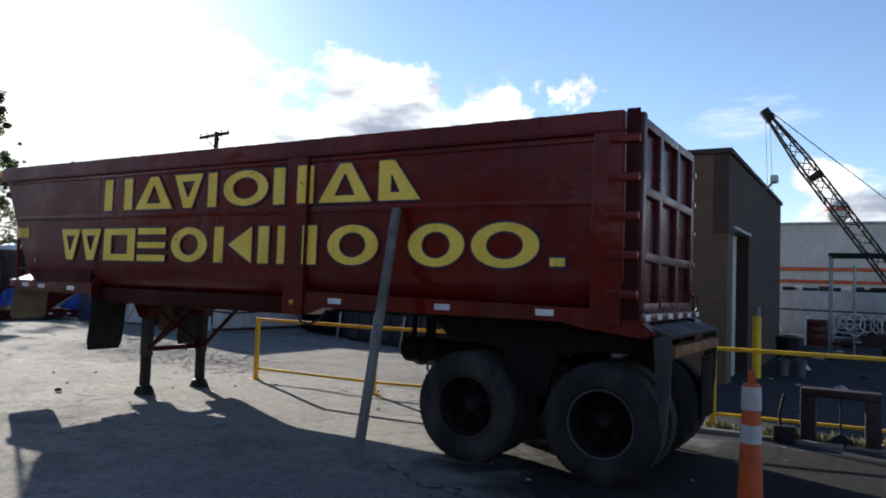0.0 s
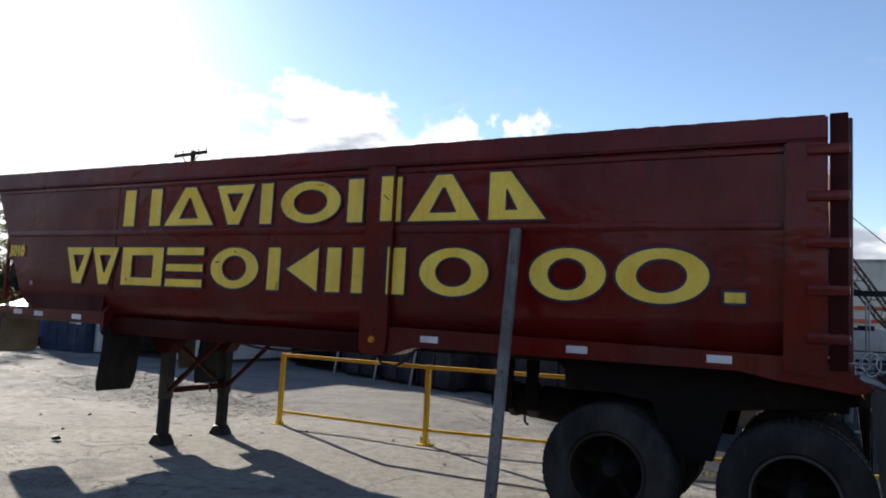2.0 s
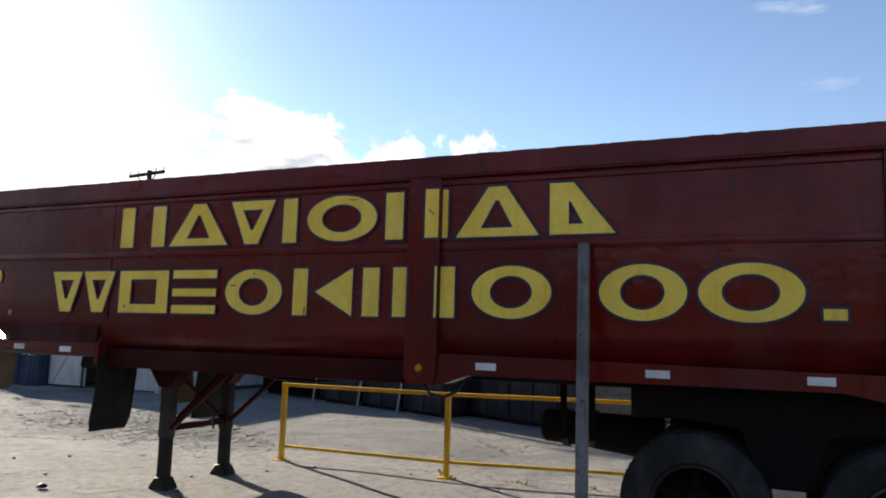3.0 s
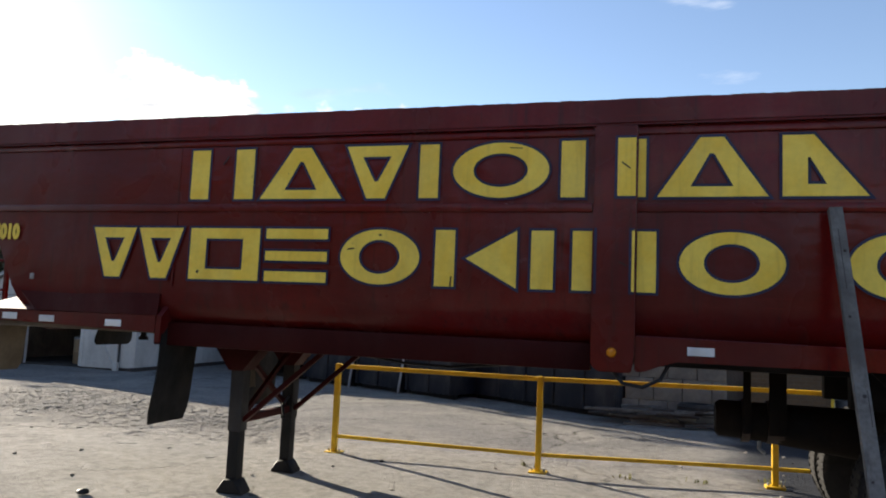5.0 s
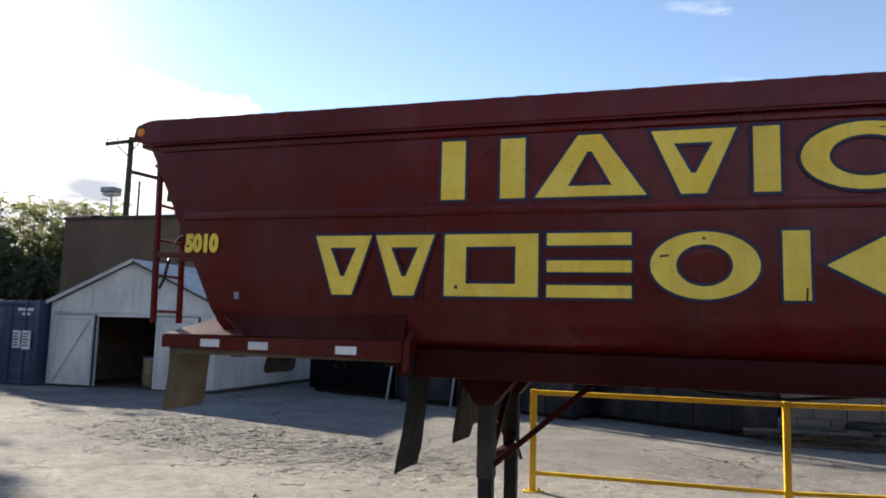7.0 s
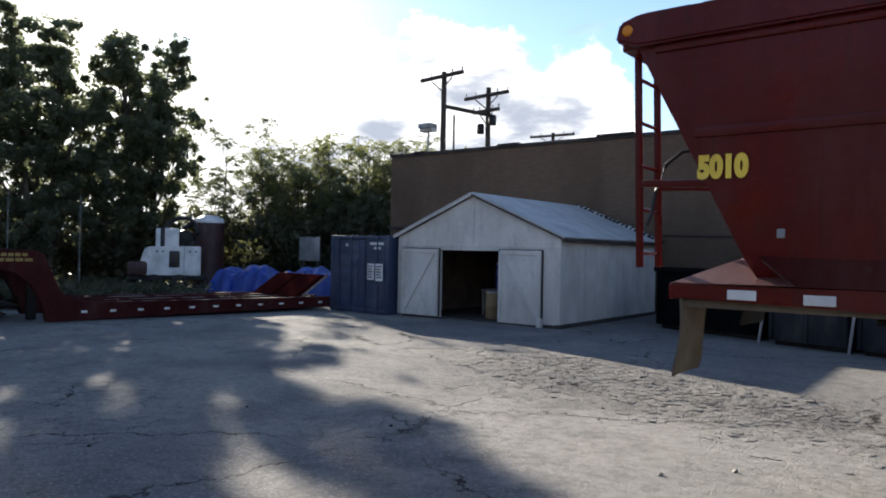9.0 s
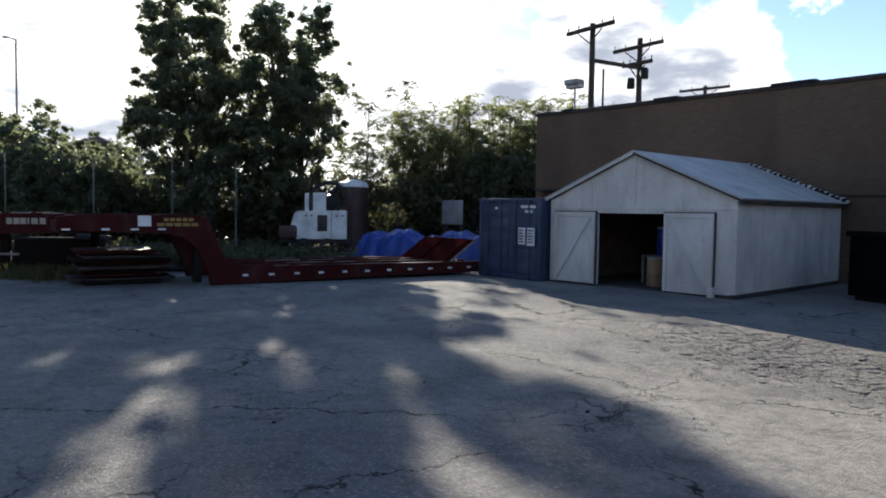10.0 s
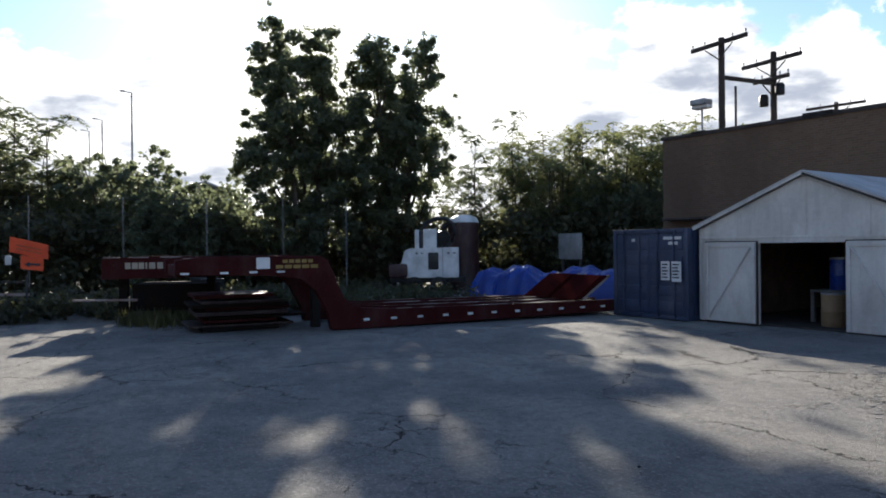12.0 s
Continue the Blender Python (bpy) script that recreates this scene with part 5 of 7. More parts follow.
rng = random.Random(8)
weeds("weeds", [(-1.1 + 0.22 * k + rng.uniform(-0.1, 0.1), 9.90 + 0.017 * k + rng.uniform(-0.1, 0.16), 0.0) for k in range(34)], 1, 34, 0.10, 0.15, WEED, "dry weeds and grass along the kerb")
weeds("rail_weeds", [(x + rng.uniform(-0.3, 0.3), 9.35 + 0.17 * max(0.0, x + 5.9) + rng.uniform(-0.15, 0.2), 0.0) for x in (-6.0, -5.2, -4.1, -3.5, -3.2, -2.2)], 2, 9, 0.06, 0.07, WEED, "sparse weeds at the foot of the rail")

# ---- orange traffic delineator ----
DL = (0.0, 5.56)
delineator = thing("traffic_delineator", "orange plastic delineator post with white reflective bands", "delineator", (*DL, 0))
place = Matrix.Translation((*DL, 0))
body = part("post", lathe(bmesh.new(), [(0.0, 1.13), (0.055, 1.13), (0.06, 1.10), (0.066, 0.80), (0.085, 0.35), (0.105, 0.06), (0.105, 0.03)], 22, place), ORANGE, delineator)
for z0, z1 in ((0.95, 1.11), (0.72, 0.845)):
    r0, r1 = 0.0625 + (1.11 - z0) * 0.022, 0.0625 + (1.11 - z1) * 0.022
    part("reflective_band", lathe(bmesh.new(), [(r1 - 0.004, z1), (r1 + 0.002, z1), (r0 + 0.002, z0), (r0 - 0.004, z0)], 22, place), BAND, body)
part("handle_loop", boxed(DL[0] - 0.028, DL[0] + 0.028, DL[1] - 0.012, DL[1] + 0.012, 1.12, 1.22, bevel=0.01), ORANGE, body)
part("rubber_base", lathe(bmesh.new(), [(0.0, 0.05), (0.10, 0.05), (0.19, 0.03), (0.2, 0.0)], 8, place), RUBBER, delineator)

# ---- junk beside the kerb: a steel frame and scrap ----
frame_thing = thing("scrap_gate", "dark red scrap steel gate standing on edge", "scrap", (0.4, 9.95, 0))
for a in (-0.02, 0.66):
    part("upright", boxed(a, a + 0.17, 9.85, 10.05, 0.0, 0.56, bevel=0.02), RIM, frame_thing)
part("crossbar", boxed(-0.02, 0.83, 9.845, 10.055, 0.56, 0.66, bevel=0.02), RIM, frame_thing)
bm = slab(bmesh.new(), [(0.22, 0.0), (0.6, 0.0), (0.42, 0.16)], 9.9, 10.0)
part("wedge", bm, BLACKSTEEL, frame_thing)
part("rod", tubed([(0.41, 9.95, 0.14), (0.41, 9.95, 0.56)], 0.012), BLACKSTEEL, frame_thing)
jack = thing("scrap_jack", "rusty lever jack lying by the kerb", "scrap", (-0.2, 9.75, 0))
part("lever", tubed([(-0.22, 9.75, 0.05), (-0.23, 9.72, 0.35), (-0.18, 9.7, 0.58)], 0.018), BLACKSTEEL, jack)
part("block", boxed(-0.30, -0.05, 9.66, 9.84, 0.0, 0.2, bevel=0.03), BLACKSTEEL, jack)

# ---- yard things by the annex ----
bollard = thing("bollard", "yellow steel bollard beside the doorway", "bollard", (-1.38, 16.7, 0))
part("pipe", tubed([(-1.38, 16.7, -0.02), (-1.38, 16.7, 1.28)], 0.09, sides=18), RAIL, bollard)
part("cap", lathe(bmesh.new(), [(0.0, 0.05), (0.06, 0.04), (0.10, 0.0)], 18, Matrix.Translation((-1.38, 16.7, 1.28))), RAIL, bollard)
bin_ = thing("rubbish_bin", "dark plastic rubbish bin", "bin", (-1.0, 19.2, 0))
part("tub", lathe(bmesh.new(), [(0.0, 0.0), (0.22, 0.0), (0.27, 0.72), (0.29, 0.75)], 18, Matrix.Translation((-1.0, 19.2, 0))), BLACKSTEEL, bin_)
part("lid", lathe(bmesh.new(), [(0.29, 0.75), (0.28, 0.8), (0.0, 0.86)], 18, Matrix.Translation((-1.0, 19.2, 0))), BLACKSTEEL, bin_)
for k, (x, y) in enumerate(((-0.95, 17.65), (-0.62, 17.75))):
    crate = thing("bucket", "blue-grey plastic bucket on the ground", "bucket", (x, y, 0), group="buckets by the annex")
    part("pail", lathe(bmesh.new(), [(0.0, 0.0), (0.10, 0.0), (0.125, 0.36), (0.13, 0.37)], 16, Matrix.Translation((x, y, 0))), JAMB, crate)
    part("handle", tubed([(x - 0.15, y, 0.34), (x, y, 0.44), (x + 0.15, y, 0.34)], 0.006), GREYSTEEL, crate)

# ---- low concrete block wall and scrap ----
blocks = thing("block_wall", "low wall of large concrete blocks", "wall", (-4.4, 14.73, 0), kind="structure")
for row in range(3):
    for k in range(4):
        x = -5.42 + 0.5 * k + (0.25 if row % 2 else 0.0)
        part("block", boxed(x, min(x + 0.49, -3.42), 14.74 + 0.01 * (k % 2), 15.2, 0.4 * row - 0.02, 0.4 * row + 0.375, bevel=0.012), CONCRETE, blocks)
random.seed(12)
for k in range(24):
    x, y, z = random.uniform(-5.3, -3.7), random.uniform(14.0, 14.6), 0.02 + 0.036 * (k // 3)
    a = random.uniform(-0.12, 0.12)
    L = random.uniform(0.6, 1.1)
    bm = beamed((x - L / 2, y - a, z), (x + L / 2, y + a, z + random.uniform(-0.01, 0.02)), 0.10, 0.035)
    single("scrap_plank", bm, PLANK if k % 3 else DARKWOOD, "old timber plank in a heap by the block wall", "plank", group="planks by the block wall", at=(x, y, z))
# a bare tyre, no rim inside
spare = thing("old_tyre", "worn tyre lying on the planks", "wheel", (-3.95, 14.45, 0.26))
part("carcass", lathe(bmesh.new(), [(0.16, 0.05), (0.2, 0.09), (0.28, 0.09), (0.32, 0.05), (0.32, -0.05), (0.28, -0.09), (0.2, -0.09), (0.16, -0.05), (0.16, 0.05)], 24, Matrix.Translation((-3.95, 14.45, 0.30))), RUBBER, spare)


# ---- dark roll-off boxes in a row ----
def rolloff(x0, y0, x1, y1, tall, label, mat=NAVYBOX):
    a, b = Vector((x0, y0, 0)), Vector((x1, y1, 0))
    L, turn = (b - a).length, math.degrees(math.atan2(y1 - y0, x1 - x0))
    root = thing("roll_off_box", label, "container", (x0, y0, 0), turn, group="boxes along the wall")
    body = part("shell", boxed(0, L, 0.0, 1.7, 0.1, tall, bevel=0.01), mat, root, local=True)
    for k in range(int(L / 0.62) + 1):
        x = 0.02 + k * (L - 0.1) / int(L / 0.62)
        part("rib", boxed(x, x + 0.07, -0.035, 0.0, 0.12, tall - 0.05, bevel=0.008), mat, root, local=True)
    part("top_rim", boxed(-0.04, L + 0.04, -0.08, 0.06, tall - 0.06, tall + 0.06, bevel=0.012), mat, root, local=True)
    # invented rim that splits the added height in two
    if tall > 3.0:
        part("added_mid_rim", boxed(-0.03, L + 0.03, -0.06, 0.0, tall * 0.5 - 0.07, tall * 0.5 + 0.07, bevel=0.01), mat, root, local=True)
    part("skid", boxed(0.05, L - 0.05, 0.15, 0.3, -0.01, 0.1), BLACKSTEEL, root, local=True)
    part("skid", boxed(0.05, L - 0.05, 1.4, 1.55, -0.01, 0.1), BLACKSTEEL, root, local=True)
    return root


rolloff(-15.85, 18.65, -13.3, 17.75, 1.42, "black steel roll-off box beside the shed", BLACKBOX)
# tops are hidden; the 3.7 m height is added to shade the yard
rolloff(-13.0, 17.35, -11.5, 16.82, 3.7, "dark navy steel roll-off box in a row, unseen upper part added to cast shade")
rolloff(-11.35, 16.76, -10.05, 16.18, 3.7, "dark navy steel roll-off box in a row, unseen upper part added to cast shade")
rolloff(-9.90, 16.10, -8.70, 15.55, 3.7, "dark navy steel roll-off box in a row, unseen upper part added to cast shade")
rolloff(-8.45, 16.3, -5.3, 14.6, 3.7, "dark navy steel roll-off box beside the block wall, unseen upper part added to cast shade")
for x, y in ((-13.12, 17.30), (-11.42, 16.70), (-9.98, 16.06)):
    single("leaning_bar", beamed((x - 0.03, y - 0.10, 0.0), (x + 0.09, y + 0.02, 1.25), 0.035, 0.05, bevel=0.005), GREYSTEEL, "pale steel bar leaning between two boxes", "bar", group="bars between the boxes", at=(x, y, 0))

# ---- inside the shed ----
for x, y, z0, mat, lab in ((-19.62, 17.3, 0.04, CARD, "brown fibre drum inside the shed"), (-19.1, 17.5, 0.04, CARD, "brown fibre drum inside the shed"), (-19.85, 18.1, 0.75, TARP, "blue plastic drum on a bench in the shed")):
    drum = thing("drum", lab, "drum", (x, y, z0), group="drums in the shed")
    part("barrel", lathe(bmesh.new(), [(0.0, 0.0), (0.24, 0.0), (0.25, 0.03), (0.25, 0.3), (0.256, 0.31), (0.25, 0.33), (0.25, 0.66), (0.24, 0.69)], 20, Matrix.Translation((x, y, z0))), mat, drum)
    part("lid", lathe(bmesh.new(), [(0.258, 0.66), (0.258, 0.7), (0.0, 0.705)], 20, Matrix.Translation((x, y, z0))), GREYSTEEL, drum)
bench = thing("bench", "rough timber bench in the shed", "bench", (-19.8, 18.1, 0.04))
part("top", boxed(-20.4, -19.2, 17.8, 18.5, 0.69, 0.745, bevel=0.006), PROP, bench)
for x in (-20.35, -19.25):
    for y in (17.85, 18.45):
        part("leg", boxed(x - 0.04, x + 0.04, y - 0.04, y + 0.04, 0.035, 0.69), PROP, bench)

# ---- stones and bits on the yard ----
random.seed(21)
for k in range(70):
    x, y = random.uniform(-16, 0.5), random.uniform(4.0, 13.0)
    s = random.uniform(0.008, 0.028)
    bm = bmesh.new()
    bmesh.ops.create_icosphere(bm, subdivisions=1, radius=s)
    for v in bm.verts:
        v.co *= random.uniform(0.7, 1.25)
        v.co.z *= 0.6
        v.co += Vector((x, y, s * 0.35))
    single("pebble", bm, RUBBLE if k % 4 else BLACKSTEEL, "small loose stone on the yard", "stone", group="loose stones", at=(x, y, 0))
bm = bmesh.new()
bmesh.ops.create_icosphere(bm, subdivisions=2, radius=0.07)
for v in bm.verts:
    v.co = Vector((v.co.x * 0.9, v.co.y * 0.7, abs(v.co.z) * 0.55 if v.co.z > 0 else v.co.z * 0.15)) * (1 + 0.2 * math.sin(40 * v.co.x)) + Vector((-9.55, 6.35, 0.01))
single("lump", bm, BLACKSTEEL, "dark lump of tar on the yard", "stone", at=(-9.55, 6.35, 0))

# chips of broken concrete over the heaved patch
rng = np.random.RandomState(15)
n_chips = 1100
u, w = rng.normal(size=n_chips) * 1.75, rng.normal(size=n_chips) * 0.72
cx, cy = -12.9 + u, 10.9 - 0.25 * (u - 0.3) + w
half = rng.uniform(0.03, 0.12, n_chips) * rng.uniform(0.5, 1.0, n_chips)
tall_ = rng.uniform(0.002, 0.009, n_chips)
cz = ground_height(cx, cy)
a = rng.uniform(0, 2 * np.pi, n_chips)
ring = []
for level, shrink in ((-0.02, 1.0), (1.0, 0.86)):
    for k in range(5):
        ang = a + 2 * np.pi * k / 5 + rng.uniform(-0.35, 0.35, n_chips)
        r = half * shrink * rng.uniform(0.7, 1.2, n_chips)
        ring.append(np.stack([cx + r * np.cos(ang), cy + r * np.sin(ang), cz + (tall_ * rng.uniform(0.6, 1.2, n_chips) if level > 0 else -0.01)], 1))
v = np.stack(ring, 1).reshape(-1, 3)
faces_ = []
for k in range(n_chips):
    b = 10 * k
    faces_.append(tuple(b + 5 + j for j in range(5)))
    faces_ += [(b + j, b + (j + 1) % 5, b + 5 + (j + 1) % 5, b + 5 + j) for j in range(5)]
tagged(from_arrays("concrete_chips", v, faces_, GROUND), "broken flakes of old concrete on the yard", "rubble", kind="stuff")

# ---- red lowboy trailer ----
LB0, LB1 = Vector((-25.75, 9.25, 0)), Vector((-24.6, 16.3, 0))
lb_turn = math.degrees(math.atan2(LB1.y - LB0.y, LB1.x - LB0.x))
lowboy = thing("lowboy_trailer", "faded red lowboy trailer with a raised gooseneck", "trailer", tuple(LB0), lb_turn)
LEN = (LB1 - LB0).length
lpart = lambda name, bm, mat, parent=lowboy, label="", smooth=True: part(name, bm, mat, parent, label, smooth, local=True)
# local x runs along the deck away from the gooseneck, local y to the far side
for y in (0.0, 0.85, 1.75, 2.55):
    bm = slab(bmesh.new(), [(0.30, 0.03), (LEN, 0.09), (LEN, 0.38), (1.2, 0.42), (0.40, 0.47), (0.30, 0.47)], y, y + 0.14)
    bmesh.ops.bevel(bm, geom=list(bm.edges), offset=0.012, segments=1, affect="EDGES")
    lpart("deck_beam", bm, RED_LOW)
for k in range(15):
    x = 0.5 + 0.47 * k
    lpart("cross_member", boxed(x, x + 0.1, 0.14, 2.56, 0.2, 0.30), RED_LOW, smooth=False)
for k in range(9):
    y0 = 0.17 + 0.27 * k
    lpart("deck_plank", boxed(0.6, LEN - 0.3, y0, y0 + 0.25, 0.305, 0.345, bevel=0.006), DARKWOOD)
for k in range(11):
    x = 0.35 + 0.63 * k
    lpart("reflector", boxed(x, x + 0.13, -0.008, -0.001, 0.2, 0.25), WHITE, smooth=False)
for y in (0.1, 1.35):
    bm = slab(bmesh.new(), [(LEN - 1.25, 0.40), (LEN - 0.95, 0.40), (LEN - 0.10, 0.98), (LEN - 0.42, 0.98)], y, y + 1.05)
    ramp = lpart("ramp", bm, RAMP)
    # pale edges stand in for the sunlit tops of the ramp arms
    for dy in (0.0, 0.97):
        lpart("ramp_edge", beamed((LEN - 0.97, y + dy + 0.04, 0.40), (LEN - 0.12, y + dy + 0.04, 0.985), 0.10, 0.06), GLINT_AND_BARE, ramp)
# worn tops of the deck beams, the sun's glint put into their pale colour
edge_rng = random.Random(4)
for y in (0.0, 0.85, 1.75, 2.55):
    x = 0.9 + edge_rng.random()
    while x < LEN - 1.6:
        run = edge_rng.uniform(0.25, 1.3)
        z = 0.42 - 0.06 * (x + run / 2 - 1.2) / (LEN - 1.2)
        lpart("pale_scrape", boxed(x, min(x + run, LEN - 1.2), y + 0.015 + 0.03 * edge_rng.random(), y + 0.10, z + 0.0, z + 0.012, bevel=0.003), GLINT_AND_BARE, lowboy, "pale worn strip painted as a sunlit edge")
        x += run + edge_rng.uniform(0.1, 0.9)
# gooseneck
for y in (0.0, 2.3):
    bm = slab(bmesh.new(), [(0.30, 0.03), (-0.35, 0.03), (-0.42, 0.42), (-0.66, 0.88), (-0.98, 1.14), (-1.35, 1.20), (-3.45, 1.27), (-3.45, 1.56), (-3.0, 1.61), (-0.60, 1.61), (-0.42, 1.52), (-0.12, 0.75), (0.02, 0.55), (0.4, 0.47)], y, y + 0.24)
    bmesh.ops.bevel(bm, geom=list(bm.edges), offset=0.015, segments=1, affect="EDGES")
    lpart("gooseneck_beam", bm, RED_LOW)
for x in (-3.4, -2.2, -1.0):
    lpart("neck_cross", boxed(x, x + 0.16, 0.24, 2.3, 1.22, 1.45, bevel=0.01), RED_LOW)
lpart("neck_plate", boxed(-2.6, -0.4, 0.24, 2.3, 1.47, 1.5), RED_LOW, smooth=False)
lpart("plate", boxed(-1.91, -1.64, -0.012, -0.002, 1.36, 1.59), WHITE, lowboy, "blank white plate", False)
for x0, x1, z in ((-1.38, -0.72, 1.47), (-1.52, -0.62, 1.36)):
    for k in range(5):
        a = x0 + (x1 - x0) * k / 5
        lpart("lettering_bar", boxed(a, a + (x1 - x0) / 5 - 0.03, -0.008, -0.001, z, z + 0.07), CREAM, lowboy, "", False)
# sunlit stretches of the neck's top edge, painted as pale strips
for x0, x1 in ((-3.3, -2.9), (-2.3, -1.7), (-0.9, -0.6)):
    lpart("pale_scrape", boxed(x0, x1, 0.02, 0.12, 1.585, 1.60, bevel=0.003), GLINT_AND_BARE, lowboy, "pale worn strip painted as a sunlit edge")
for x in (-3.36, -2.62, -2.05, -1.5):
    lpart("reflector", boxed(x, x + 0.16, -0.008, -0.001, 1.275, 1.315), WHITE, lowboy, "", False)
for x in (-0.5,):
    lpart("stand_leg", boxed(x, x + 0.18, 1.0, 1.2, 0.0, 1.22, bevel=0.01), BLACKSTEEL)
lowstack = thing("plate_stack", "dark rusty steel plates stacked under the gooseneck", "steel plates", tuple(LB0), lb_turn)
stack = random.Random(9)
for k in range(9):
    x0, y0, z0 = -3.1 + stack.uniform(0, 0.6), 0.95 + stack.uniform(0, 0.5), 0.02 + 0.085 * k
    part("plate", boxed(x0, x0 + stack.uniform(1.5, 2.3), y0, y0 + 1.5, z0, z0 + stack.uniform(0.04, 0.08), bevel=0.006), (UNDER, RIM, RED_B)[k % 3], lowstack, local=True)

# ---- end of another trailer in the weeds, lettering worn to bars ----
neck = thing("trailer_neck", "dark maroon end of an old trailer with faded cream lettering bars", "trailer", (-30.25, 5.3, 0), 66)
npart = lambda name, bm, mat, smooth=True: part(name, bm, mat, neck, "", smooth, local=True)
for y in (0.0, 1.6):
    npart("neck_beam", slab(bmesh.new(), [(-0.1, 1.08), (2.6, 1.12), (2.6, 1.56), (0.9, 1.62), (-0.1, 1.56)], y, y + 0.16), RED_LOW)
for x in (0.1, 1.2, 2.3):
    npart("cross_member", boxed(x, x + 0.12, 0.16, 1.6, 1.15, 1.4, bevel=0.01), RED_LOW)
for k, (a, b) in enumerate(((0.42, 0.54), (0.57, 0.70), (0.72, 0.84), (0.87, 0.91), (0.95, 1.09), (1.13, 1.26))):
    npart("lettering_bar", boxed(a, b, -0.008, -0.001, 1.32, 1.47), LETTERING, False)
# lit top edge drawn by pale strips
for a, b in ((-0.05, 0.3), (0.5, 0.95), (1.2, 1.7)):
    npart("pale_scrape", boxed(a, b, -0.02, 0.05, 1.58, 1.605), GLINT_AND_BARE)
for x in (0.2, 2.2):
    npart("stand", boxed(x, x + 0.2, 0.3, 0.5, 0.0, 1.12, bevel=0.01), UNDER)
npart("axle_box", boxed(0.5, 2.4, 0.3, 1.5, 0.3, 0.95, bevel=0.05), UNDER)
npart("bright_bar", beamed((-0.7, -0.1, 0.62), (0.7, -0.1, 0.60), 0.05, 0.05, bevel=0.006), GLINT_AND_BARE)

# ---- white chipper and tank behind the lowboy ----
MX, MY, MT = -34.6, 17.3, 146.0
chipper = thing("generator_unit", "white towable machine with a square grille", "machine", (MX, MY, 0), MT - 90)
cpart = lambda name, bm, mat, parent=chipper, label="", smooth=True: part(name, bm, mat, parent, label, smooth, local=True)
bm = slab(bmesh.new(), [(-1.25, 0.62), (1.05, 0.62), (1.05, 1.74), (-0.80, 1.70), (-0.95, 1.62)], -0.6, 0.6)
bmesh.ops.bevel(bm, geom=list(bm.edges), offset=0.03, segments=2, affect="EDGES")
hood = cpart("hood", bm, MACHINE)
cpart("grille", boxed(-0.08, 0.30, -0.615, -0.595, 0.92, 1.55, bevel=0.008), GLASSDARK, hood)
for k in range(6):
    cpart("grille_slat", boxed(-0.06, 0.28, -0.622, -0.614, 0.96 + 0.1 * k, 0.985 + 0.1 * k), BLACKSTEEL, hood, "", False)
for x in (-0.55, -0.35, 0.62, 0.84):
    cpart("latch", boxed(x, x + 0.09, -0.612, -0.598, 1.5, 1.55), DARKINK, hood, "", False)
cpart("seam", boxed(0.45, 0.465, -0.606, -0.598, 0.68, 1.70), DARKINK, hood, "", False)
cpart("stack_box", boxed(-0.58, -0.42, -0.3, 0.3, 1.70, 2.40, bevel=0.02), MACHINE, hood)
cpart("stack_slot", boxed(-0.42, -0.26, -0.27, 0.3, 1.70, 2.36), NAVYBOX, hood, "dark blue slot", False)
cpart("stack_box", boxed(-0.26, 0.24, -0.3, 0.3, 1.70, 2.42, bevel=0.02), MACHINE, hood)
hose = [(-0.30, 0.0, 2.38), (-0.12, -0.05, 2.66), (0.25, -0.1, 2.82), (0.62, -0.1, 2.80), (0.86, -0.1, 2.58), (0.92, -0.1, 2.25), (0.80, -0.1, 1.92), (0.62, -0.1, 1.72)]
cpart("hose_arch", tubed(hose, 0.085, sides=10), CABLE, chipper, "black hose arch")
cpart("hose_arch", tubed([(0.30, 0.1, 1.72), (0.34, 0.1, 2.1), (0.46, 0.1, 2.45), (0.66, 0.1, 2.62), (0.86, 0.1, 2.66)], 0.10, sides=10), CABLE, chipper, "black hose arch")
cpart("fan_housing", lathe(bmesh.new(), [(0.0, 0.22), (0.30, 0.2), (0.34, 0.0), (0.34, -0.25)], 20, Matrix.Translation((0.45, 0.15, 2.05)) @ Matrix.Rotation(radians(90), 4, "X")), BLACKSTEEL)
cpart("trailer_bed", boxed(-1.5, 1.3, -0.55, 0.55, 0.45, 0.62, bevel=0.01), BLACKSTEEL)
for x in (-0.6, 0.3):
    for y in (-0.62, 0.62):
        cpart("tyre", lathe(bmesh.new(), [(0.14, 0.08), (0.2, 0.1), (0.3, 0.09), (0.33, 0.05), (0.33, -0.05), (0.3, -0.09), (0.2, -0.1), (0.14, -0.08)], 20, Matrix.Translation((x, y, 0.33)) @ Matrix.Rotation(radians(90), 4, "X")), RUBBER)
cpart("fender", boxed(-1.55, -0.85, -0.7, -0.5, 0.62, 1.15, bevel=0.12), MAROON)
tank = thing("tank", "dark maroon upright tank with a white dome", "tank", (-35.6, 19.6, 0))
part("shell", lathe(bmesh.new(), [(0.0, 0.0), (0.62, 0.0), (0.62, 2.75)], 26, Matrix.Translation((-35.6, 19.6, 0))), MAROON, tank)
part("dome", lathe(bmesh.new(), [(0.63, 2.72), (0.55, 2.92), (0.33, 3.02), (0.0, 3.06)], 26, Matrix.Translation((-35.6, 19.6, 0))), MACHINE, tank)


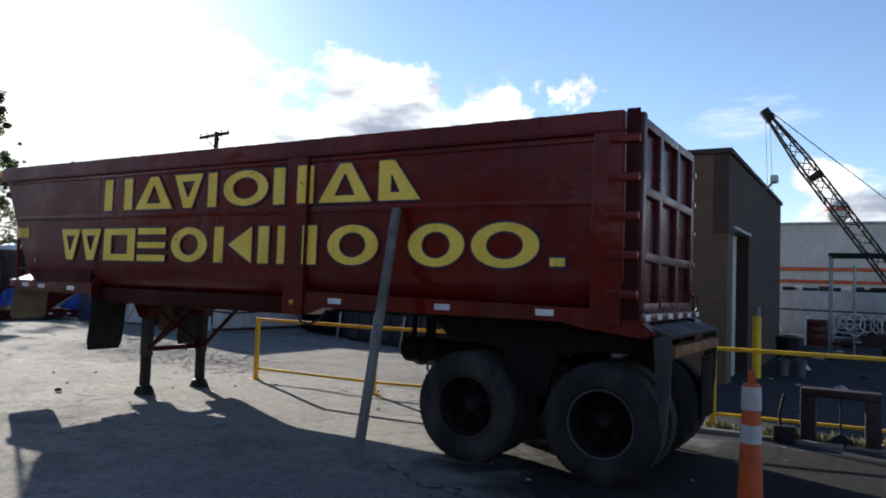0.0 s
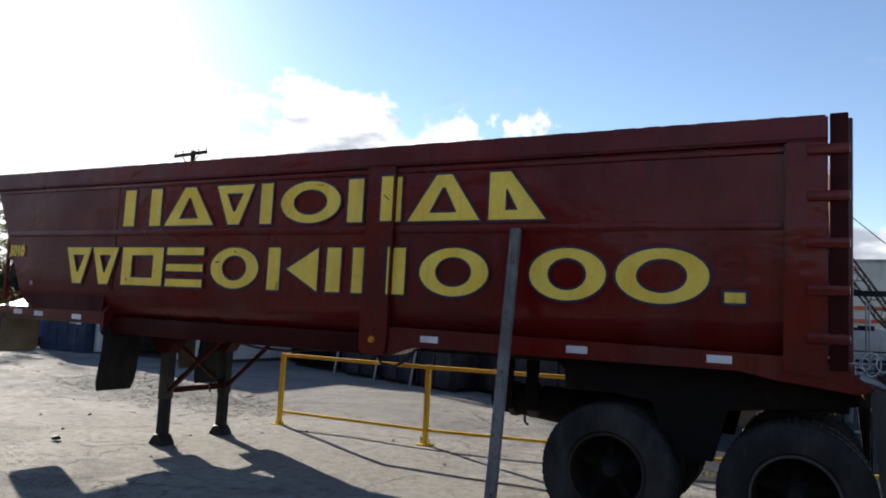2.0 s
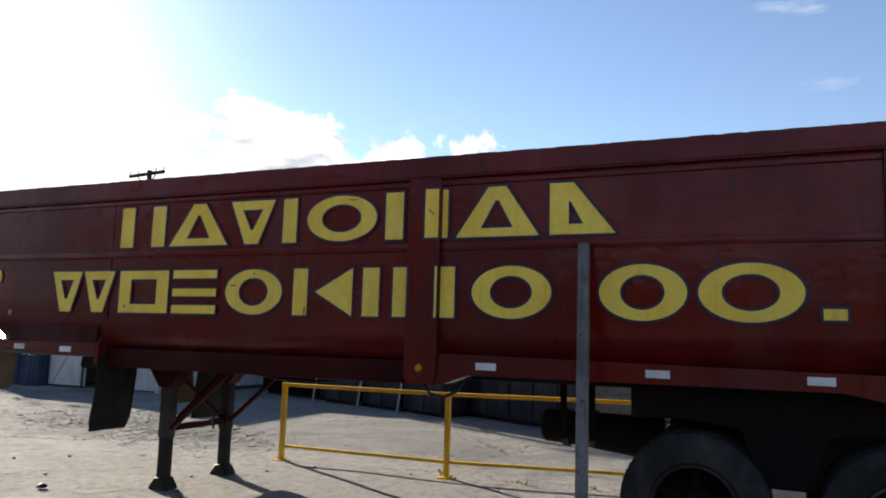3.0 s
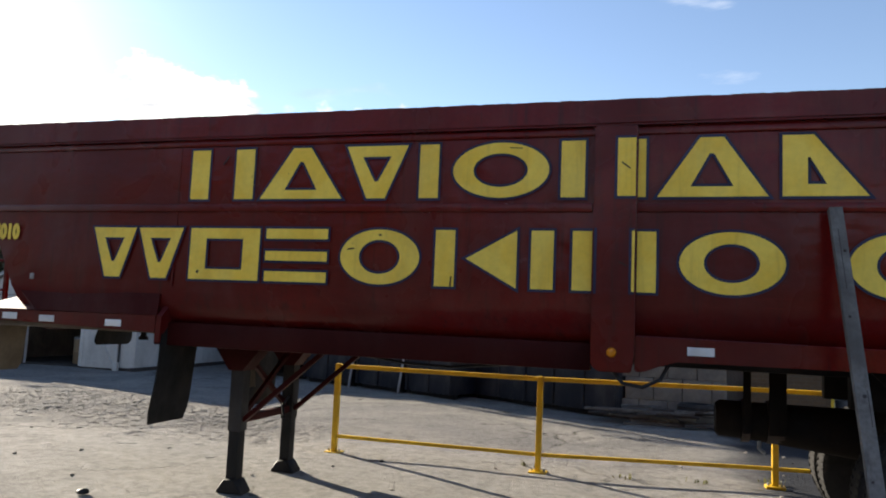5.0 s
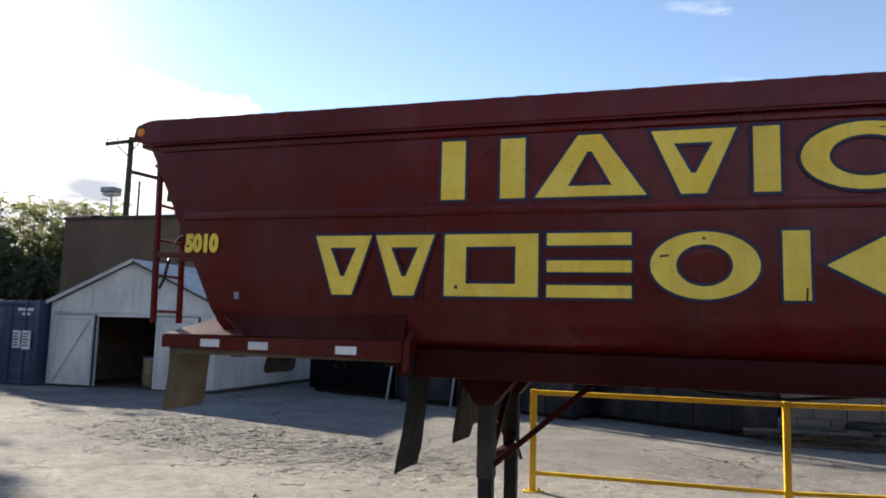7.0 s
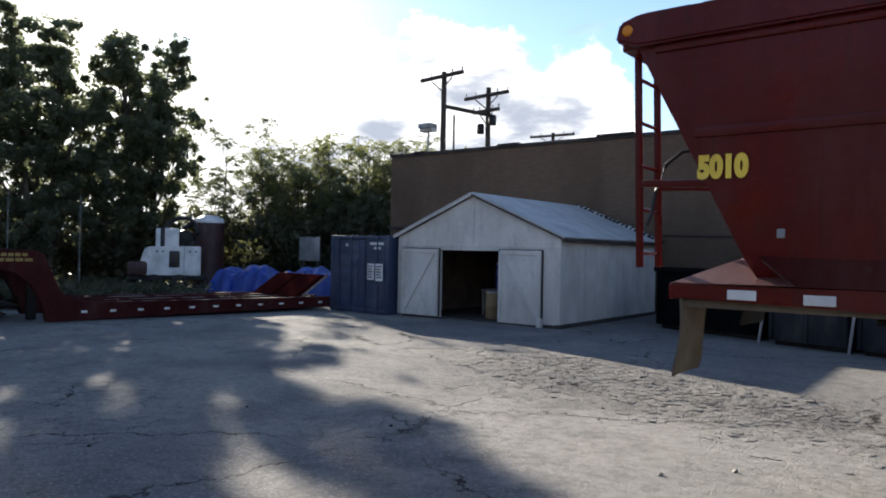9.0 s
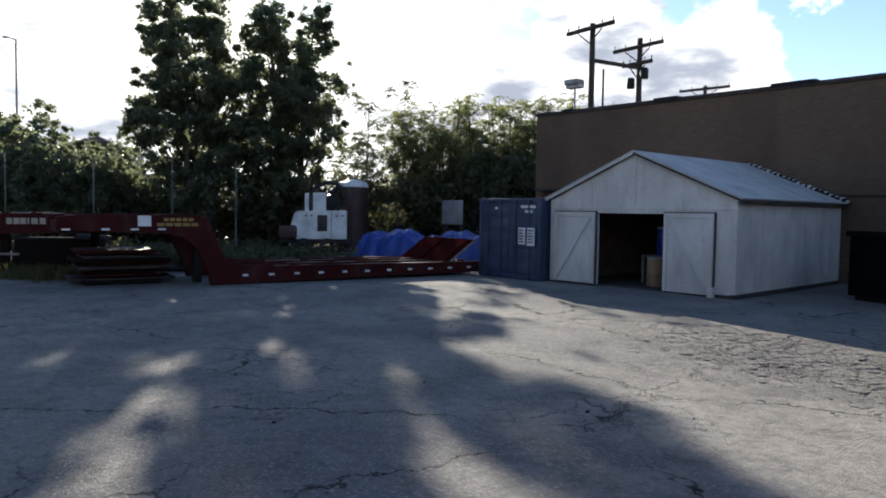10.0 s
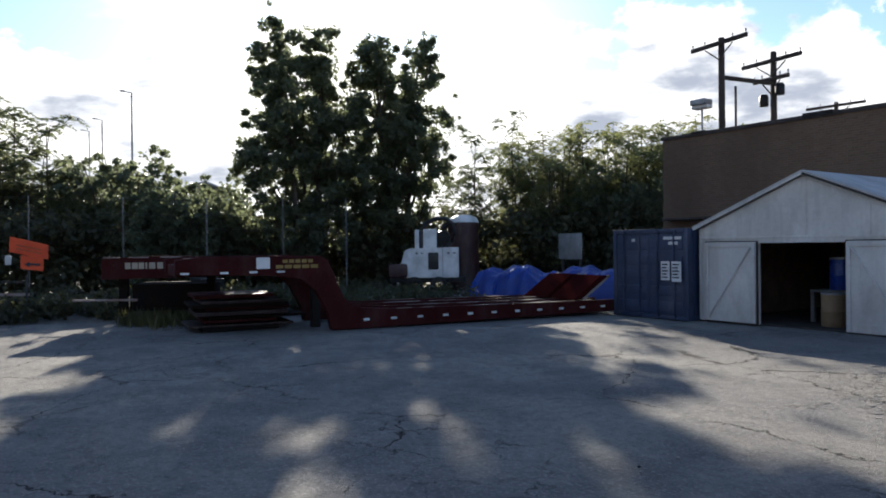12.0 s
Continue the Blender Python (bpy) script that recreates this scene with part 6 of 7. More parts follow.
# ---- blue tarpaulin heap ----
def tarp(cx, cy, lx, ly, tall, seed, label):
    rng = np.random.RandomState(seed)
    n, m = 46, 26
    rows = []
    ph = rng.uniform(0, 6.28, 8)
    for i in range(n):
        row = []
        u = i / (n - 1) * 2 - 1
        for j in range(m):
            v = j / (m - 1) * 2 - 1
            edge = max(abs(u), abs(v)) ** 6
            h = tall * (1 - edge) * (0.86 + 0.12 * math.sin(5 * u + ph[0]) * math.cos(3 * v + ph[1]) + 0.05 * math.sin(17 * u + 5 * v + ph[2]) + 0.03 * math.sin(31 * u - 12 * v + ph[3]))
            row.append((cx + lx * u * (1 + 0.03 * math.sin(9 * v)), cy + ly * v * (1 + 0.03 * math.sin(11 * u)), max(h, 0.0) + 0.01))
        rows.append(row)
    return single("tarpaulin", skin(bmesh.new(), rows), TARP, label, "tarpaulin", group="covered stacks", at=(cx, cy, 0))


tarp(-30.2, 17.9, 1.7, 1.0, 1.12, 1, "blue tarpaulin over a stack of goods")
tarp(-27.7, 18.9, 2.0, 0.9, 1.10, 2, "blue tarpaulin over a stack of goods")
board = thing("notice_board", "grey weathered board on posts among the bushes", "board", (-31.2, 21.3, 0))
part("panel", boxed(-31.85, -30.65, 21.28, 21.32, 1.25, 2.2, bevel=0.008), GREYSTEEL, board)
for x in (-31.7, -30.8):
    part("post", boxed(x - 0.04, x + 0.04, 21.33, 21.40, 0.0, 2.1), DARKWOOD, board)

# ---- orange sign and clutter past the gooseneck ----
sign = thing("roadwork_sign", "red-orange road sign boards on a folding stand", "sign", (-33.0, 3.96, 0), 84)
part("panel", thicken(skin(bmesh.new(), [[(-0.41, 0.01, 1.75), (0.45, 0.01, 1.54)], [(-0.39, 0.01, 2.14), (0.46, 0.01, 1.92)]]), 0.025), ORANGE_S, sign, local=True)
part("panel", thicken(skin(bmesh.new(), [[(-0.16, -0.03, 1.32), (0.34, -0.03, 1.25)], [(-0.16, -0.03, 1.67), (0.35, -0.03, 1.58)]]), 0.025), ORANGE_S, sign, local=True)
part("arrow", slab(bmesh.new(), [(-0.08, 1.43), (0.03, 1.50), (0.03, 1.46), (0.27, 1.44), (0.27, 1.39), (0.03, 1.41), (0.03, 1.36)], -0.064, -0.057), DARKINK, sign, smooth=False, local=True)
for z in (1.86, 1.77):
    part("lettering_bar", beamed((-0.25, -0.005, z + 0.06), (0.30, -0.005, z - 0.07), 0.01, 0.035), ORANGE, sign, smooth=False, local=True)
part("light", boxed(-0.50, -0.36, -0.06, 0.03, 1.42, 1.66, bevel=0.03), MACHINE, sign, "white warning light", local=True)
part("mast", tubed([(0, 0.04, 0), (0, 0.04, 1.85)], 0.02), BLACKSTEEL, sign, local=True)
for a in (-0.5, 0.5):
    part("leg", tubed([(a, -0.35, 0.02), (0, 0.04, 0.45)], 0.016), BLACKSTEEL, sign, local=True)
    part("leg", tubed([(a, 0.43, 0.02), (0, 0.04, 0.45)], 0.016), BLACKSTEEL, sign, local=True)
rack = thing("steel_rack", "grey steel barricade rack with pale boards", "rack", (-32.75, 3.35, 0), 84)
for z in (0.34, 0.72):
    part("board", beamed((-0.75, 0, z), (0.62, 0, z - 0.04), 0.04, 0.07), GLINT_AND_BARE, rack, local=True)
part("bar", beamed((-0.75, 0, 1.02), (0.6, 0, 1.0), 0.04, 0.05), GRIMY, rack, local=True)
for x in (-0.7, 0.55):
    part("leg", beamed((x, -0.25, 0.0), (x, 0.0, 1.15), 0.045, 0.045), GRIMY, rack, local=True)
    part("leg", beamed((x, 0.3, 0.0), (x, 0.02, 1.15), 0.045, 0.045), GRIMY, rack, local=True)
random.seed(31)
for k in range(16):
    x, y = random.uniform(-36.5, -33.6), random.uniform(1.0, 10.5)
    s = random.uniform(0.25, 0.6)
    bm = boxed(x - s, x + s, y - s * 0.6, y + s * 0.6, 0.0, s * random.uniform(0.8, 1.5), bevel=0.05)
    single("scrap_box", bm, (BLACKSTEEL, UNDER, RIM, UNDER)[k % 4], "dark scrap box in the weeds", "scrap", group="scrap behind the lowboy", at=(x, y, 0))
weeds("yard_weeds", [(random.uniform(-30.4, -29.0), random.uniform(5.6, 8.2), 0.0) for _ in range(40)], 4, 30, 0.22, 0.45, WEED, "yellow-green weeds under the gooseneck")


# ---- trees ----
def leaf_cloud(rng, centres, sizes, per, leaf):
    """Leaf blades scattered through clumps: vertices and faces."""
    C = np.repeat(centres, per, axis=0)
    S = np.repeat(sizes, per, axis=0)[:, None]
    N = len(C)
    d = rng.normal(size=(N, 3))
    d /= np.linalg.norm(d, axis=1)[:, None]
    P = C + d * S * rng.uniform(0.15, 1.0, (N, 1)) ** 0.6 * np.array([1.0, 1.0, 0.8])
    a = rng.normal(size=(N, 3))
    a /= np.linalg.norm(a, axis=1)[:, None]
    b = np.cross(a, rng.normal(size=(N, 3)))
    b /= np.linalg.norm(b, axis=1)[:, None]
    L = leaf * rng.uniform(0.6, 1.35, (N, 1))
    quad = np.stack([P - a * L, P + b * L * 0.55, P + a * L, P - b * L * 0.55], 1).reshape(-1, 3)
    return quad, np.arange(4 * N).reshape(N, 4)


def frond_tree(name, label, at, seed, stems, branches, rosette, reach, leaf, mat, low=0.3, skirt=0):
    """Slim stems (x, y, top) whose side shoots end in sprays of long feathered leaves that arch over."""
    rng = np.random.RandomState(seed)
    root = thing(name, label, "tree", at)
    bm = bmesh.new()
    tips = []
    for sx, sy, top in stems:
        ks = np.linspace(0, 1, 7)
        bend = rng.uniform(-0.25, 0.25, 2)
        spine = np.array([[sx * (0.6 + 0.4 * k) + bend[0] * math.sin(3 * k), sy * (0.6 + 0.4 * k) + bend[1] * math.sin(3 * k), top * k] for k in ks])
        tube(bm, [tuple(p) for p in spine], [0.011 * top * (1 - 0.85 * k) for k in ks], sides=7)
        tips.append((spine[-1], 1.0))
        for b in range(branches):
            k = low + (0.98 - low) * (b + rng.uniform(0, 0.9)) / branches
            start = np.array([np.interp(k, ks, spine[:, c]) for c in range(3)])
            a = rng.uniform(0, 2 * math.pi)
            out = reach * rng.uniform(0.35, 1.0) * (1.1 - 0.55 * k)
            tip = start + np.array([math.cos(a) * out, math.sin(a) * out, out * rng.uniform(0.5, 1.1)])
            mid = (start + tip) / 2 + np.array([math.cos(a), math.sin(a), -0.8]) * 0.06 * out
            tube(bm, [tuple(start), tuple(mid), tuple(tip)], [0.022, 0.014, 0.007], sides=4)
            tips.append((tip, rng.uniform(0.7, 1.05)))
    part("trunk", bm, BARK, root, local=True)
    quads = []
    for tip, big_ in tips:
        count = max(3, int(rosette * rng.uniform(0.7, 1.3)))
        for f in range(count):
            a, rise, L = rng.uniform(0, 2 * math.pi), rng.uniform(-0.1, 1.0), 0.75 * big_ * rng.uniform(0.6, 1.15)
            way = np.array([math.cos(a), math.sin(a), 0.0])
            side = np.array([-way[1], way[0], 0.0])
            base = tip + rng.normal(size=3) * 0.09
            us = np.linspace(0.22, 1.0, 8)
            for u in us:
                p = base + way * L * u * 0.9 + np.array([0, 0, L * (rise * u - 0.75 * u * u)])
                for sgn in (-1.0, 1.0):
                    l = leaf * (1.15 - 0.55 * u) * rng.uniform(0.75, 1.2)
                    d = side * sgn + way * 0.45 + np.array([0, 0, -0.25 + 0.35 * rng.normal()])
                    d /= np.linalg.norm(d)
                    w = np.cross(d, rng.normal(size=3) * 0.5 + np.array([0, 0, 1.0]))
                    w *= 0.23 * l / np.linalg.norm(w)
                    quads += [p, p + d * l * 0.4 + w, p + d * l, p + d * l * 0.4 - w]
    v = np.array(quads)
    if skirt:
        # low leaves round the feet of the stems
        at_ = np.array([stems[i][:2] + (0.0,) for i in rng.randint(0, len(stems), skirt)]) + np.stack([rng.normal(size=skirt) * 0.5, rng.normal(size=skirt) * 0.5, rng.uniform(0.2, 3.6, skirt)], 1)
        more, _ = leaf_cloud(rng, at_, rng.uniform(0.3, 0.65, skirt), 40, leaf * 0.5)
        v = np.concatenate([v, more])
    v[:, 2] = np.maximum(v[:, 2], 0.12)
    crown = from_arrays("crown", v, np.arange(len(v)).reshape(-1, 4), mat)
    crown.parent = root
    return root


def clump_of_stems(seed, count, wide, tall):
    rng = np.random.RandomState(seed)
    out = []
    for k in range(count):
        a, r = 2.4 * k + rng.uniform(-0.4, 0.4), wide * 0.5 * math.sqrt((k + 0.3) / count)
        out.append((r * math.cos(a), r * math.sin(a), tall * rng.uniform(0.68, 1.0)))
    return out


def crown_tree(label, at, seed, stems, lobes, leaf, per, mat, name="cottonwood_tree", clump=0.44, limbs=70, thin_tips=0.0, hollows=()):
    """A tree whose crown is a set of leafy lobes (x, y, z, rx, ry, rz, clumps) on forking stems (x, y, top)."""
    rng = np.random.RandomState(seed)
    root = thing(name, label, "tree", at)
    bm = bmesh.new()
    spines = []
    for sx, sy, top in stems:
        ks = np.linspace(0, 1, 8)
        spine = [np.array([sx * (0.25 + 0.75 * k) + 0.10 * math.sin(6 * k + sx), sy * (0.25 + 0.75 * k) + 0.12 * math.sin(5 * k + sy), top * k]) for k in ks]
        spines.append(spine)
        tube(bm, spine, [0.017 * top * (1 - 0.86 * k) for k in ks], sides=9)
    centres, sizes = [], []
    for x, y, z, rx, ry, rz, count in lobes:
        d = rng.normal(size=(count, 3))
        d /= np.linalg.norm(d, axis=1)[:, None]
        r = rng.uniform(0.0, 1.0, (count, 1)) ** 0.42
        c = np.array([x, y, z]) + d * r * np.array([rx, ry, rz]) * rng.uniform(0.88, 1.10, (count, 1))
        centres.append(c)
        sizes.append(clump * rng.uniform(0.45, 1.2, count) * (1.15 - 0.45 * r[:, 0]))
    centres, sizes = np.concatenate(centres), np.concatenate(sizes)
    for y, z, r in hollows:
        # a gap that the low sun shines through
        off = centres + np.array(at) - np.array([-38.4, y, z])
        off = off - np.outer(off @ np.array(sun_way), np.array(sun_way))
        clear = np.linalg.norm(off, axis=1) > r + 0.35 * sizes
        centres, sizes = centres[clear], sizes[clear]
    for c in centres[rng.permutation(len(centres))[:limbs]]:
        spine = min(spines, key=lambda sp: abs(sp[5][1] - c[1]))
        start = spine[int(np.clip(7 * (c[2] - 0.9) / spine[-1][2] - 0.8, 1, 6))]
        mid = (start + c) / 2 - np.array([0, 0, 0.10])
        tube(bm, [start, mid, c], [0.045, 0.028, 0.010], sides=5)
    part("trunk", bm, BARK, root, local=True)
    if thin_tips:
        # loose sprays of leaves past the edge of the lobes
        pick = rng.randint(0, len(centres), int(thin_tips * len(centres)))
        core = centres.mean(axis=0)
        push = centres[pick] - core
        centres = np.concatenate([centres, core + push * rng.uniform(0.98, 1.07, (len(pick), 1)) + rng.normal(size=(len(pick), 3)) * 0.22])
        sizes = np.concatenate([sizes, rng.uniform(0.10, 0.24, len(pick))])
        each = np.concatenate([np.full(len(sizes) - len(pick), per), np.full(len(pick), max(6, per // 7))])
    else:
        each = np.full(len(sizes), per)
    v, f = leaf_cloud(rng, centres, sizes, each, leaf)
    v[:, 2] = np.maximum(v[:, 2], 0.15)
    crown = from_arrays("crown", v, f, mat)
    crown.parent = root
    return root


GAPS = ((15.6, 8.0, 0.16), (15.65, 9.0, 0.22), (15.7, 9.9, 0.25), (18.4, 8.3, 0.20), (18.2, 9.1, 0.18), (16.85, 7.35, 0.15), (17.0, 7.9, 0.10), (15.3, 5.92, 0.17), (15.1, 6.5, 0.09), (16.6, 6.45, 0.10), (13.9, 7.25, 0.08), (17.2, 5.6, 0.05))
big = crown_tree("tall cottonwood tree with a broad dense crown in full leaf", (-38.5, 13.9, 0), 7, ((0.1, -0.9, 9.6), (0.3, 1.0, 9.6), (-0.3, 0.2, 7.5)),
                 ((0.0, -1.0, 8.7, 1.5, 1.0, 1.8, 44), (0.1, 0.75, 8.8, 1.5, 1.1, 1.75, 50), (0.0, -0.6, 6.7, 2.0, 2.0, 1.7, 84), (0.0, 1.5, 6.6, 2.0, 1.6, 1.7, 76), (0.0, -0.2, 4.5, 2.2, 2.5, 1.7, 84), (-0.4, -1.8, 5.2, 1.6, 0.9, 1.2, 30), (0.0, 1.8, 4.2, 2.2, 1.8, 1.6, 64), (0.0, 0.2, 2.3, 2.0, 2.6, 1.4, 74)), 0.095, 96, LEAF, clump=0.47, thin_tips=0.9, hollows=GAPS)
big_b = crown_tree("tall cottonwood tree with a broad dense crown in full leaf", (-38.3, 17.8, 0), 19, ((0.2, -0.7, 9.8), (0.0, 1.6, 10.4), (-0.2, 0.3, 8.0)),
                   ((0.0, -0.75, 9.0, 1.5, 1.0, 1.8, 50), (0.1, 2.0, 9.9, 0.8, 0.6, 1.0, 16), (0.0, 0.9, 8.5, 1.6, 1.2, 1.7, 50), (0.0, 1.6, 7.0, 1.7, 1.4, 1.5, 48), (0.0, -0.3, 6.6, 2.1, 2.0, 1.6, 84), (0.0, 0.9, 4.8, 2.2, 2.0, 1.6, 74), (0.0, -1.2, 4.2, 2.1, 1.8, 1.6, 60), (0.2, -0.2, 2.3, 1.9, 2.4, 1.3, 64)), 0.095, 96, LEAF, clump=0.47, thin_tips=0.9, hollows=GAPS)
def lobes_of(seed, count, wide, tall, slim, thick):
    """Upright lobes set about a middle, each with its own height."""
    rng = np.random.RandomState(seed)
    out, stems = [], []
    for k in range(count):
        a, r = 2.4 * k + rng.uniform(-0.4, 0.4), wide * 0.5 * math.sqrt((k + 0.3) / count) * 0.8
        top = tall * rng.uniform(0.76, 1.0) * (1.0 - 0.25 * (r / (wide * 0.5)) ** 2)
        rz = top * 0.47
        rx = wide * slim * rng.uniform(0.8, 1.25)
        out.append((r * math.cos(a), r * math.sin(a), top - rz, rx, rx, rz, int(thick * top / tall)))
        if k % 2 == 0:
            stems.append((r * math.cos(a), r * math.sin(a), top * 0.9))
    return stems, out


stems_, lobes_ = lobes_of(11, 13, 5.6, 6.9, 0.19, 44)
fill = crown_tree("dense green broadleaf tree by the fence", (-43.0, 8.4, 0), 11, stems_, lobes_, 0.10, 40, LEAF, "broadleaf_tree", clump=0.40, limbs=30, thin_tips=0.5)
fill_b = frond_tree("light_tree", "light green bushy tree with feathered leaves by the fence", (-36.2, 24.8, 0), 13, clump_of_stems(13, 24, 4.8, 7.0), 11, 7, 1.0, 0.18, LEAF_B, low=0.2, skirt=100)
thin = frond_tree("slender_tree", "slender young tree with an open feathery crown", (-38.4, 22.4, 0), 17, [(0.0, 0.0, 6.7), (0.5, 0.6, 5.4), (-0.6, -0.3, 4.6)], 9, 9, 1.6, 0.22, LEAF, low=0.45)
for group_ob in (fill, fill_b):
    tagged(group_ob, group="trees along the fence")
for src, x, y, turn, s in ((fill, -40.2, 9.2, 150, 0.74), (fill, -40.6, 10.9, 310, 0.70), (fill, -46.5, 5.0, 70, 0.84), (fill_b, -44.5, 1.0, 160, 0.86), (fill_b, -47.0, -2.8, 250, 1.22), (fill, -44.6, 12.2, 20, 0.86), (fill, -44.6, 20.5, 110, 0.46), (fill, -49.0, 8.0, 200, 1.02), (fill, -47.0, 16.5, 60, 0.60),
                           (fill_b, -33.4, 26.8, 40, 1.02), (fill_b, -31.0, 28.4, 130, 0.98), (fill_b, -40.2, 24.6, 220, 0.46), (fill, -35.4, 28.4, 300, 1.0), (fill_b, -42.4, 23.8, 300, 0.40), (fill_b, -38.6, 25.6, 20, 0.56), (fill_b, -34.4, 24.0, 80, 0.80), (fill, -32.6, 25.4, 190, 0.84), (fill_b, -48.8, 2.2, 300, 1.12), (fill, -30.6, 25.6, 30, 0.8), (fill_b, -45.0, 26.5, 80, 0.46), (fill_b, -50.0, 24.0, 10, 0.44)):
    copy_thing(src, pose(x, y, 0, 0, 0, turn) @ Matrix.Diagonal((s, s, s, 1)))
for x, y, turn, wide_, tall_ in ((-36.9, 23.4, 100, 0.8, 1.06), (-44.9, 4.6, 40, 1.3, 1.08), (-44.4, 5.6, 200, 1.2, 0.98), (-45.2, 3.9, 300, 1.2, 1.02), (-37.0, 21.2, 250, 0.8, 0.72)):
    copy_thing(thin, pose(x, y, 0, 0, 0, turn) @ Matrix.Diagonal((wide_, wide_, tall_, 1)))

# dense undergrowth that closes the foot of the trees
rng = np.random.RandomState(5)
spots = []
for k in range(420):
    t = rng.uniform(0, 1)
    x, y = np.interp(t, [0, 0.45, 0.75, 1], [-43.0, -40.5, -36.0, -29.6]), np.interp(t, [0, 0.45, 0.75, 1], [-4.0, 12.0, 21.5, 25.0])
    spots.append((x + rng.uniform(-1.6, 0.9), y + rng.uniform(-0.8, 0.8), rng.uniform(0.2, 2.9)))
for k in range(150):
    y = rng.uniform(10.5, 20.0)
    spots.append((-40.4 + rng.uniform(-0.8, 0.8), y, rng.uniform(0.3, 2.4)))
v, f = leaf_cloud(rng, np.array(spots), rng.uniform(0.5, 1.0, len(spots)), 80, 0.13)
v[:, 2] = np.maximum(v[:, 2], 0.05)
tagged(from_arrays("undergrowth", v, f, LEAF_C), "dense dark undergrowth along the fence", "bushes", kind="stuff")

# low growth among the scrap
spots = []
for k in range(520):
    t = rng.uniform(0, 1)
    x0 = np.interp(t, [0, 0.55, 1], [-33.9, -31.6, -29.6])
    spots.append((x0 - 5.0 * rng.uniform(0, 1) ** 1.3, -2.0 + 12.5 * t + rng.uniform(-0.3, 0.3), rng.uniform(0.05, 0.55)))
for k in range(360):
    spots.append((rng.uniform(-37.0, -29.2), rng.uniform(10.0, 15.8), rng.uniform(0.03, 0.35)))
v, f = leaf_cloud(rng, np.array(spots), rng.uniform(0.15, 0.42, len(spots)), 46, 0.075)
v[:, 2] = np.maximum(v[:, 2], 0.02)
tagged(from_arrays("low_growth", v, f, LEAF_C), "low dark weeds growing through the scrap", "weeds", kind="stuff")

# chain-link fence posts among the bushes
fence = thing("fence", "chain-link fence on thin galvanised posts", "fence", (-38.0, 8.0, 0), kind="structure")
FP = [(-37.4, -0.6), (-37.2, 1.9), (-36.93, 4.32), (-36.57, 6.9), (-35.97, 9.35), (-35.15, 11.67), (-34.26, 13.6)]
for x, y in FP:
    part("post", tubed([(x, y, 0), (x, y, 3.45)], 0.020), POST, fence)
for (a, b), (c, d) in zip(FP, FP[1:]):
    for z in (3.38, 2.9, 2.4):
        part("wire", tubed([(a, b, z), ((a + c) / 2, (b + d) / 2, z - 0.04), (c, d, z)], 0.006, sides=5), DARKWOOD, fence)


# ---- utility poles ----
def utility_pole(x, y, tall, arms, turn, label):
    root = thing("utility_pole", label, "utility pole", (x, y, 0), turn, group="utility poles")
    part("pole", tubed([(0, 0, 0), (0, 0, tall)], [0.14, 0.105], sides=12), POLEWOOD, root, local=True)
    for z, half in arms:
        arm = part("crossarm", boxed(-half, half, -0.2, -0.10, z - 0.07, z + 0.07, bevel=0.01), POLEWOOD, root, local=True)
        for s in (-1, 1):
            part("brace", beamed((s * half * 0.5, -0.14, z - 0.1), (0, -0.14, z - 0.55), 0.025, 0.04), POLEWOOD, arm, local=True)
        for k in (-0.95, -0.5, 0.5, 0.95):
            part("insulator", lathe(bmesh.new(), [(0.0, 0.15), (0.025, 0.14), (0.035, 0.09), (0.02, 0.06), (0.02, 0.0)], 10, Matrix.Translation((k * half, -0.14, z + 0.07))), GREYSTEEL, arm, local=True)
    return root


PA, PB = (-26.9, 24.3), (-26.6, 27.0)
pole_a = utility_pole(*PA, 8.85, ((8.65, 1.2),), -8, "dark wooden utility pole with one crossarm")
part("down_pipe", tubed([(0.5, 0.1, 0.0), (0.5, 0.1, 7.1)], 0.04), POLEWOOD, pole_a, local=True)
pole_b = utility_pole(*PB, 8.70, ((8.35, 1.25), (7.70, 0.75)), -8, "dark wooden utility pole with transformers")
for s in (-0.55, 0.55):
    part("transformer", lathe(bmesh.new(), [(0.0, 0.0), (0.15, 0.02), (0.16, 0.06), (0.16, 0.36), (0.12, 0.44), (0.0, 0.46)], 18, Matrix.Translation((s * 0.62, -0.1, 6.75 + 0.3 * (s > 0)))), BLACKSTEEL, pole_b, local=True)
beam_thing = single("pole_beam", beamed((PA[0], PA[1], 7.5), (PB[0], PB[1], 7.55), 0.10, 0.14, bevel=0.01), POLEWOOD, "heavy timber beam between the two utility poles", "beam", at=(PA[0], PA[1], 7.5))
utility_pole(-31.6, 41.5, 9.25, ((9.05, 1.5),), 5, "dark wooden utility pole half hidden behind the roof")
lamp = thing("floodlight", "roof floodlight on a thin mast", "lamp", (-27.9, 24.6, 5.45))
part("mast", tubed([(-27.9, 24.6, 5.4), (-27.9, 24.6, 6.62)], 0.035), GREYSTEEL, lamp)
part("head", boxed(-28.22, -27.58, 24.42, 24.78, 6.6, 6.72, bevel=0.03), MACHINE, lamp)
part("visor", boxed(-28.2, -27.6, 24.3, 24.8, 6.72, 6.92, bevel=0.03), GREYSTEEL, lamp)


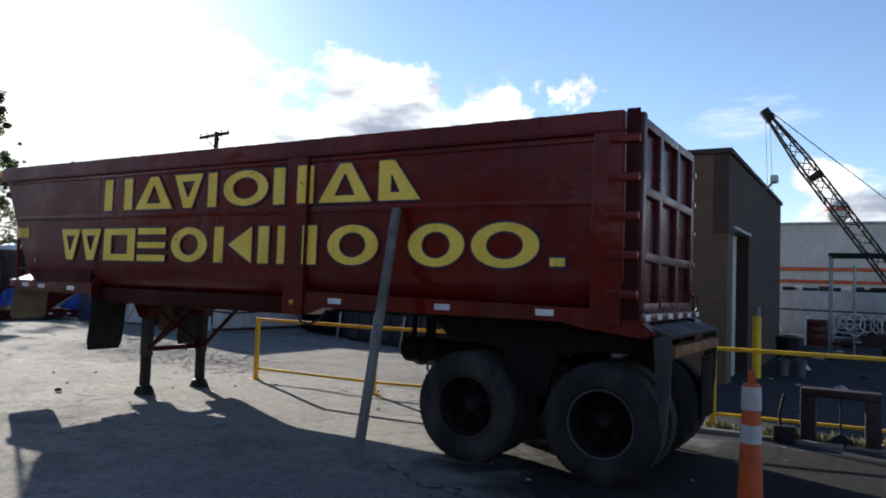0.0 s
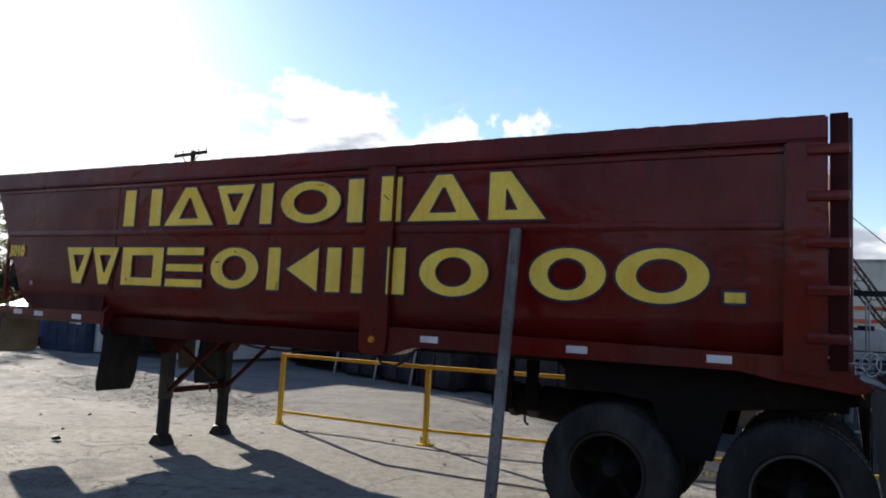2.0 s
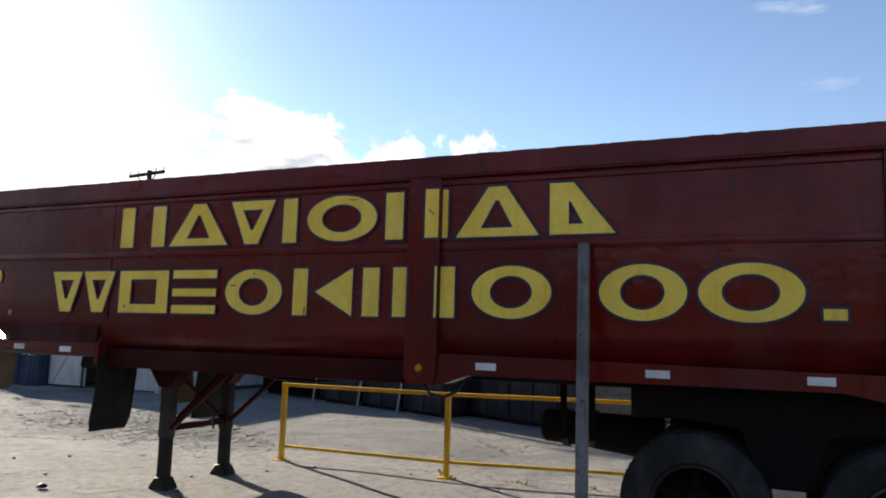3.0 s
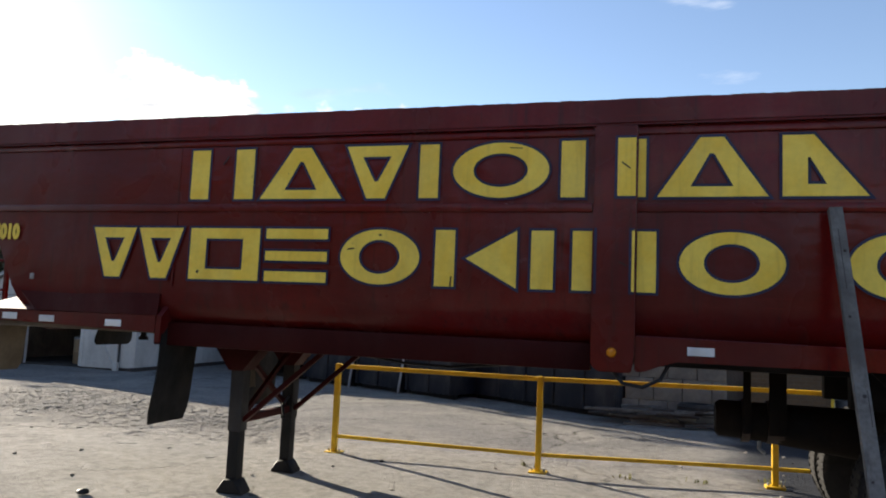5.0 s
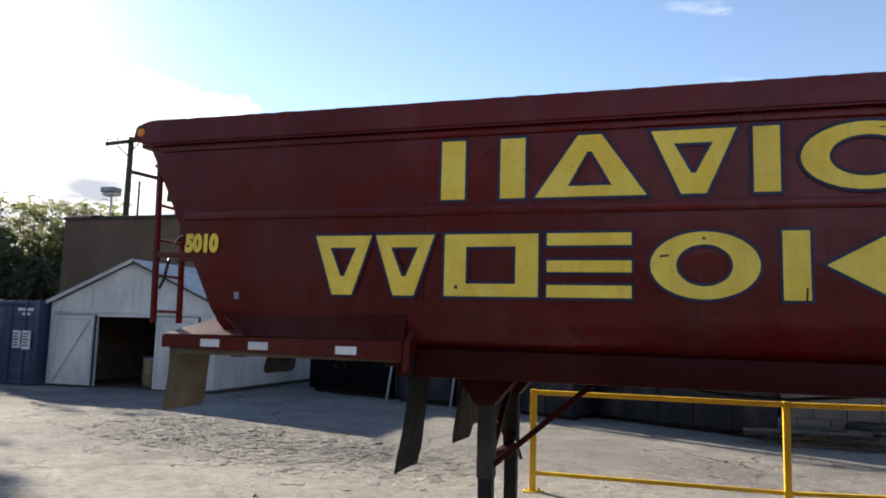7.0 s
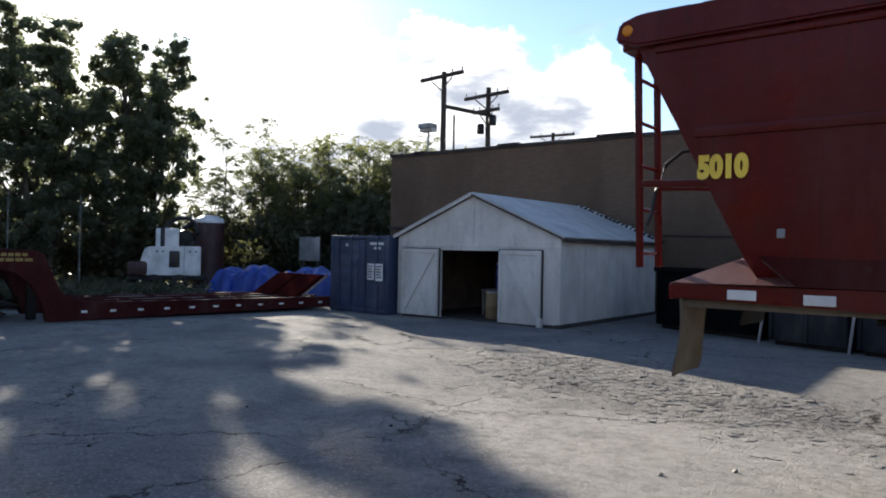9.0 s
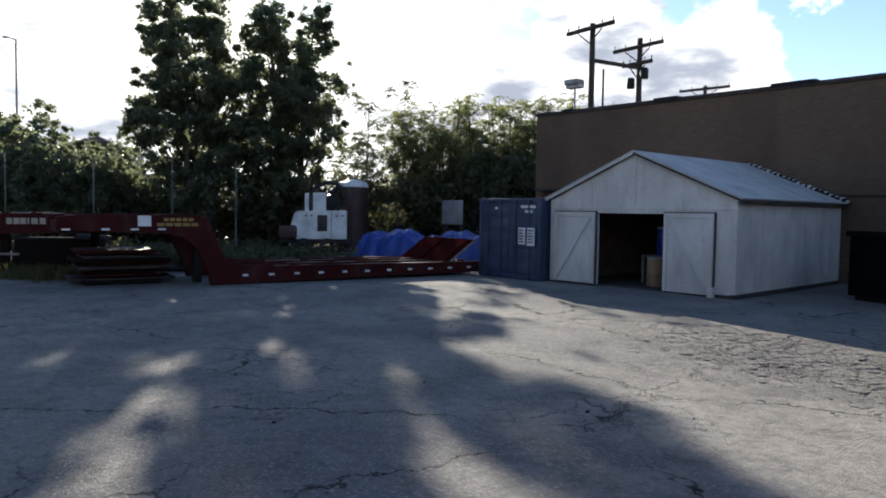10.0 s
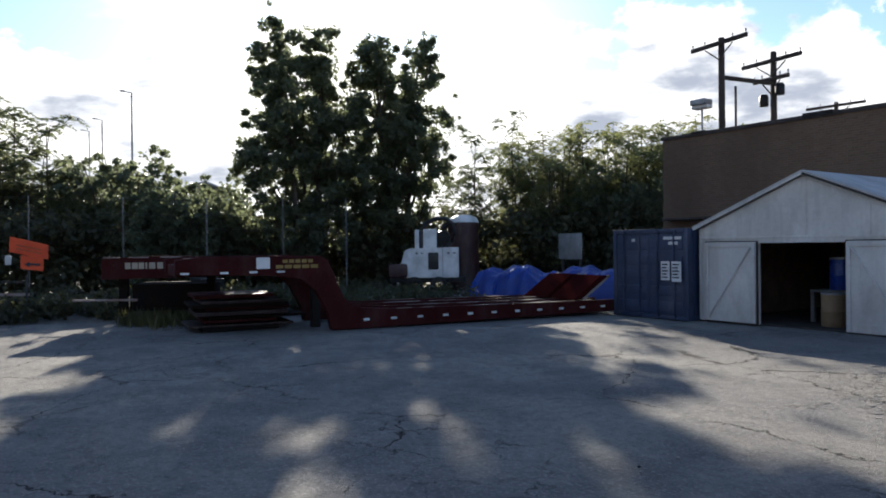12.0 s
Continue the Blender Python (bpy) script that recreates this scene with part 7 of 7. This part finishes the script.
# ---- tall street lamps far off ----
for x, y, tall in ((-85.5, 17.2, 16.7), (-105.7, 18.0, 17.2), (-120.8, 18.9, 18.0)):
    post = thing("street_lamp", "tall grey street lamp beyond the trees", "street lamp", (x, y, 0), group="street lamps")
    part("mast", tubed([(x, y, 0), (x, y, tall - 0.4), (x + 0.15, y, tall)], [0.13, 0.08, 0.06], sides=10), GREYSTEEL, post)
    part("arm", tubed([(x + 0.15, y, tall), (x, y - 0.6, tall + 0.12)], 0.05), GREYSTEEL, post)
    part("head", boxed(x - 0.12, x + 0.12, y - 1.05, y - 0.6, tall + 0.06, tall + 0.2, bevel=0.03), GREYSTEEL, post)
shed_far = thing("far_building", "pale green-roofed building beyond the trees", "building", (-85, 24, 0), kind="structure")
part("wall", boxed(-92, -84, 19.5, 28, 0, 6.9), PALESTEEL, shed_far, smooth=False)
bm = bmesh.new()
for a, b in ((19.2, 23.75), (28.3, 23.75)):
    skin(bm, [[(-92.3, a, 6.85), (-92.3, b, 8.4)], [(-83.7, a, 6.85), (-83.7, b, 8.4)]])
part("roof", thicken(bm, 0.15), GREYSTEEL, shed_far, smooth=False)

# ---- far side of the yard past the annex: pale works, pipe rack, crane ----
works = thing("works_building", "long pale grey works building with orange bands", "building", (0, 48, 0), kind="structure")
part("wall", boxed(-6.5, 16, 48, 60, 0, 6.1), PALESTEEL, works, smooth=False)
for z in (2.62, 3.36):
    part("orange_band", boxed(-6.55, 16.05, 47.9, 47.99, z, z + 0.2, bevel=0.01), ORANGE, works)
part("parapet", boxed(-6.6, 16.1, 47.9, 60.1, 6.1, 6.25, bevel=0.02), GREYSTEEL, works)
part("low_wall", boxed(-3.2, 4.5, 40, 40.3, 0, 2.1), WHITEWOOD, works, "white painted low wall", False)
junk = random.Random(6)
for k in range(14):
    x = -2.9 + 0.5 * k + junk.uniform(-0.15, 0.15)
    w, h = junk.uniform(0.15, 0.4), junk.uniform(0.08, 0.28)
    single("stored_scrap", boxed(x - w, x + w, 40.02, 40.28, 2.1, 2.1 + h, bevel=0.03), (BLACKSTEEL, PAPER, RIM, GRIMY)[k % 4], "odd scrap lying along the white wall", "scrap", group="scrap on the wall", at=(x, 40.15, 2.1))
rackp = thing("pipe_rack", "grey steel pipe rack with coiled hose and red parts", "rack", (1.5, 26, 0))
for x in (-0.41, 0.25, 3.6):
    for y in (25.5, 27.0):
        part("upright", tubed([(x, y, 0), (x, y, 3.16 if x != 0.25 else 2.8)], 0.028), GREYSTEEL, rackp)
for z, a in ((3.12, -0.41),):
    for y in (25.5, 27.0):
        part("beam", beamed((a - 0.05, y, z), (3.8, y, z), 0.08, 0.1, bevel=0.01), BLACKSTEEL, rackp)
part("low_pipe", tubed([(-3.0, 27.2, 1.35), (3.8, 27.2, 1.3)], 0.025), BLACKSTEEL, rackp)
chest = part("red_chest", boxed(-1.05, -0.48, 25.6, 26.8, 0.25, 1.08, bevel=0.02), RED_GATE, rackp)
for z in (0.42, 0.64, 0.86):
    part("drawer_front", boxed(-1.02, -0.51, 25.575, 25.598, z, z + 0.18, bevel=0.006), RED_GATE, chest)
part("white_end", boxed(-1.13, -1.055, 25.6, 26.8, 0.25, 1.12, bevel=0.01), MACHINE, rackp, "white end panel")
part("red_chest", boxed(0.45, 1.6, 25.6, 26.8, 0.3, 1.0, bevel=0.02), MAROON, rackp)
loops = random.Random(12)
for k in range(11):
    cx, r, sag = 0.0 + 0.16 * k + loops.uniform(-0.05, 0.05), loops.uniform(0.17, 0.34), loops.uniform(0.8, 1.25)
    part("hose_coil", tubed([(cx + r * 0.8 * math.cos(a), 25.42 + 0.10 * math.sin(2 * a + k), 0.98 + r * sag * math.sin(a)) for a in (2 * math.pi * j / 16 for j in range(17))], 0.022, sides=6, caps=False), WHITE if k % 3 else GREYSTEEL, rackp)
for k in range(6):
    z = 0.35 + 0.14 * k
    part("pipe", tubed([(-0.35 + 0.05 * k, 26.0 + 0.1 * (k % 2), z), (3.4, 26.1, z + 0.04)], 0.05, sides=8), (MAROON, GREYSTEEL, BLACKSTEEL)[k % 3], rackp)
for x, y in ((-0.9, 29.5), (2.3, 22.8)):
    cone = thing("traffic_cone", "small orange traffic cone", "cone", (x, y, 0), group="traffic cones")
    part("cone", lathe(bmesh.new(), [(0.03, 0.5), (0.04, 0.5), (0.13, 0.04), (0.13, 0.03)], 14, Matrix.Translation((x, y, 0))), ORANGE, cone)
    part("foot", boxed(x - 0.18, x + 0.18, y - 0.18, y + 0.18, 0, 0.035, bevel=0.01), ORANGE, cone)
random.seed(41)
for k in range(9):
    x, y, s = random.uniform(-0.6, 4.2), random.uniform(22.0, 34.0), random.uniform(0.2, 0.5)
    bm = boxed(x - s, x + s, y - s, y + s, 0, s * random.uniform(0.7, 1.6), bevel=0.04)
    single("scrap_bin", bm, (BLACKSTEEL, MAROON, GREYSTEEL)[k % 3], "dark scrap bin in the far yard", "scrap", group="scrap in the far yard", at=(x, y, 0))

# bits lying about the far yard
random.seed(77)
for k in range(44):
    x, y, s = random.uniform(-1.3, 3.2), random.uniform(15.5, 27.0), random.uniform(0.04, 0.17)
    bm = bmesh.new()
    bmesh.ops.create_icosphere(bm, subdivisions=1, radius=s)
    for v in bm.verts:
        v.co = Vector((v.co.x * random.uniform(0.6, 1.6), v.co.y * random.uniform(0.6, 1.3), max(v.co.z, -0.2 * s) * random.uniform(0.4, 1.0)))
        v.co += Vector((x, y, 0.2 * s))
    single("debris", bm, (UNDER, RUBBLE, RIM, GRIMY, PAPER)[k % 5 if k % 10 else 4], "bit of scrap lying in the far yard", "scrap", smooth=False, group="debris in the far yard", at=(x, y, 0))

# lattice crane boom
crane = thing("crawler_crane", "dark lattice-boom crane leaning over the far yard", "crane", (2.5, 36.3, 0))
TIP, FOOT = Vector((-3.35, 34.6, 9.85)), Vector((2.45, 36.3, 1.2))
axis = (TIP - FOOT).normalized()
across = axis.cross(Vector((0, 0, 1))).normalized()
above = across.cross(axis)


def boom_ring(t):
    grow = min(1.0, t / 0.18, (1.0 - t) / 0.35 + 0.3)
    c = FOOT.lerp(TIP, t)
    return [c + (sx * across + sz * above) * 0.27 * grow for sx, sz in ((-1, -1), (1, -1), (1, 1), (-1, 1))]


N = 22
rings = [boom_ring(k / N) for k in range(N + 1)]
for c in range(4):
    part("boom_chord", tubed([r[c] for r in rings], 0.045, sides=6), BLACKSTEEL, crane)
bm = bmesh.new()
for k in range(N):
    for c in range(4):
        d = (c + 1) % 4
        a, b = (rings[k][c], rings[k + 1][d]) if k % 2 else (rings[k][d], rings[k + 1][c])
        tube(bm, [a, b], 0.022, sides=4)
part("boom_lacing", bm, BLACKSTEEL, crane)
part("boom_joint", beamed(FOOT.lerp(TIP, 0.66), FOOT.lerp(TIP, 0.69), 0.58, 0.58, bevel=0.03), BLACKSTEEL, crane)
part("boom_head", beamed(FOOT.lerp(TIP, 0.965), TIP + axis * 0.25, 0.34, 0.4, bevel=0.06), BLACKSTEEL, crane)
part("pendant", tubed([TIP + above * 0.2, Vector((1.3, 36.8, 6.1)), Vector((5.0, 38.0, 3.0))], 0.022, sides=5), CABLE, crane)
for off in (0.1, 0.45):
    part("hoist_rope", tubed([TIP + axis * (0.2 - off), TIP + axis * (0.2 - off) + Vector((0.25, 0.1, -7.2))], 0.012, sides=4), CABLE, crane)
part("house", boxed(2.0, 5.8, 34.6, 37.4, 1.0, 3.0, bevel=0.08), NAVYBOX, crane)
part("tracks", boxed(1.9, 6.0, 34.2, 37.8, 0.0, 1.0, bevel=0.2), BLACKSTEEL, crane)

# water tower far away
WT = (-8.9, 260.0)
tower = thing("water_tower", "red and white water tower far away", "water tower", (*WT, 0))
place = Matrix.Translation((*WT, 29.0)) @ Matrix.Diagonal((0.6, 0.6, 0.72, 1.0))
part("bowl", lathe(bmesh.new(), [(6.0, 0.5), (5.6, -1.8), (3.8, -3.4), (1.4, -5.4), (1.2, -7.5)], 28, place), MACHINE, tower)
part("band", lathe(bmesh.new(), [(6.0, 0.5), (6.2, 1.6), (6.0, 2.7)], 28, place), TOWER_RED, tower)
part("dome", lathe(bmesh.new(), [(6.0, 2.7), (4.9, 4.4), (2.8, 5.6), (0.0, 6.0)], 28, place), MACHINE, tower)
part("stem", tubed([(*WT, 0), (*WT, 24.0)], 0.72, sides=16), MACHINE, tower)
